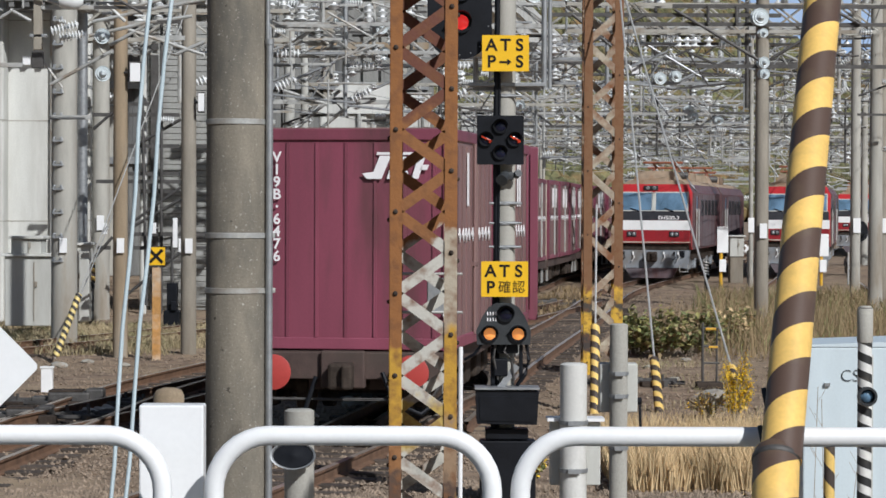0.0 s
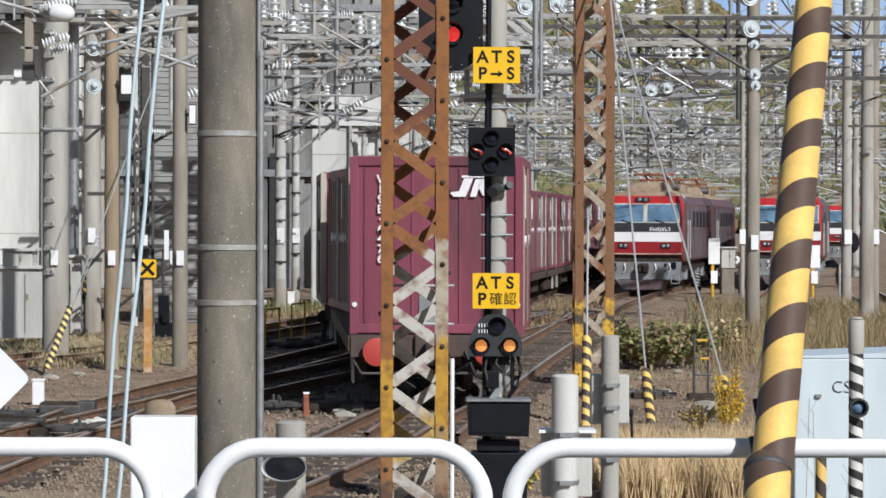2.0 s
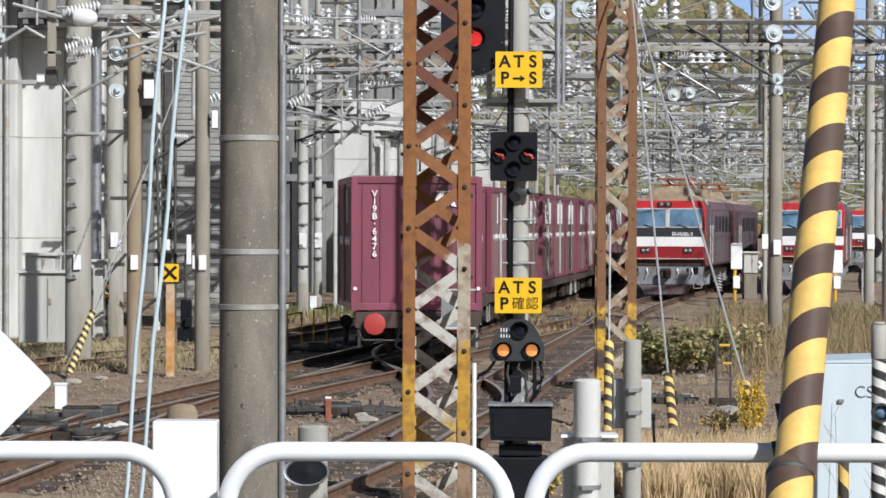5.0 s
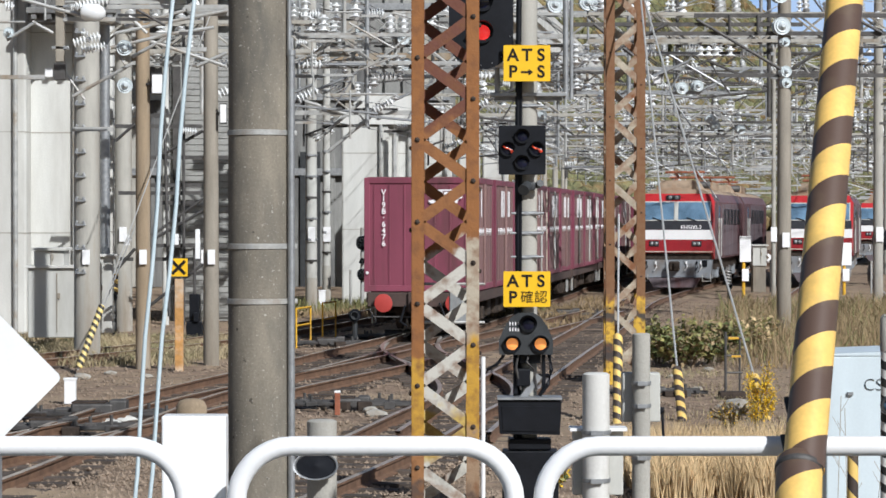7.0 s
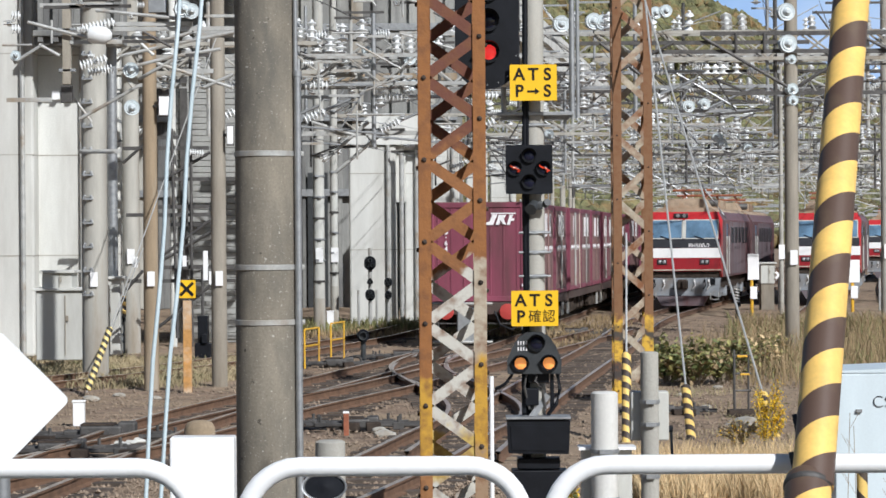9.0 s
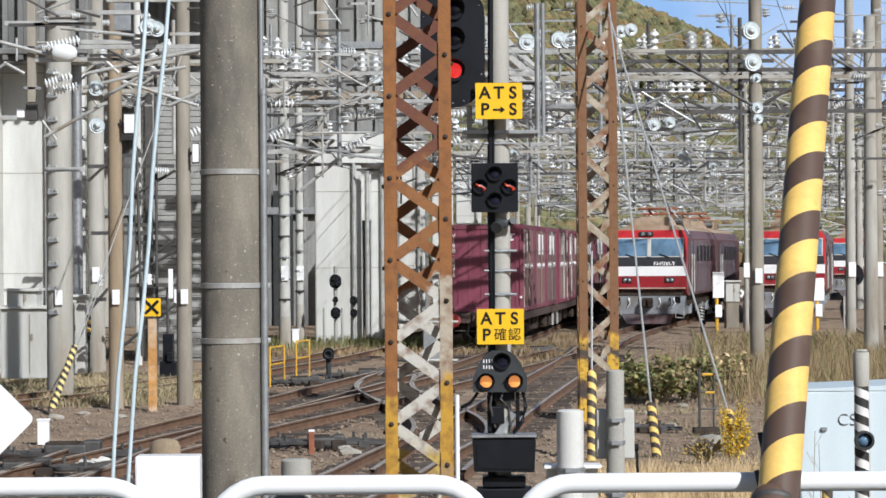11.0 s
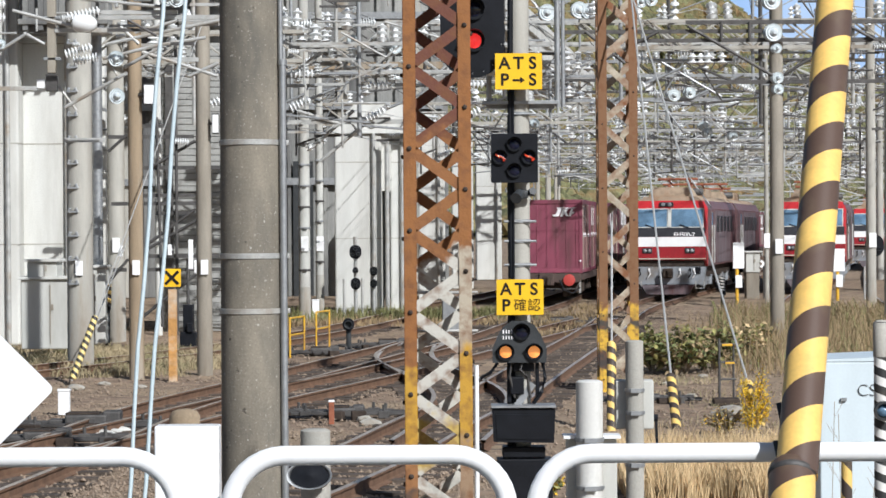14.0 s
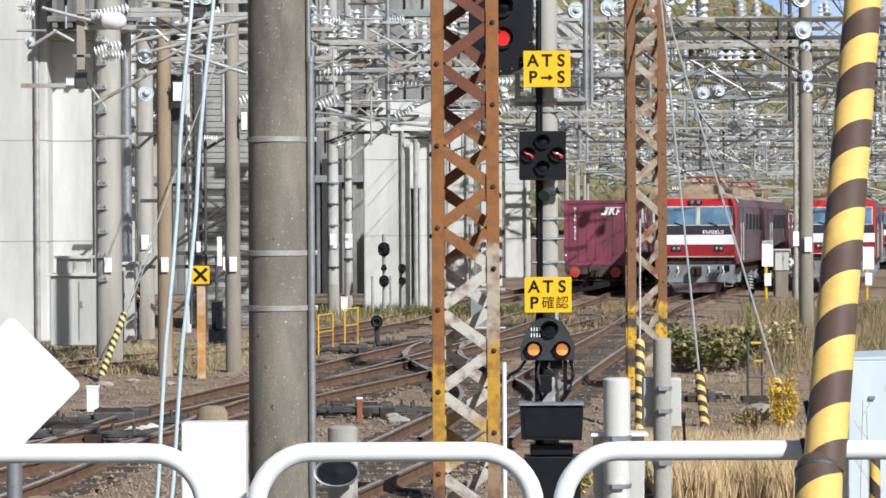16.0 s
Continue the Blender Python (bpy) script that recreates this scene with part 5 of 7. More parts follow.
def wagon(last):
    L_ = 12.2
    w = thing("container_wagon", "dirty brown flat container wagon" + (" with red tail discs" if last else ""), "freight wagon", group="wagons of the train")
    bm = B()
    box(bm, (0, 0, 0.93), (2.3, L_, 0.1))
    for x in (-1.12, 1.12):
        box(bm, (x, 0, 0.86), (0.12, L_, 0.22))
    for x in (-0.35, 0.35):
        box(bm, (x, 0, 0.72), (0.16, L_ - 0.4, 0.36))
    for y in np.linspace(-L_ / 2 + 0.1, L_ / 2 - 0.1, 9):
        box(bm, (0, y, 0.82), (2.25, 0.14, 0.2))
    part("underframe", bm, SILL, w)
    for e in (-1, 1):
        bm = B()
        box(bm, (0, e * (L_ / 2 - 0.02), 0.82), (2.3, 0.1, 0.3), bevel=0.01)
        box(bm, (0, e * (L_ / 2 + 0.03), 0.78), (0.5, 0.14, 0.42), bevel=0.02)
        part("end_beam", bm, SILL, w)
        bm = B()
        box(bm, (0, e * (L_ / 2 + 0.2), 0.72), (0.26, 0.4, 0.3), bevel=0.04)
        box(bm, (0.1, e * (L_ / 2 + 0.4), 0.72), (0.12, 0.2, 0.28), bevel=0.03)
        part("coupler", bm, BOGIE, w)
        for sx in (-1, 1):
            bm = B()
            x = sx * 1.1
            tube(bm, [(x, e * (L_ / 2 - 0.3), 0.85), (x, e * (L_ / 2 - 0.3), 0.3), (x, e * (L_ / 2 - 0.75), 0.3), (x, e * (L_ / 2 - 0.75), 0.85)], 0.02, 6)
            part("step", bm, PALE_STEEL, w)
        bg_ = B()
        for sx in (-1, 1):
            box(bg_, (sx * 0.95, e * 4.3, 0.5), (0.14, 2.2, 0.22), bevel=0.02)
            for k in (-0.9, 0.9):
                box(bg_, (sx * 0.98, e * 4.3 + k, 0.45), (0.2, 0.28, 0.3), bevel=0.03)
            for k in (-0.15, 0.15):
                rod(bg_, (sx * 0.98, e * 4.3 + k, 0.3), (sx * 0.98, e * 4.3 + k, 0.7), 0.08, 10)
        box(bg_, (0, e * 4.3, 0.52), (1.9, 0.4, 0.24))
        bog = part("bogie", bg_, BOGIE, w)
        for k in (-0.9, 0.9):
            bm = B()
            for sx in (-1, 1):
                rod(bm, (sx * 0.49, e * 4.3 + k, 0.56), (sx * 0.62, e * 4.3 + k, 0.56), 0.41, 24)
            rod(bm, (-0.9, e * 4.3 + k, 0.56), (0.9, e * 4.3 + k, 0.56), 0.08, 10)
            part("wheelset", bm, BOGIE, bog, smooth=True)
    for y in (-1.2, 0.4, 1.5):
        bm = B()
        box(bm, (0.6, y, 0.5), (0.7, 0.7, 0.4), bevel=0.05)
        part("brake_cylinder", bm, BOGIE, w)
        bm = B()
        box(bm, (-0.75, y + 0.4, 0.5), (0.4, 0.5, 0.36), bevel=0.04)
        part("air_tank", bm, BOGIE, w)
    if last:
        for sx in (-1, 1):
            bm = B()
            lathe(bm, [(0.2, 0), (0.2, 0.012), (0.19, 0.016)], Matrix.Translation((sx * 0.78, -L_ / 2 - 0.14, 0.75)) @ pose(0, 0, 0, 90, 0, 0), 28)
            part("tail_disc", bm, TAIL_RED, w, "round red tail disc", smooth=True)
            bm = B()
            box(bm, (sx * 0.78, -L_ / 2 - 0.08, 0.8), (0.05, 0.1, 0.3))
            part("disc_bracket", bm, DARK_STEEL, w)
        bm = B()
        tube(bm, [(0.45, -L_ / 2 - 0.1, 0.75), (0.6, -L_ / 2 - 0.22, 0.42), (0.9, -L_ / 2 - 0.2, 0.3), (1.15, -L_ / 2 - 0.1, 0.5)], 0.028, 8)
        part("brake_hose", bm, BLACK, w, smooth=True)
        bm = B()
        tube(bm, [(-0.3, -L_ / 2 - 0.1, 0.7), (-0.4, -L_ / 2 - 0.2, 0.35), (-0.25, -L_ / 2 - 0.2, 0.25)], 0.028, 8)
        part("brake_hose", bm, BLACK, w, smooth=True)
        bm = B()
        tube(bm, [(-1.1, -L_ / 2 - 0.06, 0.62), (-1.0, -L_ / 2 - 0.12, 0.45), (1.0, -L_ / 2 - 0.12, 0.45), (1.1, -L_ / 2 - 0.06, 0.62)], 0.02, 6)
        part("hand_rail", bm, DARK_STEEL, w)
    return w


MOVING = []       # thing, distance ahead of the train's rear, half base, height
PITCH = 13.0
rnd = random.Random(5)
W0 = wagon(True)
MOVING.append((W0, 6.25, 5.9, RAIL_TOP_Z))
wag = wagon(False)
C0 = container(True, rnd)
kinds = [container(False, rnd) for _ in range(4)]
fresh = list(kinds)
for i in range(8):
    if i:
        w = wag if i == 1 else copy_thing(wag, Matrix())
        MOVING.append((w, 6.25 + i * PITCH, 5.9, RAIL_TOP_Z))
    for j in range(3):
        if i == 0 and j == 0:
            c = C0
        elif fresh:
            c = fresh.pop()
        else:
            c = copy_thing(rnd.choice(kinds), Matrix())
        MOVING.append((c, 2.05 + i * PITCH + j * 4.1, 1.9, RAIL_TOP_Z + 0.985))


# ---------- locomotives
def locomotive(place, label, number):
    g = thing("locomotive", label, "electric locomotive", place, "red locomotives in the yard")
    W_, L_ = 2.8, 12.4
    for unit in range(2):
        oy = unit * (L_ + 0.5)
        bm = B()
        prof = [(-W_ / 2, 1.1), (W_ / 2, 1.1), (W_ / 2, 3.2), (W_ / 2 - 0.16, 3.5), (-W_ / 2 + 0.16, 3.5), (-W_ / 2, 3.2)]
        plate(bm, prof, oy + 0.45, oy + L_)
        part("body", bm, LOCO_SIDE, g, "dark maroon body side of locomotive")
        bm = B()
        plate(bm, [(-W_ / 2 + 0.2, 3.49), (W_ / 2 - 0.2, 3.49), (W_ / 2 - 0.45, 3.66), (-W_ / 2 + 0.45, 3.66)], oy + 0.7, oy + L_ - 0.2)
        roof = part("roof", bm, ROOF_TAN, g, "rust-dusted tan roof")
        bm = B()
        plate(bm, [(-0.85, 3.64), (0.85, 3.64), (0.62, 4.0), (-0.62, 4.0)], oy + 0.9, oy + 2.5)
        part("cooler_box", bm, ROOF_TAN, roof)
        bm = B()
        box(bm, (0.2, oy + 6.5, 3.82), (1.3, 2.5, 0.34), bevel=0.05)
        part("roof_box", bm, ROOF_TAN, roof)
        for x in (-0.5, 0.5):
            for y in (3.2, 4.4):
                bm = B()
                lathe(bm, [(0.04, 3.65), (0.11, 3.7), (0.06, 3.75), (0.11, 3.81), (0.06, 3.86), (0.11, 3.92), (0.03, 3.98)], Matrix.Translation((x, oy + y, 0)), 10)
                part("roof_insulator", bm, PORCELAIN, roof, smooth=True)
        bm = B()
        for x in (-0.45, 0.45):
            tube(bm, [(x, oy + 3.2, 3.98), (x * 0.9, oy + 4.8, 4.16), (x * 0.8, oy + 3.3, 4.34)], 0.05, 6)
        for yy, zz in ((3.2, 3.98), (4.4, 3.98), (3.3, 4.34), (4.8, 4.16)):
            rod(bm, (-0.75, oy + yy, zz), (0.75, oy + yy, zz), 0.045, 6)
        part("pantograph", bm, ROOF_RUST, g, "folded rust-red pantograph")
        for x in (-0.55, 0.1, 0.6):
            bm = B()
            rod(bm, (x, oy + 2.7, 3.85), (x + 0.35, oy + 2.9, 3.85), 0.14, 10)
            part("blower", bm, DARK_STEEL, roof, smooth=True)
        for sx in (-1, 1):
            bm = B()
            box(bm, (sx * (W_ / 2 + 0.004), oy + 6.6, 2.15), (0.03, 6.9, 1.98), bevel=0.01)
            grey_panel = part("machine_panel", bm, LOCO_DULL_GREY, g, "dark grey side panel")
            for k in range(5):
                bm = B()
                box(bm, (sx * (W_ / 2 + 0.02), oy + 4.2 + k * 1.45, 2.65), (0.03, 1.0, 0.6), bevel=0.01)
                part("side_louvre", bm, LOCO_DARK, grey_panel)
            bm = B()
            box(bm, (sx * (W_ / 2 + 0.006), oy + 2.0, 2.15), (0.03, 0.7, 1.95), bevel=0.01)
            door = part("cab_door", bm, LOCO_SIDE, g)
            bm = B()
            box(bm, (sx * (W_ / 2 + 0.014), oy + 2.0, 2.75), (0.03, 0.42, 0.6), bevel=0.01)
            part("side_window", bm, GLASS, door)
            for yy in (1.55, 2.45):
                bm = B()
                rod(bm, (sx * (W_ / 2 + 0.05), oy + yy, 1.2), (sx * (W_ / 2 + 0.05), oy + yy, 2.6), 0.03, 8)
                part("grab_rail", bm, PALE_STEEL, door)
        for k in (2.6, 9.6):
            bm = B()
            for sx in (-1, 1):
                box(bm, (sx * 1.05, oy + k, 0.62), (0.18, 3.0, 0.3), bevel=0.04)
                for e in (-1.1, 1.1):
                    box(bm, (sx * 1.1, oy + k + e, 0.55), (0.24, 0.5, 0.4), bevel=0.05)
            box(bm, (0, oy + k, 0.6), (2.1, 0.5, 0.3))
            bog = part("bogie", bm, LOCO_GREY, g)
            for e in (-1.1, 1.1):
                bm = B()
                for sx in (-1, 1):
                    rod(bm, (sx * 0.5, oy + k + e, 0.56), (sx * 0.64, oy + k + e, 0.56), 0.54, 24)
                rod(bm, (-0.5, oy + k + e, 0.56), (0.5, oy + k + e, 0.56), 0.09, 10)
                part("wheelset", bm, BOGIE, bog, smooth=True)
        bm = B()
        box(bm, (0, oy + L_ / 2, 0.9), (2.4, L_ - 0.8, 0.42))
        part("underframe", bm, BOGIE, g)
    # cab front: raked above the waist
    bm = B()
    a = [(-1.4, 0.45, 1.1), (1.4, 0.45, 1.1), (1.4, 0.45, 3.2), (1.24, 0.45, 3.5), (-1.24, 0.45, 3.5), (-1.4, 0.45, 3.2)]
    f = [(-1.36, 0.0, 1.38), (1.36, 0.0, 1.38), (1.36, 0.0, 2.17), (1.28, 0.27, 3.22), (1.18, 0.33, 3.5), (-1.18, 0.33, 3.5), (-1.28, 0.27, 3.22), (-1.36, 0.0, 2.17)]
    va = [bm.verts.new(v) for v in a]
    vf = [bm.verts.new(v) for v in f]
    bm.faces.new((vf[0], vf[1], vf[2], vf[7]))
    bm.faces.new((vf[7], vf[2], vf[3], vf[6]))
    bm.faces.new((vf[6], vf[3], vf[4], vf[5]))
    for q in ((va[0], vf[0], vf[7], va[5]), (va[5], vf[7], vf[6]), (va[5], vf[6], vf[5], va[4]), (vf[1], va[1], va[2], vf[2]), (vf[2], va[2], vf[3]), (vf[3], va[2], va[3], vf[4]),
              (vf[5], vf[4], va[3], va[4]), (va[0], va[1], vf[1], vf[0])):
        bm.faces.new(q)
    front = part("cab_front", bm, LOCO_RED, g, "red raked cab front")
    bm = B()
    box(bm, (0, -0.008, 1.6), (2.7, 0.03, 0.42))
    part("lower_band", bm, LOCO_DEEP, front, "deep red lower nose")
    bm = B()
    box(bm, (0, -0.01, 1.995), (2.73, 0.04, 0.35))
    part("white_band", bm, WHITE, front)
    rake = math.degrees(math.atan2(0.27, 1.05))
    on = lambda z, lift=0.0: (z - 2.17) * 0.27 / 1.05 - lift
    bm = B()
    box(bm, (0, on(2.34), 2.34), (2.66, 0.03, 0.34), pose(0, 0, 0, -rake, 0, 0))
    part("dark_band", bm, LOCO_DARK, front)
    for x0, x1 in ((-1.24, -0.07), (0.09, 1.24)):
        bm = B()
        box(bm, ((x0 + x1) / 2, on(2.86), 2.86), (x1 - x0 + 0.08, 0.035, 0.74), pose(0, 0, 0, -rake, 0, 0), bevel=0.01)
        fr = part("window_frame", bm, CAB_GREY, front, "pale windscreen frame")
        bm = B()
        box(bm, ((x0 + x1) / 2, on(2.86, 0.012), 2.86), (x1 - x0, 0.03, 0.66), pose(0, 0, 0, -rake, 0, 0), bevel=0.01)
        part("windscreen", bm, GLASS, fr, "windscreen pane painted with bluish sky reflection")
    bm = B()
    box(bm, (0.01, on(2.86, 0.02), 2.86), (0.1, 0.05, 0.7), pose(0, 0, 0, -rake, 0, 0))
    part("pillar", bm, CAB_GREY, front)
    for x in (-0.5, 0.75):
        bm = B()
        rod(bm, (x, on(2.5, 0.03), 2.5), (x - 0.35, on(2.62, 0.05), 2.62), 0.018, 6)
        part("wiper", bm, BLACK, front)
    bm = B()
    box(bm, (-0.1, 0.27, 3.36), (0.52, 0.08, 0.17), bevel=0.02)
    lamp_case = part("headlamp_case", bm, LOCO_DARK, front)
    for x in (-0.22, 0.02):
        bm = B()
        lathe(bm, [(0.07, 0), (0.05, 0.02)], Matrix.Translation((x, 0.23, 3.36)) @ pose(0, 0, 0, 90, 0, 0), 14)
        part("headlamp", bm, STEEL, lamp_case)
    for x in (-0.78, 0.78):
        bm = B()
        box(bm, (x, -0.03, 1.67), (0.36, 0.05, 0.2), bevel=0.02)
        hs = part("lamp_housing", bm, LOCO_DARK, front)
        for k in (-0.08, 0.08):
            bm = B()
            lathe(bm, [(0.06, 0), (0.03, 0.015)], Matrix.Translation((x + k, -0.055, 1.67)) @ pose(0, 0, 0, 90, 0, 0), 12)
            part("lens", bm, STEEL, hs)
    lettering(number, 0.22, WHITE_INK, front, Matrix.Translation((0.58, on(2.25, 0.025), 2.25)), "lettering", 0.004)
    bm = B()
    box(bm, (0, -0.015, 1.375), (2.74, 0.06, 0.04))
    part("rim", bm, CREAM, front)
    bm = B()
    box(bm, (0, 0.25, 1.22), (2.6, 0.3, 0.26))
    part("buffer_beam", bm, BOGIE, g)
    bm = B()
    plate(bm, [(-1.36, 1.08), (1.36, 1.08), (1.3, 0.44), (-1.3, 0.44)], -0.14, 0.3)
    skirt = part("skirt", bm, LOCO_GREY, g, "grey pilot skirt")
    bm = B()
    box(bm, (0, -0.25, 0.85), (0.36, 0.5, 0.36), bevel=0.05)
    box(bm, (0.1, -0.5, 0.85), (0.2, 0.2, 0.3), bevel=0.04)
    part("coupler", bm, BOGIE, skirt)
    for x, mt in ((-1.05, BLACK), (-0.7, WHITE), (-0.3, BLACK), (0.42, WHITE), (0.95, WHITE), (0.8, BLACK)):
        bm = B()
        tube(bm, [(x, -0.16, 0.98), (x + 0.05, -0.25, 0.82), (x - 0.06, -0.2, 0.68)], 0.02, 6)
        box(bm, (x, -0.16, 0.98), (0.06, 0.05, 0.1))
        part("hose", bm, mt, skirt)
    bm = B()
    box(bm, (1.08, -0.16, 0.95), (0.2, 0.06, 0.24), bevel=0.01)
    part("junction_box", bm, BLACK, skirt)
    for x in (-1.15, 1.15):
        bm = B()
        tube(bm, [(x - 0.15, -0.13, 0.55), (x - 0.15, -0.15, 0.3), (x + 0.15, -0.15, 0.3), (x + 0.15, -0.13, 0.55)], 0.025, 6)
        part("step", bm, PALE_STEEL, skirt)
    bm = B()
    plate(bm, [(-0.95, 0.42), (0.95, 0.42), (0.75, 0.08), (-0.75, 0.08)], -0.45, -0.1)
    part("snow_plough", bm, LOCO_DULL_GREY, skirt, "dusty grey snow plough")
    return g


def on_line(line, y):
    s = line.along(y)
    a, b = line.at(s + 2), line.at(s + 22)
    dv = b - a
    p = line.at(s)
    return pose(p.x, p.y, RAIL_TOP_Z, 0, 0, -math.degrees(math.atan2(dv.x, dv.y)))


locomotive(on_line(LOCO, 93), "red electric locomotive with white nose band and dark sides", "EH500-2")
locomotive(on_line(SECOND, 101), "bright red electric locomotive parked behind pole", "EH500")
locomotive(on_line(THIRD, 150), "far red electric locomotive at yard edge", "EH500")


# ---------- overhead line gantries
def insulator_stack(bm, p, q, n, r):
    """Ribbed porcelain from p to q."""
    p, q = Vector(p), Vector(q)
    m = Matrix.Translation(p) @ (q - p).to_track_quat("Z", "Y").to_matrix().to_4x4()
    h = (q - p).length
    prof = [(r * 0.3, 0)]
    for i in range(n):
        prof += [(r * 0.4, h * (i + 0.1) / n), (r, h * (i + 0.35) / n), (r * 0.9, h * (i + 0.5) / n), (r * 0.4, h * (i + 0.7) / n)]
    prof.append((r * 0.3, h))
    lathe(bm, prof, m, 10)


def gantry(d, x0, x1, z, seed, tracks=6, label="", posts=True, truss=0.7):
    rr = random.Random(seed)
    g = thing("gantry", label or "grey steel catenary gantry with white insulators", "catenary gantry", (0, d, 0), "gantries across the yard", kind="structure")
    if posts:
        for x in (x0, x1):
            if 500 < x * F / d + 784 < 1365 and d < 170:
                continue          # these ends hang from poles that stand on their own
            bm = B()
            lathe(bm, [(0.2, -0.1), (0.15, z + 1.6)], Matrix.Translation((x, 0, 0)), 12)
            part("post", bm, GREY_POST, g, smooth=True)
    bm = B()
    for yy in (-truss / 2, truss / 2):
        for zz in (z, z + truss):
            box(bm, ((x0 + x1) / 2, yy, zz), (x1 - x0, 0.09, 0.09))
    n = int((x1 - x0) / 0.9)
    for i in range(n):
        xa, xb = x0 + (x1 - x0) * i / n, x0 + (x1 - x0) * (i + 1) / n
        za, zb = (z, z + truss) if i % 2 else (z + truss, z)
        for yy in (-truss / 2, truss / 2):
            rod(bm, (xa, yy, za), (xb, yy, zb), 0.03, 5)
        rod(bm, (xa, -truss / 2, z), (xb, truss / 2, z), 0.03, 5)
    part("truss", bm, rr.choice([PALE_STEEL, STEEL, DARK_STEEL, GREY_POST]), g)
    for i in range(tracks):
        x = x0 + (x1 - x0) * (i + rr.uniform(0.2, 0.8)) / tracks
        bm = B()
        rod(bm, (x, 0, z + truss + rr.uniform(0.2, 1.2)), (x, 0, z - rr.uniform(1.3, 2.0)), 0.055, 8)
        s = rr.choice((-1, 1))
        rod(bm, (x, 0, z - 1.2), (x + s * 1.6, 0, z - 0.5), 0.035, 6)
        rod(bm, (x, 0, z - 0.3), (x + s * 1.9, 0.1, z - 0.3), 0.04, 6)
        rod(bm, (x, 0, z - 1.3), (x + s * 2.1, 0.1, z - 1.5), 0.03, 6)
        rod(bm, (x + s * 1.7, 0, z - 0.3), (x + s * 1.0, 0.1, z - 1.4), 0.022, 5)
        part("drop_arm", bm, rr.choice([PALE_STEEL, DARK_STEEL, STEEL]), g)
        bm = B()
        insulator_stack(bm, (x + s * 0.15, 0, z - 0.3), (x + s * 0.75, 0, z - 0.3), 6, 0.12)
        insulator_stack(bm, (x + s * 0.15, 0, z - 1.15), (x + s * 0.65, 0, z - 0.92), 6, 0.12)
        for k in range(rr.randint(2, 4)):
            xx = x + rr.uniform(-1.6, 1.6)
            insulator_stack(bm, (xx, rr.uniform(-0.3, 0.3), z + truss + 0.05), (xx, 0, z + truss + rr.uniform(0.35, 0.6)), 3, rr.uniform(0.1, 0.17))
        for k in range(rr.randint(1, 3)):
            xx = x + rr.uniform(-1.5, 1.5)
            insulator_stack(bm, (xx, 0, z - 0.05), (xx, 0, z - rr.uniform(0.35, 0.7)), 4, rr.uniform(0.1, 0.16))
        part("insulator", bm, PORCELAIN, g, "white ribbed porcelain insulators", smooth=True)
    return g


GANTRIES = [(62, -9.5, -3.2, 6.8, 3), (67, 3.8, 12, 7.4, 3), (63.5, -8, 1.0, 6.6, 4), (82, -6, 16, 8.6, 6), (90, -4, 6, 6.4, 4), (97, 4, 24, 8.3, 6), (106, -2, 12, 6.7, 5), (115, 0, 30, 8.8, 8),
            (126, 2, 22, 6.8, 7), (138, 3, 36, 8.6, 9), (150, 5, 30, 7.0, 8), (165, 5, 44, 8.8, 10), (182, 8, 46, 7.3, 10), (200, 8, 54, 9.0, 12), (225, 10, 60, 8.0, 12), (255, 12, 70, 9.0, 14), (290, 14, 80, 8.4, 14)]
for k, (d, x0, x1, z, n) in enumerate(GANTRIES):
    gantry(d, x0, x1, z, 40 + k, n)


def overhead_wires():
    w = thing("overhead_wires", "bundle of overhead contact and feeder wires", "overhead wires", (0, 0, 0), kind="structure")
    rr = random.Random(9)
    for line, zs in ((TRAIN, (5.2, 6.1)), (LOCO, (5.2, 6.1)), (FAR_LEFT, (5.2, 6.1)), (SECOND, (5.2, 6.0)), (THIRD, (5.2, 6.0))):
        bm = B()
        for z in zs:
            s0 = max(line.along(62), 0)
            pts = []
            s = s0
            while s < line.s[-1] - 2 and line.at(s).y < 290:
                c = line.at(s)
                sag = 0.35 * math.sin(s / 45 * math.pi) ** 2 if z > 5.5 else 0
                pts.append((c.x, c.y, z - sag))
                s += 6
            tube(bm, pts, 0.011, 4)
            if z < 5.5:
                for p in pts[::1]:
                    rod(bm, p, (p[0], p[1], p[2] + 0.7), 0.006, 4)
        part("contact_wire", bm, PALE_WIRE, w)
    bm = B()
    for k in range(26):
        x, z = rr.uniform(-9, 14), rr.uniform(7.2, 11)
        sl = rr.uniform(0.12, 0.2)
        tube(bm, [(x + sl * t, 62 + t, z + 0.4 * math.cos(t / 20)) for t in range(0, 220, 10)], 0.012, 4)
    part("feeder_wire", bm, WIRE, w)
    bm = B()
    for k in range(36):
        d = rr.uniform(60, 200)
        z = rr.uniform(4.8, 8.5) * (1 + d / 900)
        xa = rr.uniform(-9, 10) + d * 0.06
        ln = rr.uniform(4, 14)
        tube(bm, [(xa + ln * t / 6, d + t * 0.3, z - 0.25 * math.sin(t / 6 * math.pi) + rr.uniform(-0.5, 0.5) * t / 6) for t in range(7)], 0.013, 4)
    part("cross_wire", bm, PALE_WIRE, w)


overhead_wires()


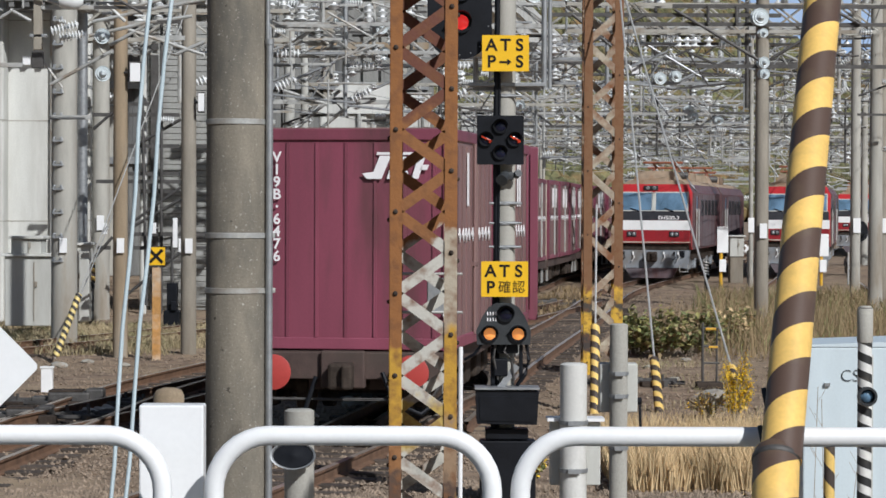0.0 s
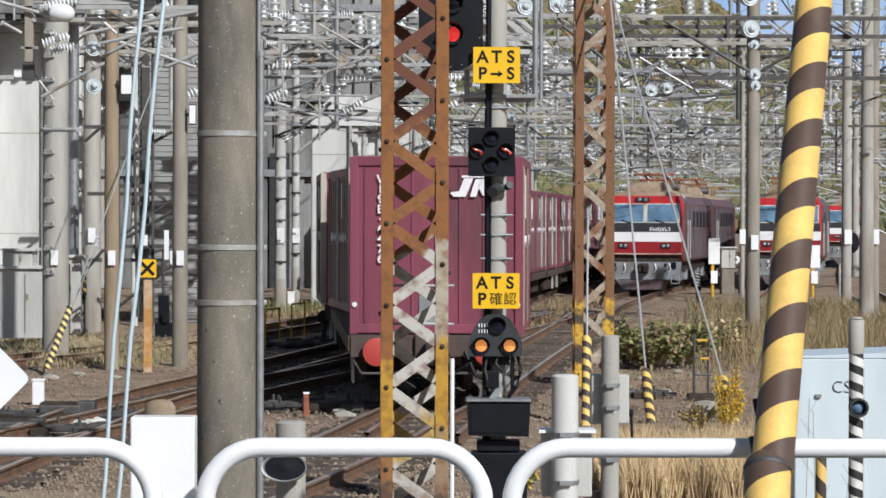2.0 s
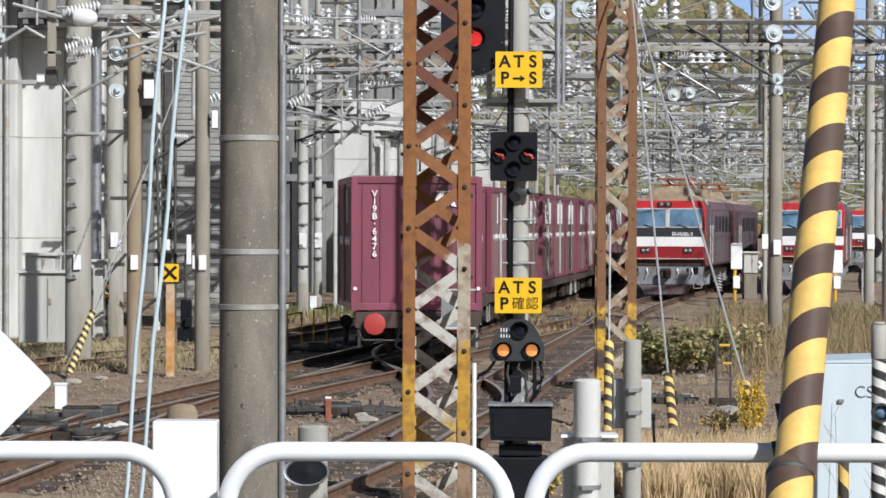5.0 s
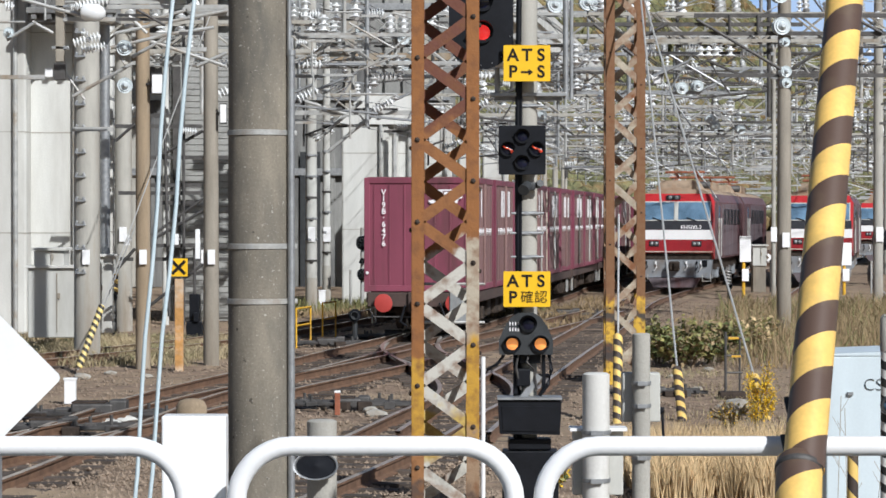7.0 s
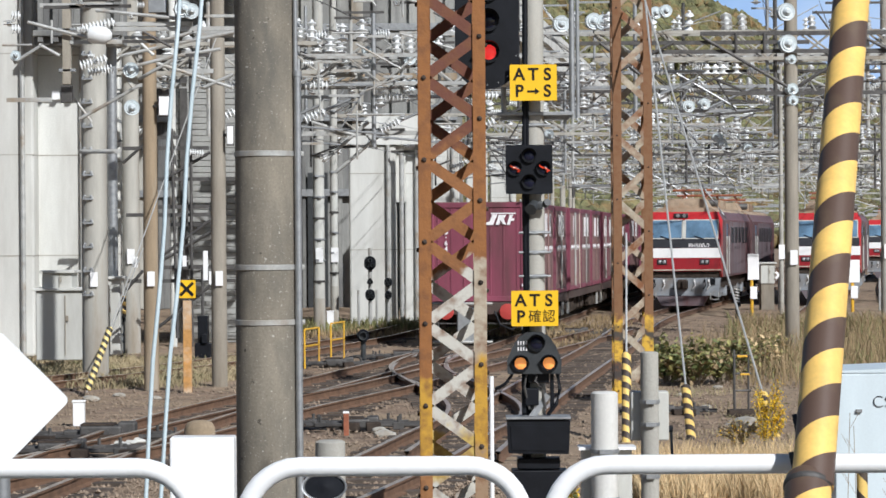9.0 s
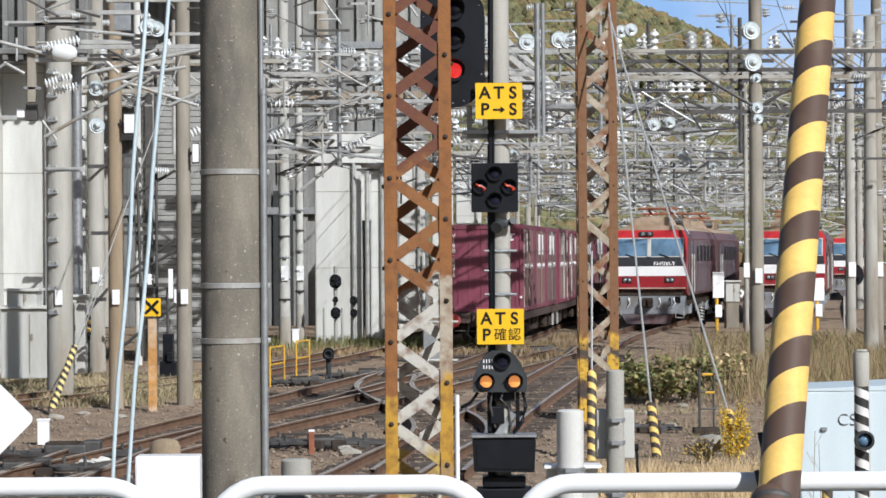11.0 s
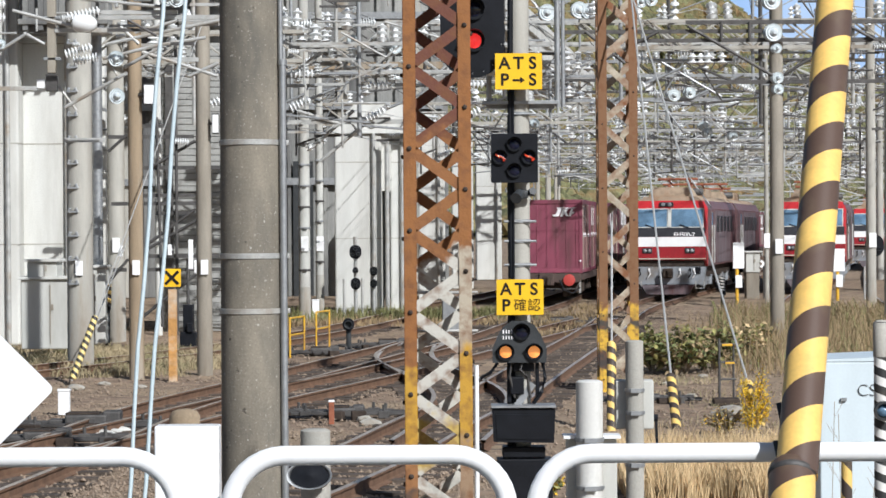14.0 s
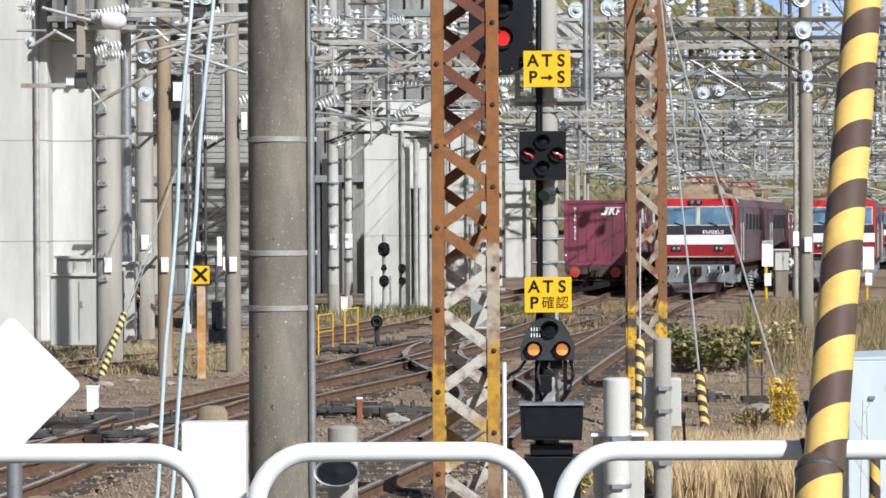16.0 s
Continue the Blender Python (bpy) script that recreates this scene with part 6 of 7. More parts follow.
def line_frame(d, label, beams, struts, stacks, mat=STEEL, thick=0.09, discs=()):
    """Steelwork held between poles: level beams, slanting struts and ribbed insulators, all by sight line."""
    g = thing("line_frame", label, "catenary steelwork", (0, d, 0), "catenary steelwork", kind="structure")
    P = lambda u, v: Vector((gx(u, d), 0, gz(v, d)))
    for u0, u1, v in beams:
        bm = B()
        bar(bm, P(u0, v), P(u1, v), thick, thick)
        part("beam", bm, mat, g)
    for u0, v0, u1, v1 in struts:
        bm = B()
        rod(bm, P(u0, v0) + Vector((0, -0.1, 0)), P(u1, v1) + Vector((0, -0.1, 0)), thick * 0.42, 8)
        part("strut", bm, mat, g)
    for u0, v0, u1, v1, n, r in stacks:
        bm = B()
        insulator_stack(bm, P(u0, v0) + Vector((0, -0.25, 0)), P(u1, v1) + Vector((0, -0.25, 0)), n, r * d / F)
        part("insulator", bm, PORCELAIN, g, "white ribbed porcelain insulator", smooth=True)
    # strings that run with the tracks and show their round ends
    for u, v, r in discs:
        bm = B()
        k = 0.92 * r * d / F
        lathe(bm, [(k * 0.2, 0.06), (k * 0.3, 0.02), (k * 0.45, 0.0), (k * 0.5, -0.03), (k * 0.72, -0.02), (k * 0.78, -0.05), (k, -0.03), (k * 1.02, -0.06), (k * 0.35, -0.12), (k * 0.3, -0.2), (k * 0.9, -0.22), (k * 0.95, -0.26), (k * 0.3, -0.32), (k * 0.12, -0.5)],
              Matrix.Translation(P(u, v) + Vector((0, -0.3, 0))) @ pose(0, 0, 0, 90, 0, 12), 20)
        part("disc_insulator", bm, DISC_GLASS, g, "round white disc insulator", smooth=True)
    return g


f42 = line_frame(42, "galvanised feeder brackets with long white insulators", [(190, 410, 13), (113, 205, 35), (195, 330, 4), (310, 366, 88), (0, 80, 137), (128, 200, 229), (340, 410, 25), (150, 300, -48), (60, 190, -30), (240, 410, -70)],
                 [(203, 61, 302, 40), (198, 86, 300, 62), (302, 40, 405, 20), (300, 62, 380, 50), (130, 172, 236, 114), (236, 102, 300, 66), (15, 72, 66, 40), (60, 40, 96, 60), (255, 40, 330, 20), (270, 75, 400, 118), (350, 118, 402, 95), (160, -20, 300, -5), (40, 0, 150, 30), (230, 30, 262, 60)],
                 [(134, 79, 182, 66, 8, 9), (148, 91, 193, 84, 8, 9), (138, 14, 196, 2, 9, 9), (14, 14, 30, 14, 3, 9), (14, -10, 30, -10, 3, 9)], PALE_STEEL, 0.07,
                 [(225, 87, 15), (226, 153, 15), (318, -20, 17), (332, -16, 15), (22, 60, 10)])
bm = B()
lathe(bm, [(0.03, -0.03), (0.12, 0.0), (0.15, 0.08), (0.15, 0.26), (0.1, 0.34), (0.05, 0.38)], Matrix.Translation((gx(150, 42), -0.25, gz(23, 42))) @ pose(0, 0, 0, 0, 96, 0), 18)
part("spool_insulator", bm, PORCELAIN, f42, "bulky smooth white insulator", smooth=True)
for (u0, u1, v0, v1), mt, nm in (((99, 114, -130, 110), BROWN_GREY, "hanger_post"), ((96, 116, 112, 142), DARK_STEEL, "weight_box"), ((92, 122, 10, 15), STEEL, "flange"), ((92, 122, 82, 88), STEEL, "flange"),
                                 ((80, 94, 121, 137), WHITE, "white_plate"), ((252, 282, -70, -16), STEEL, "transformer_box")):
    bm = B()
    box(bm, (gx((u0 + u1) / 2, 42), 0.05, gz((v0 + v1) / 2, 42)), ((u1 - u0) * 42 / F, 0.14, (v1 - v0) * 42 / F), bevel=0.01)
    part(nm, bm, mt, f42)
line_frame(58, "dark cross-arms and braces between poles under the viaduct", [(205, 240, 224), (265, 357, 224), (265, 306, 205), (265, 357, 279), (385, 410, 279), (265, 357, 328), (210, 240, 342), (265, 362, 342), (287, 346, 359), (265, 405, 435), (210, 236, 459), (265, 405, 459), (325, 362, 535)],
           [(270, 417, 360, 352), (275, 422, 362, 372), (265, 542, 360, 467), (275, 282, 360, 232), (262, 330, 262, 560), (292, 190, 300, 560), (326, 60, 326, 575), (345, 440, 345, 570), (206, 250, 240, 220), (210, 475, 240, 440), (312, 350, 312, 430)],
           [(300, 60, 300, 90, 4, 9), (340, 60, 340, 90, 4, 9), (325, 232, 350, 234, 6, 7)], DARK_STEEL, 0.085)
line_frame(64, "pale pipe frame with ribbed insulators beside piers", [(521, 625, 97), (515, 740, 200), (515, 760, 118), (500, 760, 30), (520, 720, 62)],
           [(625, 97, 625, 160), (523, 90, 600, 20), (560, 250, 640, 180), (580, 270, 700, 170), (600, 120, 690, 40), (560, 60, 640, 110), (650, 0, 650, 118), (610, 0, 610, 60), (700, 20, 700, 130), (540, 180, 620, 205)],
           [(512, 26, 568, 27, 11, 9), (639, 27, 680, 25, 9, 9), (640, 70, 640, 110, 4, 13), (600, 66, 604, 96, 4, 10), (585, 150, 592, 160, 2, 10), (600, 154, 607, 164, 2, 10), (560, 240, 566, 250, 2, 9), (690, 100, 690, 122, 3, 8), (705, 100, 705, 122, 3, 8)], PALE_STEEL, 0.11, [(640, 56, 9), (715, 70, 12), (720, 115, 12)])
line_frame(60.4, "dark portal beam with diagonal braces on concrete pole", [(1228, 1760, 28), (1010, 1420, 44), (1080, 1700, 60), (1270, 1760, 134)],
           [(1231, 35, 1388, 128), (1400, 122, 1500, 62), (1290, 28, 1290, 60), (1340, 28, 1340, 60), (1180, 44, 1080, 95), (1050, 44, 1120, 100), (1500, 28, 1560, 60)],
           [(1238, 104, 1238, 84, 2, 9), (1252, 104, 1252, 84, 2, 9), (1266, 104, 1266, 84, 2, 9), (1290, 104, 1290, 84, 2, 9)], DARK_STEEL, 0.09,
           [(1379, -8, 17), (1382, 48, 17), (1388, 76, 9), (1389, 128, 11), (1390, 148, 10), (1149, -8, 12), (1167, -11, 12)])
line_frame(70, "grey registration beams with disc insulators", [(990, 1370, 96), (1000, 1360, 122), (1010, 1340, 165)],
           [(1040, 96, 1040, 20), (1150, 96, 1150, 30), (1230, 165, 1330, 120), (1100, 165, 1180, 122), (1180, 96, 1290, 160), (1010, 122, 1060, 96)],
           [(1020, 160, 1020, 140, 3, 8), (1060, 190, 1060, 168, 3, 8), (1110, 190, 1110, 168, 3, 8), (1290, 200, 1290, 176, 3, 8)], STEEL, 0.08,
           [(983, 10, 16), (1040, 6, 16), (1056, 8, 15), (1206, 157, 12), (1234, 153, 11), (1258, 212, 9), (1266, 224, 9), (960, 205, 9), (1310, 230, 9)])


def tangle(d, u0, u1, v0, v1, n, seed, mat, label, thick=0.05):
    """Loose small steelwork in a stretch of the overhead line."""
    rr = random.Random(seed)
    beams, struts, stacks = [], [], []
    for k in range(n):
        u, v = rr.uniform(u0, u1), v0 + (v1 - v0) * rr.random() ** 1.3
        kind = rr.random()
        ln = rr.uniform(25, 110)
        if kind < 0.3:
            beams.append((u, min(u + ln, u1 + 30), v))
        elif kind < 0.7:
            a = rr.choice((0, 0, 20, -25, 35, 90, 90, 60))
            struts.append((u, v, u + ln * math.cos(radians(a)), v + ln * 0.8 * math.sin(radians(a))))
        else:
            if rr.random() < 0.5:
                stacks.append((u, v, u + rr.uniform(10, 24), v + rr.uniform(-3, 3), 5, rr.uniform(4, 7)))
            else:
                stacks.append((u, v, u, v + rr.uniform(8, 18), rr.choice((2, 3)), rr.uniform(6, 11)))
    return line_frame(d, label, beams, struts, stacks, mat, thick)


tangle(40, -20, 390, -130, 60, 26, 71, DARK_STEEL, "dark feeder steelwork over the sidings", 0.05)
tangle(43, -20, 390, -130, 120, 22, 72, PALE_STEEL, "pale feeder pipes and small insulators", 0.05)
tangle(61, 500, 780, -120, 230, 46, 73, PALE_STEEL, "pale overhead pipes and insulators by piers", 0.06)
tangle(66, 500, 800, -120, 260, 46, 74, DARK_STEEL, "dark overhead steelwork by piers", 0.06)
tangle(88, 800, 1360, -60, 300, 60, 75, STEEL, "grey overhead steelwork above the train", 0.06)
tangle(110, 840, 1560, 60, 330, 80, 76, PALE_STEEL, "pale overhead steelwork above the yard", 0.07)
tangle(135, 860, 1600, 150, 335, 80, 77, STEEL, "distant overhead steelwork with insulators", 0.09)
tangle(165, 1000, 1640, 235, 372, 110, 81, PALE_STEEL, "far pale steelwork low over the yard", 0.1)
tangle(190, 1120, 1640, 280, 385, 70, 82, STEEL, "far grey steelwork behind locomotives", 0.12)
tangle(66, 1400, 1640, -60, 330, 26, 78, DARK_STEEL, "dark steelwork at the yard edge", 0.06)


for u0, u1, v0, v1, d in ((268, 290, 130, 168, 46.3), (389, 402, 183, 220, 47.3), (1155, 1170, 122, 150, 70.2), (355, 366, 440, 470, 58)):
    w, h = (u1 - u0) * d / F, (v1 - v0) * d / F
    g = thing("number_board", "small white board in a dark frame on steelwork", "sign board", (gx((u0 + u1) / 2, d), d, gz((v0 + v1) / 2, d)))
    bm = B()
    box(bm, (0, 0, 0), (w, 0.06, h), bevel=0.008)
    part("frame", bm, DARK_STEEL, g)
    bm = B()
    box(bm, (0, -0.035, 0), (w * 0.82, 0.02, h * 0.86))
    part("face", bm, WHITE, g)
    bm = B()
    rod(bm, (-w * 0.5, 0.03, 0), (-w * 0.9, 0.1, 0), 0.03, 6)
    rod(bm, (0, 0.03, 0), (0, 0.5, 0), 0.02, 6)
    part("bracket", bm, DARK_STEEL, g)

tw = thing("dead_weed", "leafless brown weed stalks before a cabinet", "weed", (gx(1505, 15.3), 15.3, 0))
rr = random.Random(21)
for k in range(4):
    x, top = rr.uniform(-0.14, 0.16), rr.uniform(1.3, 1.85)
    lean = rr.uniform(-0.1, 0.12)
    bm = B()
    tube(bm, [(x, 0, -0.05), (x + lean * 0.3, 0, top * 0.5), (x + lean, 0.02, top)], 0.002, 5)
    for j in range(4):
        z = top * rr.uniform(0.55, 0.95)
        xx = x + lean * (z / top)
        tube(bm, [(xx, 0, z), (xx + rr.choice((-1, 1)) * 0.05, 0, z + 0.09)], 0.0012, 4)
    part("stalk", bm, BROWN_POST, tw)

hp = thing("marker_post", "short yellow and black striped post", "post", (gx(1510, 15.0), 15.0, 0))
bm = B()
rod(bm, (0, 0, -0.05), (0, 0, gz(800, 15.0)), 0.033, 14)
part("shaft", bm, HAZARD, hp, smooth=True)


# white cross marker by the locomotives
d = 95.0
wx = thing("cross_marker", "small white cross marker on thin post", "railway sign", (gx(1364, d), d, 0))
bm = B()
rod(bm, (0, 0, -0.05), (0, 0, gz(455, d)), 0.04, 8)
part("post", bm, DARK_STEEL, wx)
bm = B()
for a in (45, -45):
    box(bm, (0, -0.06 - 0.004 * (a > 0), gz(456, d)), (0.36, 0.02, 0.09), pose(0, 0, 0, 0, a, 0))
part("cross", bm, WHITE, wx)


# ---------- hill
def hill_height(x, y):
    # a ridge that falls away to one side
    u = x / y * F + 784
    prof = [(-2000, 85), (300, 110), (800, 112), (1000, 104), (1100, 96), (1190, 87.5), (1220, 85.5), (1270, 81), (1310, 78), (1330, 75), (1355, 72), (1400, 66), (1480, 56), (1560, 51), (2200, 42), (4000, 20)]
    h = prof[-1][1]
    for (a, ha), (b, hb) in zip(prof, prof[1:]):
        if a <= u < b:
            h = ha + (hb - ha) * (u - a) / (b - a)
    return h


def build_hill():
    bm = B()
    rows = []
    for j in range(26):
        y = 520 + j * 16
        row = []
        for i in range(110):
            x = (-520 + i * 13)
            k = min(1.0, j / 22)
            z = hill_height(x * 880 / y, 880) * (k ** 1.2) * y / 900 + 4 * noise.noise(Vector((x * 0.02, y * 0.02, 0))) - 1
            row.append(bm.verts.new((x, y, z)))
        rows.append(row)
    for a, b in zip(rows, rows[1:]):
        for i in range(len(a) - 1):
            bm.faces.new((a[i], a[i + 1], b[i + 1], b[i]))
    hill = whole("hill", bm, HILL_MAT, "wooded autumn hillside behind the yard", "hill", kind="structure", smooth=True)
    # tree crowns in small lumpy clumps
    vs, fs = [], []
    rr = random.Random(3)
    ico = bmesh.new()
    bmesh.ops.create_icosphere(ico, subdivisions=1, radius=1)
    iv = [v.co.copy() for v in ico.verts]
    fi = [[v.index for v in f.verts] for f in ico.faces]
    ico.free()
    for k in range(15000):
        j = rr.uniform(1, 24.5)
        y = 520 + j * 16
        x = rr.uniform(-25, 150) * y / 700
        kk = min(1.0, j / 22)
        z = hill_height(x * 880 / y, 880) * (kk ** 1.2) * y / 900
        r = rr.uniform(0.9, 2.3)
        o = len(vs)
        for v in iv:
            q = 1 + 0.6 * (rr.random() - 0.5)
            vs.append((x + v.x * r * q, y + v.y * r * q, z + r * 0.4 + v.z * r * 1.15 * q))
        fs += [[a + o for a in f] for f in fi]
    me = bpy.data.meshes.new("tree_crowns")
    me.from_pydata(vs, [], fs)
    me.materials.append(CROWN_A)
    tagged(new("tree_crowns", me), "olive and rust autumn tree crowns on hillside", "woodland", kind="stuff")


build_hill()


def sky_backdrop():
    """Pale blue sky with thin cloud, far beyond the hill."""
    m = bpy.data.materials.new("pale blue sky")
    m.use_nodes = True
    n, l = m.node_tree.nodes, m.node_tree.links
    n.remove(n["Principled BSDF"])
    em = n.new("ShaderNodeEmission")
    co = n.new("ShaderNodeTexCoord")
    ns = n.new("ShaderNodeTexNoise")
    ns.inputs["Scale"].default_value, ns.inputs["Detail"].default_value = 0.006, 6
    l.new(co.outputs["Object"], ns.inputs["Vector"])
    r = n.new("ShaderNodeMapRange")
    r.inputs["From Min"].default_value, r.inputs["From Max"].default_value = 0.45, 0.75
    l.new(ns.outputs["Fac"], r.inputs["Value"])
    mx = n.new("ShaderNodeMix")
    mx.data_type = "RGBA"
    mx.inputs["A"].default_value, mx.inputs["B"].default_value = (0.34, 0.53, 0.84, 1), (0.72, 0.8, 0.9, 1)
    l.new(r.outputs[0], mx.inputs["Factor"])
    l.new(mx.outputs["Result"], em.inputs["Color"])
    l.new(em.outputs[0], n["Material Output"].inputs["Surface"])
    bm = B()
    bm.faces.new([bm.verts.new(v) for v in ((-700, 1600, -5), (1000, 1600, -5), (1000, 1600, 420), (-700, 1600, 420))])
    whole("backdrop", bm, m, "pale blue sky with thin cloud", "sky", kind="structure")


sky_backdrop()


# ---------- plants
def blades(name, label, x0, x1, y0, y1, n, h, mat, seed, lean=0.35, w=0.012, shape=None):
    rr = random.Random(seed)
    vs, fs = [], []
    for k in range(n):
        x, y = rr.uniform(x0, x1), rr.uniform(y0, y1)
        if shape and not shape(x, y):
            continue
        hh = h * rr.uniform(0.5, 1.15)
        a = rr.uniform(0, 6.28)
        lx, ly = lean * hh * rr.uniform(-1, 1), lean * hh * rr.uniform(-1, 1)
        wx, wy = w * math.cos(a), w * math.sin(a)
        o = len(vs)
        vs += [(x - wx, y - wy, -0.03), (x + wx, y + wy, -0.03), (x + lx * 0.35 - wx * 0.8, y + ly * 0.35 - wy * 0.8, hh * 0.55), (x + lx * 0.35 + wx * 0.8, y + ly * 0.35 + wy * 0.8, hh * 0.55), (x + lx, y + ly, hh * 0.97)]
        fs += [(o, o + 1, o + 3, o + 2), (o + 2, o + 3, o + 4)]
    me = bpy.data.meshes.new(name)
    me.from_pydata(vs, [], fs)
    me.materials.append(mat)
    return tagged(new(name, me), label, "grass", kind="stuff")


blades("dry_grass", "tall straw-coloured dry grass", 1.9, 4.2, 24.6, 28.6, 12000, 0.5, DRY_GRASS, 1, 0.35, 0.006, lambda x, y: noise.noise(Vector((x * 1.3, y * 1.1, 2))) > -0.35)
blades("dry_grass", "short straw tufts on ballast", 3.0, 9.5, 30, 47, 6000, 0.1, FADED_GRASS, 2, 1.2, 0.005, lambda x, y: noise.noise(Vector((x * 0.8, y * 0.5, 5))) > 0.05)
blades("weeds", "dry brown weeds around poles", 5.0, 14, 46, 80, 7000, 0.55, DRY_BROWN, 3, 0.9, 0.009, lambda x, y: x > 0.118 * y - 0.4)
blades("weeds", "dull green weeds between stalks", 5.0, 14, 48, 80, 2500, 0.5, WEED, 4, 0.5, 0.014, lambda x, y: x > 0.115 * y - 0.5)
blades("dry_grass", "pale dry grass between tracks", 2.2, 6.5, 62, 88, 3500, 0.2, DRY_BROWN, 5, 0.6, 0.012, lambda x, y: abs(x - (0.13 * y - 5.6)) < 0.9)
blades("weeds", "green and straw weeds along viaduct foot", -5, 3, 74, 80, 3000, 0.35, WEED, 6, 0.5, 0.014)
blades("dry_grass", "short straw grass along viaduct foot", -5, 3.5, 70, 80, 3500, 0.2, DRY_BROWN, 16, 0.6, 0.014)
blades("dry_grass", "straw-coloured grass beside viaduct wall", -11, -4.2, 47, 58, 13000, 0.2, FADED_GRASS, 7, 0.9, 0.01, lambda x, y: noise.noise(Vector((x * 0.6, y * 0.4, 8))) > -0.25)


blades("weeds", "tall sparse brown dead stems", 5.6, 10.5, 47, 60, 2600, 0.85, DRY_BROWN, 31, 0.18, 0.007, lambda x, y: noise.noise(Vector((x * 0.7, y * 0.5, 1))) > -0.1)


def shrub(place, size, n, mats, label, name="shrub", leaf=0.09, seed=1, cat="shrub"):
    rr = random.Random(seed)
    s = thing(name, label, cat, place)
    tips = []
    for k in range(26):
        bm = B()
        a = rr.uniform(0, 6.28)
        r = rr.uniform(0.1, 1) ** 0.6
        tip = Vector((size[0] * r * math.cos(a), size[1] * r * math.sin(a), size[2] * rr.uniform(0.45, 1.05) * (1 - 0.35 * r)))
        mid = Vector((tip.x * 0.45, tip.y * 0.45, tip.z * 0.6))
        tube(bm, [(tip.x * 0.15, tip.y * 0.15, -0.03), mid, tip], 0.012, 4)
        tips.append((mid, tip))
        part("stem", bm, BROWN_POST, s)
    for mi, mt in enumerate(mats):
        vs, fs = [], []
        for k in range(n // len(mats)):
            mid, tip = rr.choice(tips)
            p = mid.lerp(tip, rr.uniform(-0.3, 1.1)) + Vector((rr.gauss(0, size[0] * 0.09), rr.gauss(0, size[1] * 0.12), rr.gauss(0, size[2] * 0.07)))
            if p.z < 0.02:
                p.z = rr.uniform(0.02, 0.3)
            q = Euler((rr.uniform(-1, 1), rr.uniform(-1, 1), rr.uniform(0, 6.28))).to_matrix()
            l = leaf * rr.uniform(0.6, 1.3)
            o = len(vs)
            vs += [p + q @ Vector(v) for v in ((0, -l, 0), (l * 0.5, -l * 0.2, l * 0.15), (0, l, 0), (-l * 0.5, -l * 0.2, l * 0.15))]
            fs += [(o, o + 1, o + 2), (o, o + 2, o + 3)]
        me = bpy.data.meshes.new("foliage")
        me.from_pydata(vs, [], fs)
        me.materials.append(mt)
        f = new("foliage", me)
        f.parent = s
    return s


d = 47
shrub((gx(1215, d), d, 0), (0.75, 0.8, 1.05), 1700, (LEAF, LEAF_PALE, DRY_BROWN), "leafy green shrub on ballast verge", leaf=0.075, seed=1)
shrub((gx(1265, d + 1), d + 1.0, 0), (0.6, 0.8, 1.0), 1200, (LEAF, LEAF_PALE, DRY_BROWN), "leafy green shrub beside guy wire", leaf=0.07, seed=2)
shrub((gx(1170, d + 1), d + 1.5, 0), (0.5, 0.6, 0.95), 850, (LEAF, LEAF_PALE), "small green shrub at mast foot", leaf=0.07, seed=3)
shrub((gx(1320, d + 4), d + 4, 0), (0.7, 0.8, 0.95), 1400, (LEAF_PALE, WEED, DRY_GRASS), "straggly olive shrub with dry stalks", leaf=0.06, seed=4)
d = 33
shrub((gx(1340, d), d, 0), (0.24, 0.2, 1.0), 4200, (GOLDENROD, GOLDENROD, GOLDENROD, LEAF_PALE), "yellow flowering goldenrod clump", "goldenrod", 0.017, 5, "flower")
shrub((gx(1300, d), d + 0.3, 0), (0.34, 0.2, 0.4), 900, (GOLDENROD, LEAF_PALE, DRY_GRASS), "small fading goldenrod clump", "goldenrod", 0.018, 6, "flower")
d = 25.5
shrub((gx(985, d), d, 0), (0.12, 0.15, 0.4), 500, (GOLDENROD, LEAF_PALE, LEAF), "yellow-green weed clump at signal foot", "weed_clump", 0.035, 7, "weed")


# ---------- small trackside things
def low_railing(u0, u1, d, v0, label):
    x0, x1 = gx(u0, d), gx(u1, d)
    h = gz(v0, d)
    g = thing("handrail", label, "handrail", ((x0 + x1) / 2, d, 0), "yellow trackside handrails")
    w = x1 - x0
    for s in (-1, 1):
        bm = B()
        rod(bm, (s * w / 2, 0.6 * s, -0.03), (s * w / 2, 0.6 * s, h), 0.02, 8)
        part("upright", bm, PVC_YELLOW, g)
    for z in (h, h * 0.55):
        bm = B()
        rod(bm, (-w / 2, -0.6, z), (w / 2, 0.6, z), 0.02, 8)
        part("crossbar", bm, PVC_YELLOW, g)


low_railing(527, 547, 55, 545, "yellow steel handrail over cable trough")
low_railing(573, 592, 58, 535, "yellow steel handrail beside siding")


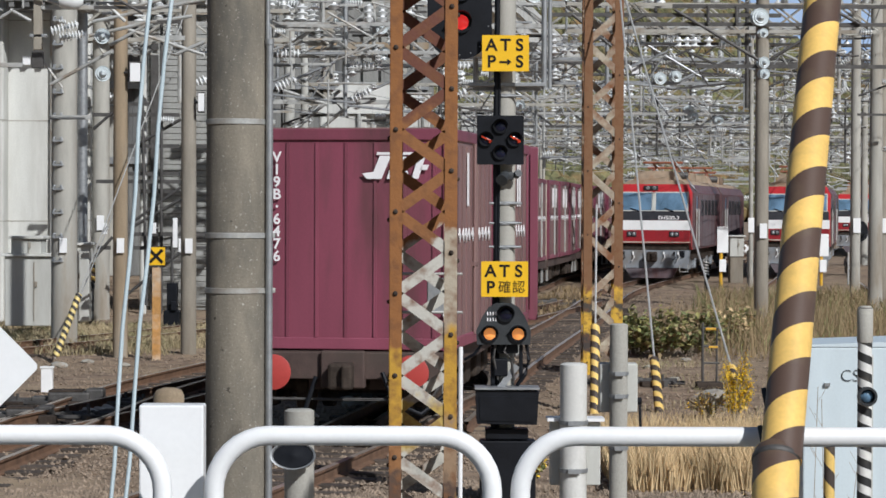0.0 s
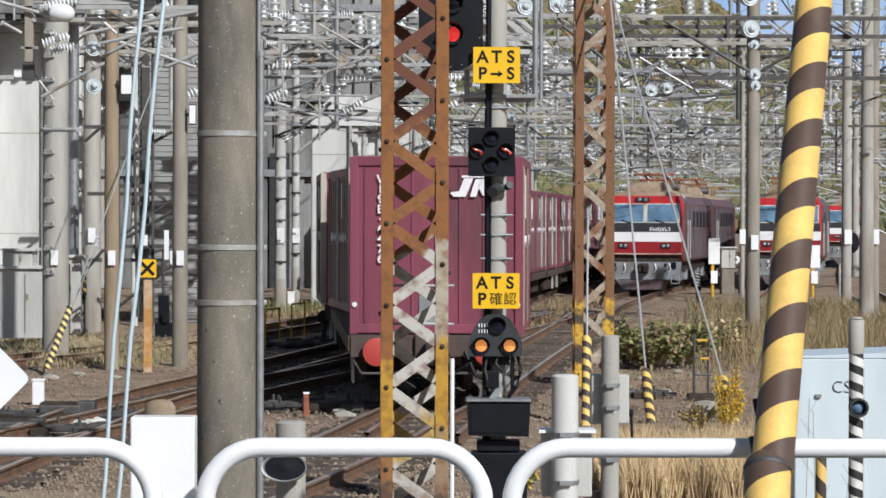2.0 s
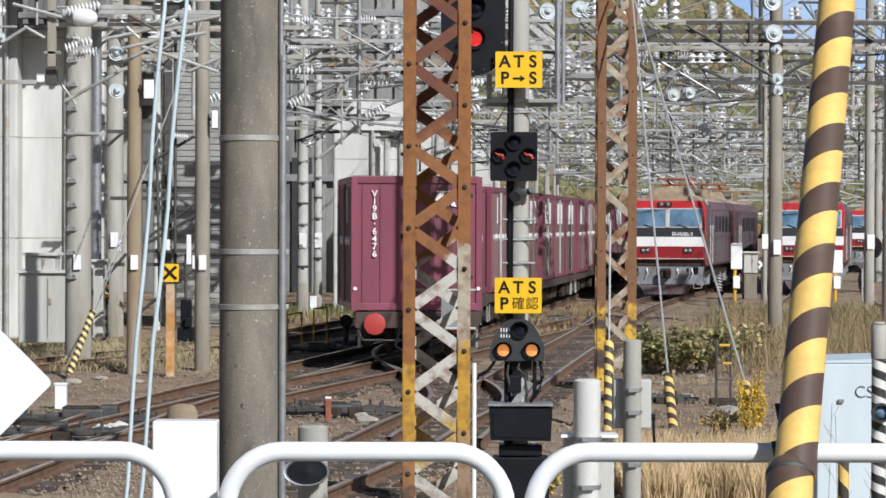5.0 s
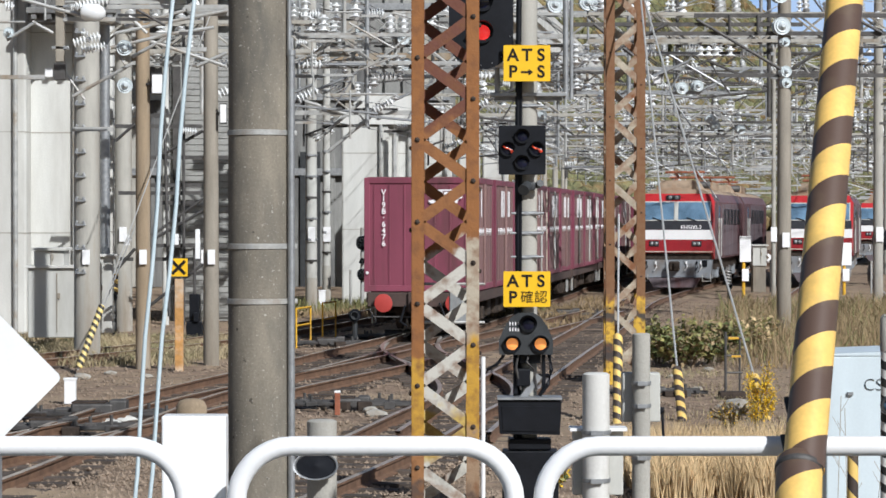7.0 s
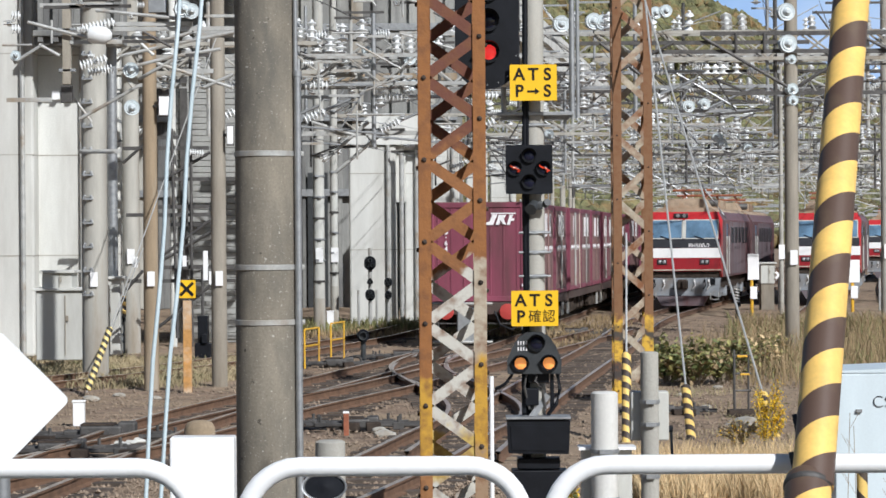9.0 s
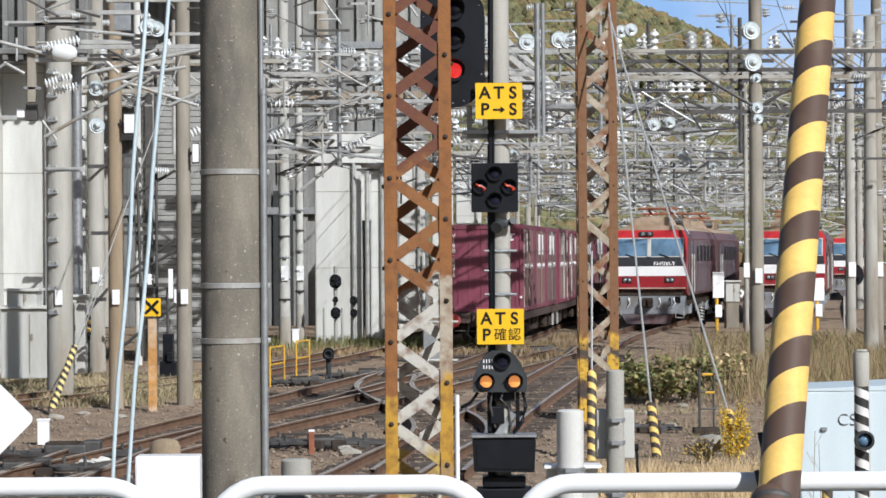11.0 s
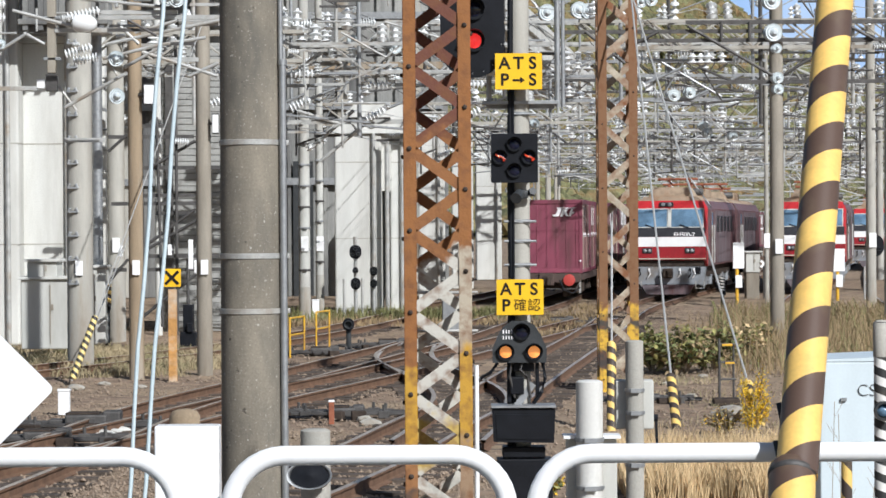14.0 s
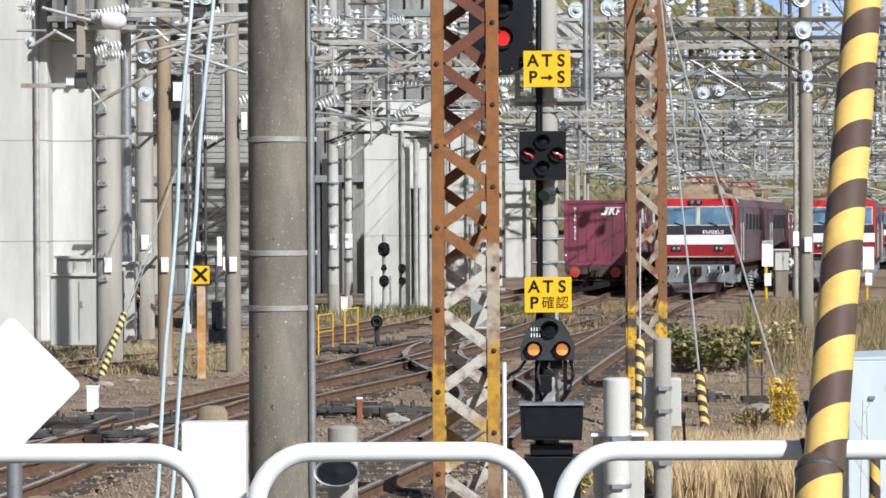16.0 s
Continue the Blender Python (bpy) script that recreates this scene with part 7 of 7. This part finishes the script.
def point_machine(u, v, label, k=1.0, seed=1):
    d = EYE * F / (v - 386.5)
    rr = random.Random(seed)
    g = thing("point_machine", label, "point machine", (gx(u, d), d, 0))
    bm = B()
    box(bm, (0, 0, 0.09 * k), (0.5 * k, 0.4, 0.18 * k), bevel=0.03)
    box(bm, (0.3 * k, 0, 0.14 * k), (0.22 * k, 0.3, 0.16 * k), bevel=0.03)
    box(bm, (-0.33 * k, 0.05, 0.06 * k), (0.26 * k, 0.28, 0.12 * k), bevel=0.02)
    case = part("case", bm, DARK_STEEL, g)
    bm = B()
    box(bm, (-0.05, 0, 0.19 * k), (0.4 * k, 0.34, 0.03), bevel=0.01)
    part("lid", bm, BOGIE, case)
    for x in (-0.16, 0.08):
        bm = B()
        rod(bm, (x * k, -0.21, 0.1 * k), (x * k, -0.26, 0.1 * k), 0.04, 10)
        part("cover_bolt", bm, DARK_STEEL, case)
    for yy in (-0.3, 0.1, 0.3):
        for sx in (-1, 1):
            bm = B()
            ln = rr.uniform(0.9, 1.6) * k
            rod(bm, (0.2 * sx, yy, 0.07), (ln * sx, yy + 0.1, 0.06), 0.03, 6)
            box(bm, (ln * 0.6 * sx, yy + 0.06, 0.05), (0.16, 0.12, 0.11), bevel=0.01)
            rod(bm, (ln * 0.6 * sx, yy + 0.06, 0.05), (ln * 0.6 * sx, yy + 0.06, 0.19), 0.025, 6)
            part("operating_rod", bm, DARK_STEEL, g)
    for i in range(4):
        bm = B()
        x = rr.uniform(-1.2, 1.2) * k
        box(bm, (x, -0.45 + rr.uniform(-0.15, 0.1), 0.05), (rr.uniform(0.12, 0.3), 0.16, rr.uniform(0.08, 0.15)), pose(0, 0, 0, 0, 0, rr.uniform(-20, 20)), bevel=0.015)
        part("rod_chair", bm, BOGIE, g)
    bm = B()
    tube(bm, [(-0.4 * k, -0.2, 0.05), (-0.8 * k, -0.5, 0.03), (-1.2 * k, -0.45, 0.08), (-1.3 * k, -0.2, 0.02)], 0.025, 6)
    part("cable", bm, BLACK, g)


point_machine(165, 740, "dark oily point machine between rails", 1.15, 1)
point_machine(85, 765, "dark oily point rodding box", 0.9, 2)
point_machine(615, 722, "dark oily point machine on ballast", 0.8, 3)
point_machine(700, 600, "low dark switch machine at turnout", 1.0, 4)
point_machine(580, 612, "dark rodding box by yellow handrails", 0.9, 7)
point_machine(1000, 560, "dark switch machine near turnout", 1.0, 5)
point_machine(1150, 700, "low dark rodding box on verge", 0.6, 6)
rr = random.Random(44)
for u, v, sz in ((150, 757, 0.14), (172, 754, 0.12), (190, 752, 0.16), (212, 748, 0.1), (225, 744, 0.12), (145, 668, 0.13), (196, 662, 0.1), (260, 668, 0.09), (665, 735, 0.15), (655, 727, 0.1), (560, 690, 0.08), (1300, 735, 0.12), (1335, 720, 0.14), (1100, 640, 0.1), (1306, 722, 0.24), (1288, 728, 0.12), (1160, 700, 0.09), (1235, 690, 0.08), (1190, 668, 0.07), (1255, 655, 0.08)):
    dd = EYE * F / (v - 386.5)
    bm = B()
    bmesh.ops.create_icosphere(bm, subdivisions=2, radius=sz)
    for q in bm.verts:
        q.co = Vector((q.co.x * 1.2, q.co.y, q.co.z * 0.5)) * rr.uniform(0.8, 1.15)
    whole("stone", bm, PALE_CONCRETE if v > 740 else GREY_POST, "loose pale stone lying on ballast", "stone", (gx(u, dd), dd, 0.01), "loose pale stones")


d = 38.6
ps = thing("banded_stand", "thin dark stand with yellow bands and short arms", "marker stand", (gx(1296, d), d, 0))
bm = B()
rod(bm, (-0.1, 0, -0.05), (-0.1, 0, gz(588, d)), 0.02, 8)
part("post", bm, DARK_STEEL, ps)
bm = B()
rod(bm, (0.12, 0.05, -0.05), (0.12, 0.05, gz(600, d)), 0.016, 8)
part("post", bm, DARK_STEEL, ps)
for v in (598, 630, 660):
    bm = B()
    rod(bm, (-0.12, 0, gz(v, d)), (0.16, 0.03, gz(v, d)), 0.016, 8)
    part("arm", bm, DARK_STEEL, ps)
bm = B()
box(bm, (0.02, -0.01, gz(599, d)), (0.16, 0.04, 0.035), bevel=0.006)
part("band", bm, PVC_YELLOW, ps)
bm = B()
box(bm, (0.06, -0.01, gz(631, d)), (0.14, 0.04, 0.03), bevel=0.006)
part("band", bm, PVC_YELLOW, ps)
bm = B()
box(bm, (0, 0, 0.06), (0.4, 0.3, 0.12), bevel=0.02)
part("foot", bm, BOGIE, ps)


def stake(u, v0, v1, w, mat, label, name="marker_post"):
    d = EYE * F / (v1 - 386.5)
    h = gz(v0, d)
    g = thing(name, label, "marker post", (gx(u, d), d, 0))
    bm = B()
    box(bm, (0, 0, h / 2), (w, w * 0.7, h), bevel=0.008)
    part("shaft", bm, mat, g)
    bm = B()
    box(bm, (0, 0, h + 0.01), (w * 1.15, w * 0.85, 0.03), bevel=0.006)
    part("cap", bm, WHITE, g)


stake(124, 672, 715, 0.17, WHITE, "small white numbered marker stake")
stake(597, 695, 735, 0.075, ROOF_RUST, "short red and white marker stake")
stake(570, 515, 550, 0.2, WHITE, "small white marker by viaduct")
for u, v0, v1, d in ((1319, 418, 464, 88.0), (1497, 430, 470, 92.0)):
    g = thing("notice_board", "white board on a yellow and white stand", "notice board", (gx(u, d), d, 0))
    bm = B()
    box(bm, (0, 0, gz((v0 + v1) / 2, d)), (20 * d / F, 0.05, (v1 - v0) * d / F), bevel=0.01)
    part("board", bm, WHITE, g)
    bm = B()
    rod(bm, (-0.05, 0.06, -0.05), (-0.05, 0.06, gz(v0 + 5, d)), 0.06, 8)
    part("stand", bm, PVC_YELLOW, g)
    bm = B()
    box(bm, (0, -0.02, gz(487, d)), (12 * d / F, 0.1, 22 * d / F), bevel=0.01)
    part("lower_plate", bm, WHITE, g)


def dwarf_signal(u, v0, v1, label, lens=LENS_DARK):
    d = EYE * F / (v1 - 386.5)
    h = gz(v0, d)
    g = thing("dwarf_signal", label, "dwarf signal", (gx(u, d), d, 0))
    bm = B()
    rod(bm, (0, 0, -0.05), (0, 0, h - 0.1), 0.06, 10)
    part("post", bm, DARK_GREY, g)
    bm = B()
    plate(bm, round_rect(0.25, 0.28, 0.12), -0.08, 0.05, Matrix.Translation((0, -0.05, h - 0.1)))
    hd = part("signal_head", bm, BLACK, g)
    bm = B()
    lathe(bm, [(0.09, 0), (0.09, 0.12), (0.08, 0.12), (0.075, 0.02)], Matrix.Translation((0, -0.13, h - 0.1)) @ pose(0, 0, 0, 90, 0, 0), 14)
    part("hood", bm, DARK_GREY, hd)


dwarf_signal(628, 550, 610, "small dark dwarf signal at turnout")


def tall_signal(u, v0, v1, heads, label):
    d = EYE * F / (v1 - 386.5)
    g = thing("signal_post", label, "railway signal", (gx(u, d), d, 0))
    bm = B()
    rod(bm, (0, 0, -0.05), (0, 0, gz(v0 - 15, d)), 0.06, 10)
    rod(bm, (-0.35, 0, 0), (-0.35, 0, 1.2), 0.04)
    part("post", bm, PALE_STEEL, g)
    for v, s in heads:
        bm = B()
        plate(bm, round_rect(0.42 * s, 0.5 * s, 0.2 * s), -0.14, -0.05, Matrix.Translation((0, 0, gz(v, d))))
        hd = part("signal_head", bm, BLACK, g)
        bm = B()
        for dx, dz in ((-0.1, -0.08), (0.1, -0.08), (0, 0.1)):
            lathe(bm, [(0.06, 0), (0.06, 0.1), (0.05, 0.1), (0.045, 0.02)], Matrix.Translation((dx * s, -0.14, gz(v, d) + dz * s)) @ pose(0, 0, 0, 90, 0, 0), 10)
        part("hood", bm, DARK_GREY, hd)


tall_signal(641, 418, 548, ((430, 0.85), (462, 0.35), (486, 0.7)), "pale shunting signal post by viaduct pier")
tall_signal(673, 460, 547, ((464, 0.55), (486, 0.5)), "small shunting signal post beside pier")
tall_signal(1559, 410, 520, ((425, 1.6),), "far signal with black head")


def ballast_stones():
    rr = random.Random(11)
    vs, fs = [], []
    for k in range(60000):
        y = 24 + 60 * rr.random() ** 1.8
        x = rr.uniform(-0.2, 0.2) * y
        r = 0.011 + 0.024 * rr.random() ** 2.5
        o = len(vs)
        z = -0.01
        for sx, sy, sz in ((1, 0, 0), (-1, 0, 0), (0, 1, 0), (0, -1, 0), (0, 0, 1), (0, 0, -0.6)):
            q = rr.uniform(0.6, 1.3)
            vs.append((x + sx * r * q + rr.uniform(-.3, .3) * r, y + sy * r * q, z + r * 0.3 + sz * r * q))
        fs += [(o + a, o + b, o + c) for a, b, c in ((0, 2, 4), (2, 1, 4), (1, 3, 4), (3, 0, 4), (2, 0, 5), (1, 2, 5), (3, 1, 5), (0, 3, 5))]
    me = bpy.data.meshes.new("ballast_stones")
    me.from_pydata(vs, [], fs)
    me.materials.append(STONE)
    tagged(new("ballast_stones", me), "loose brown ballast stones", "gravel", kind="stuff")


ballast_stones()


# ---------- what moves
def motions():
    """The train pulls away."""
    s0 = TRAIN.along(28.5)
    times = [i * 0.5 for i in range(33)]
    for ob, ahead, half, z in MOVING:
        walk(ob, [(t, TRAIN.stand(s0 + 3.5 * t + 0.05 * t * t + ahead, half, z)) for t in times])


motions()
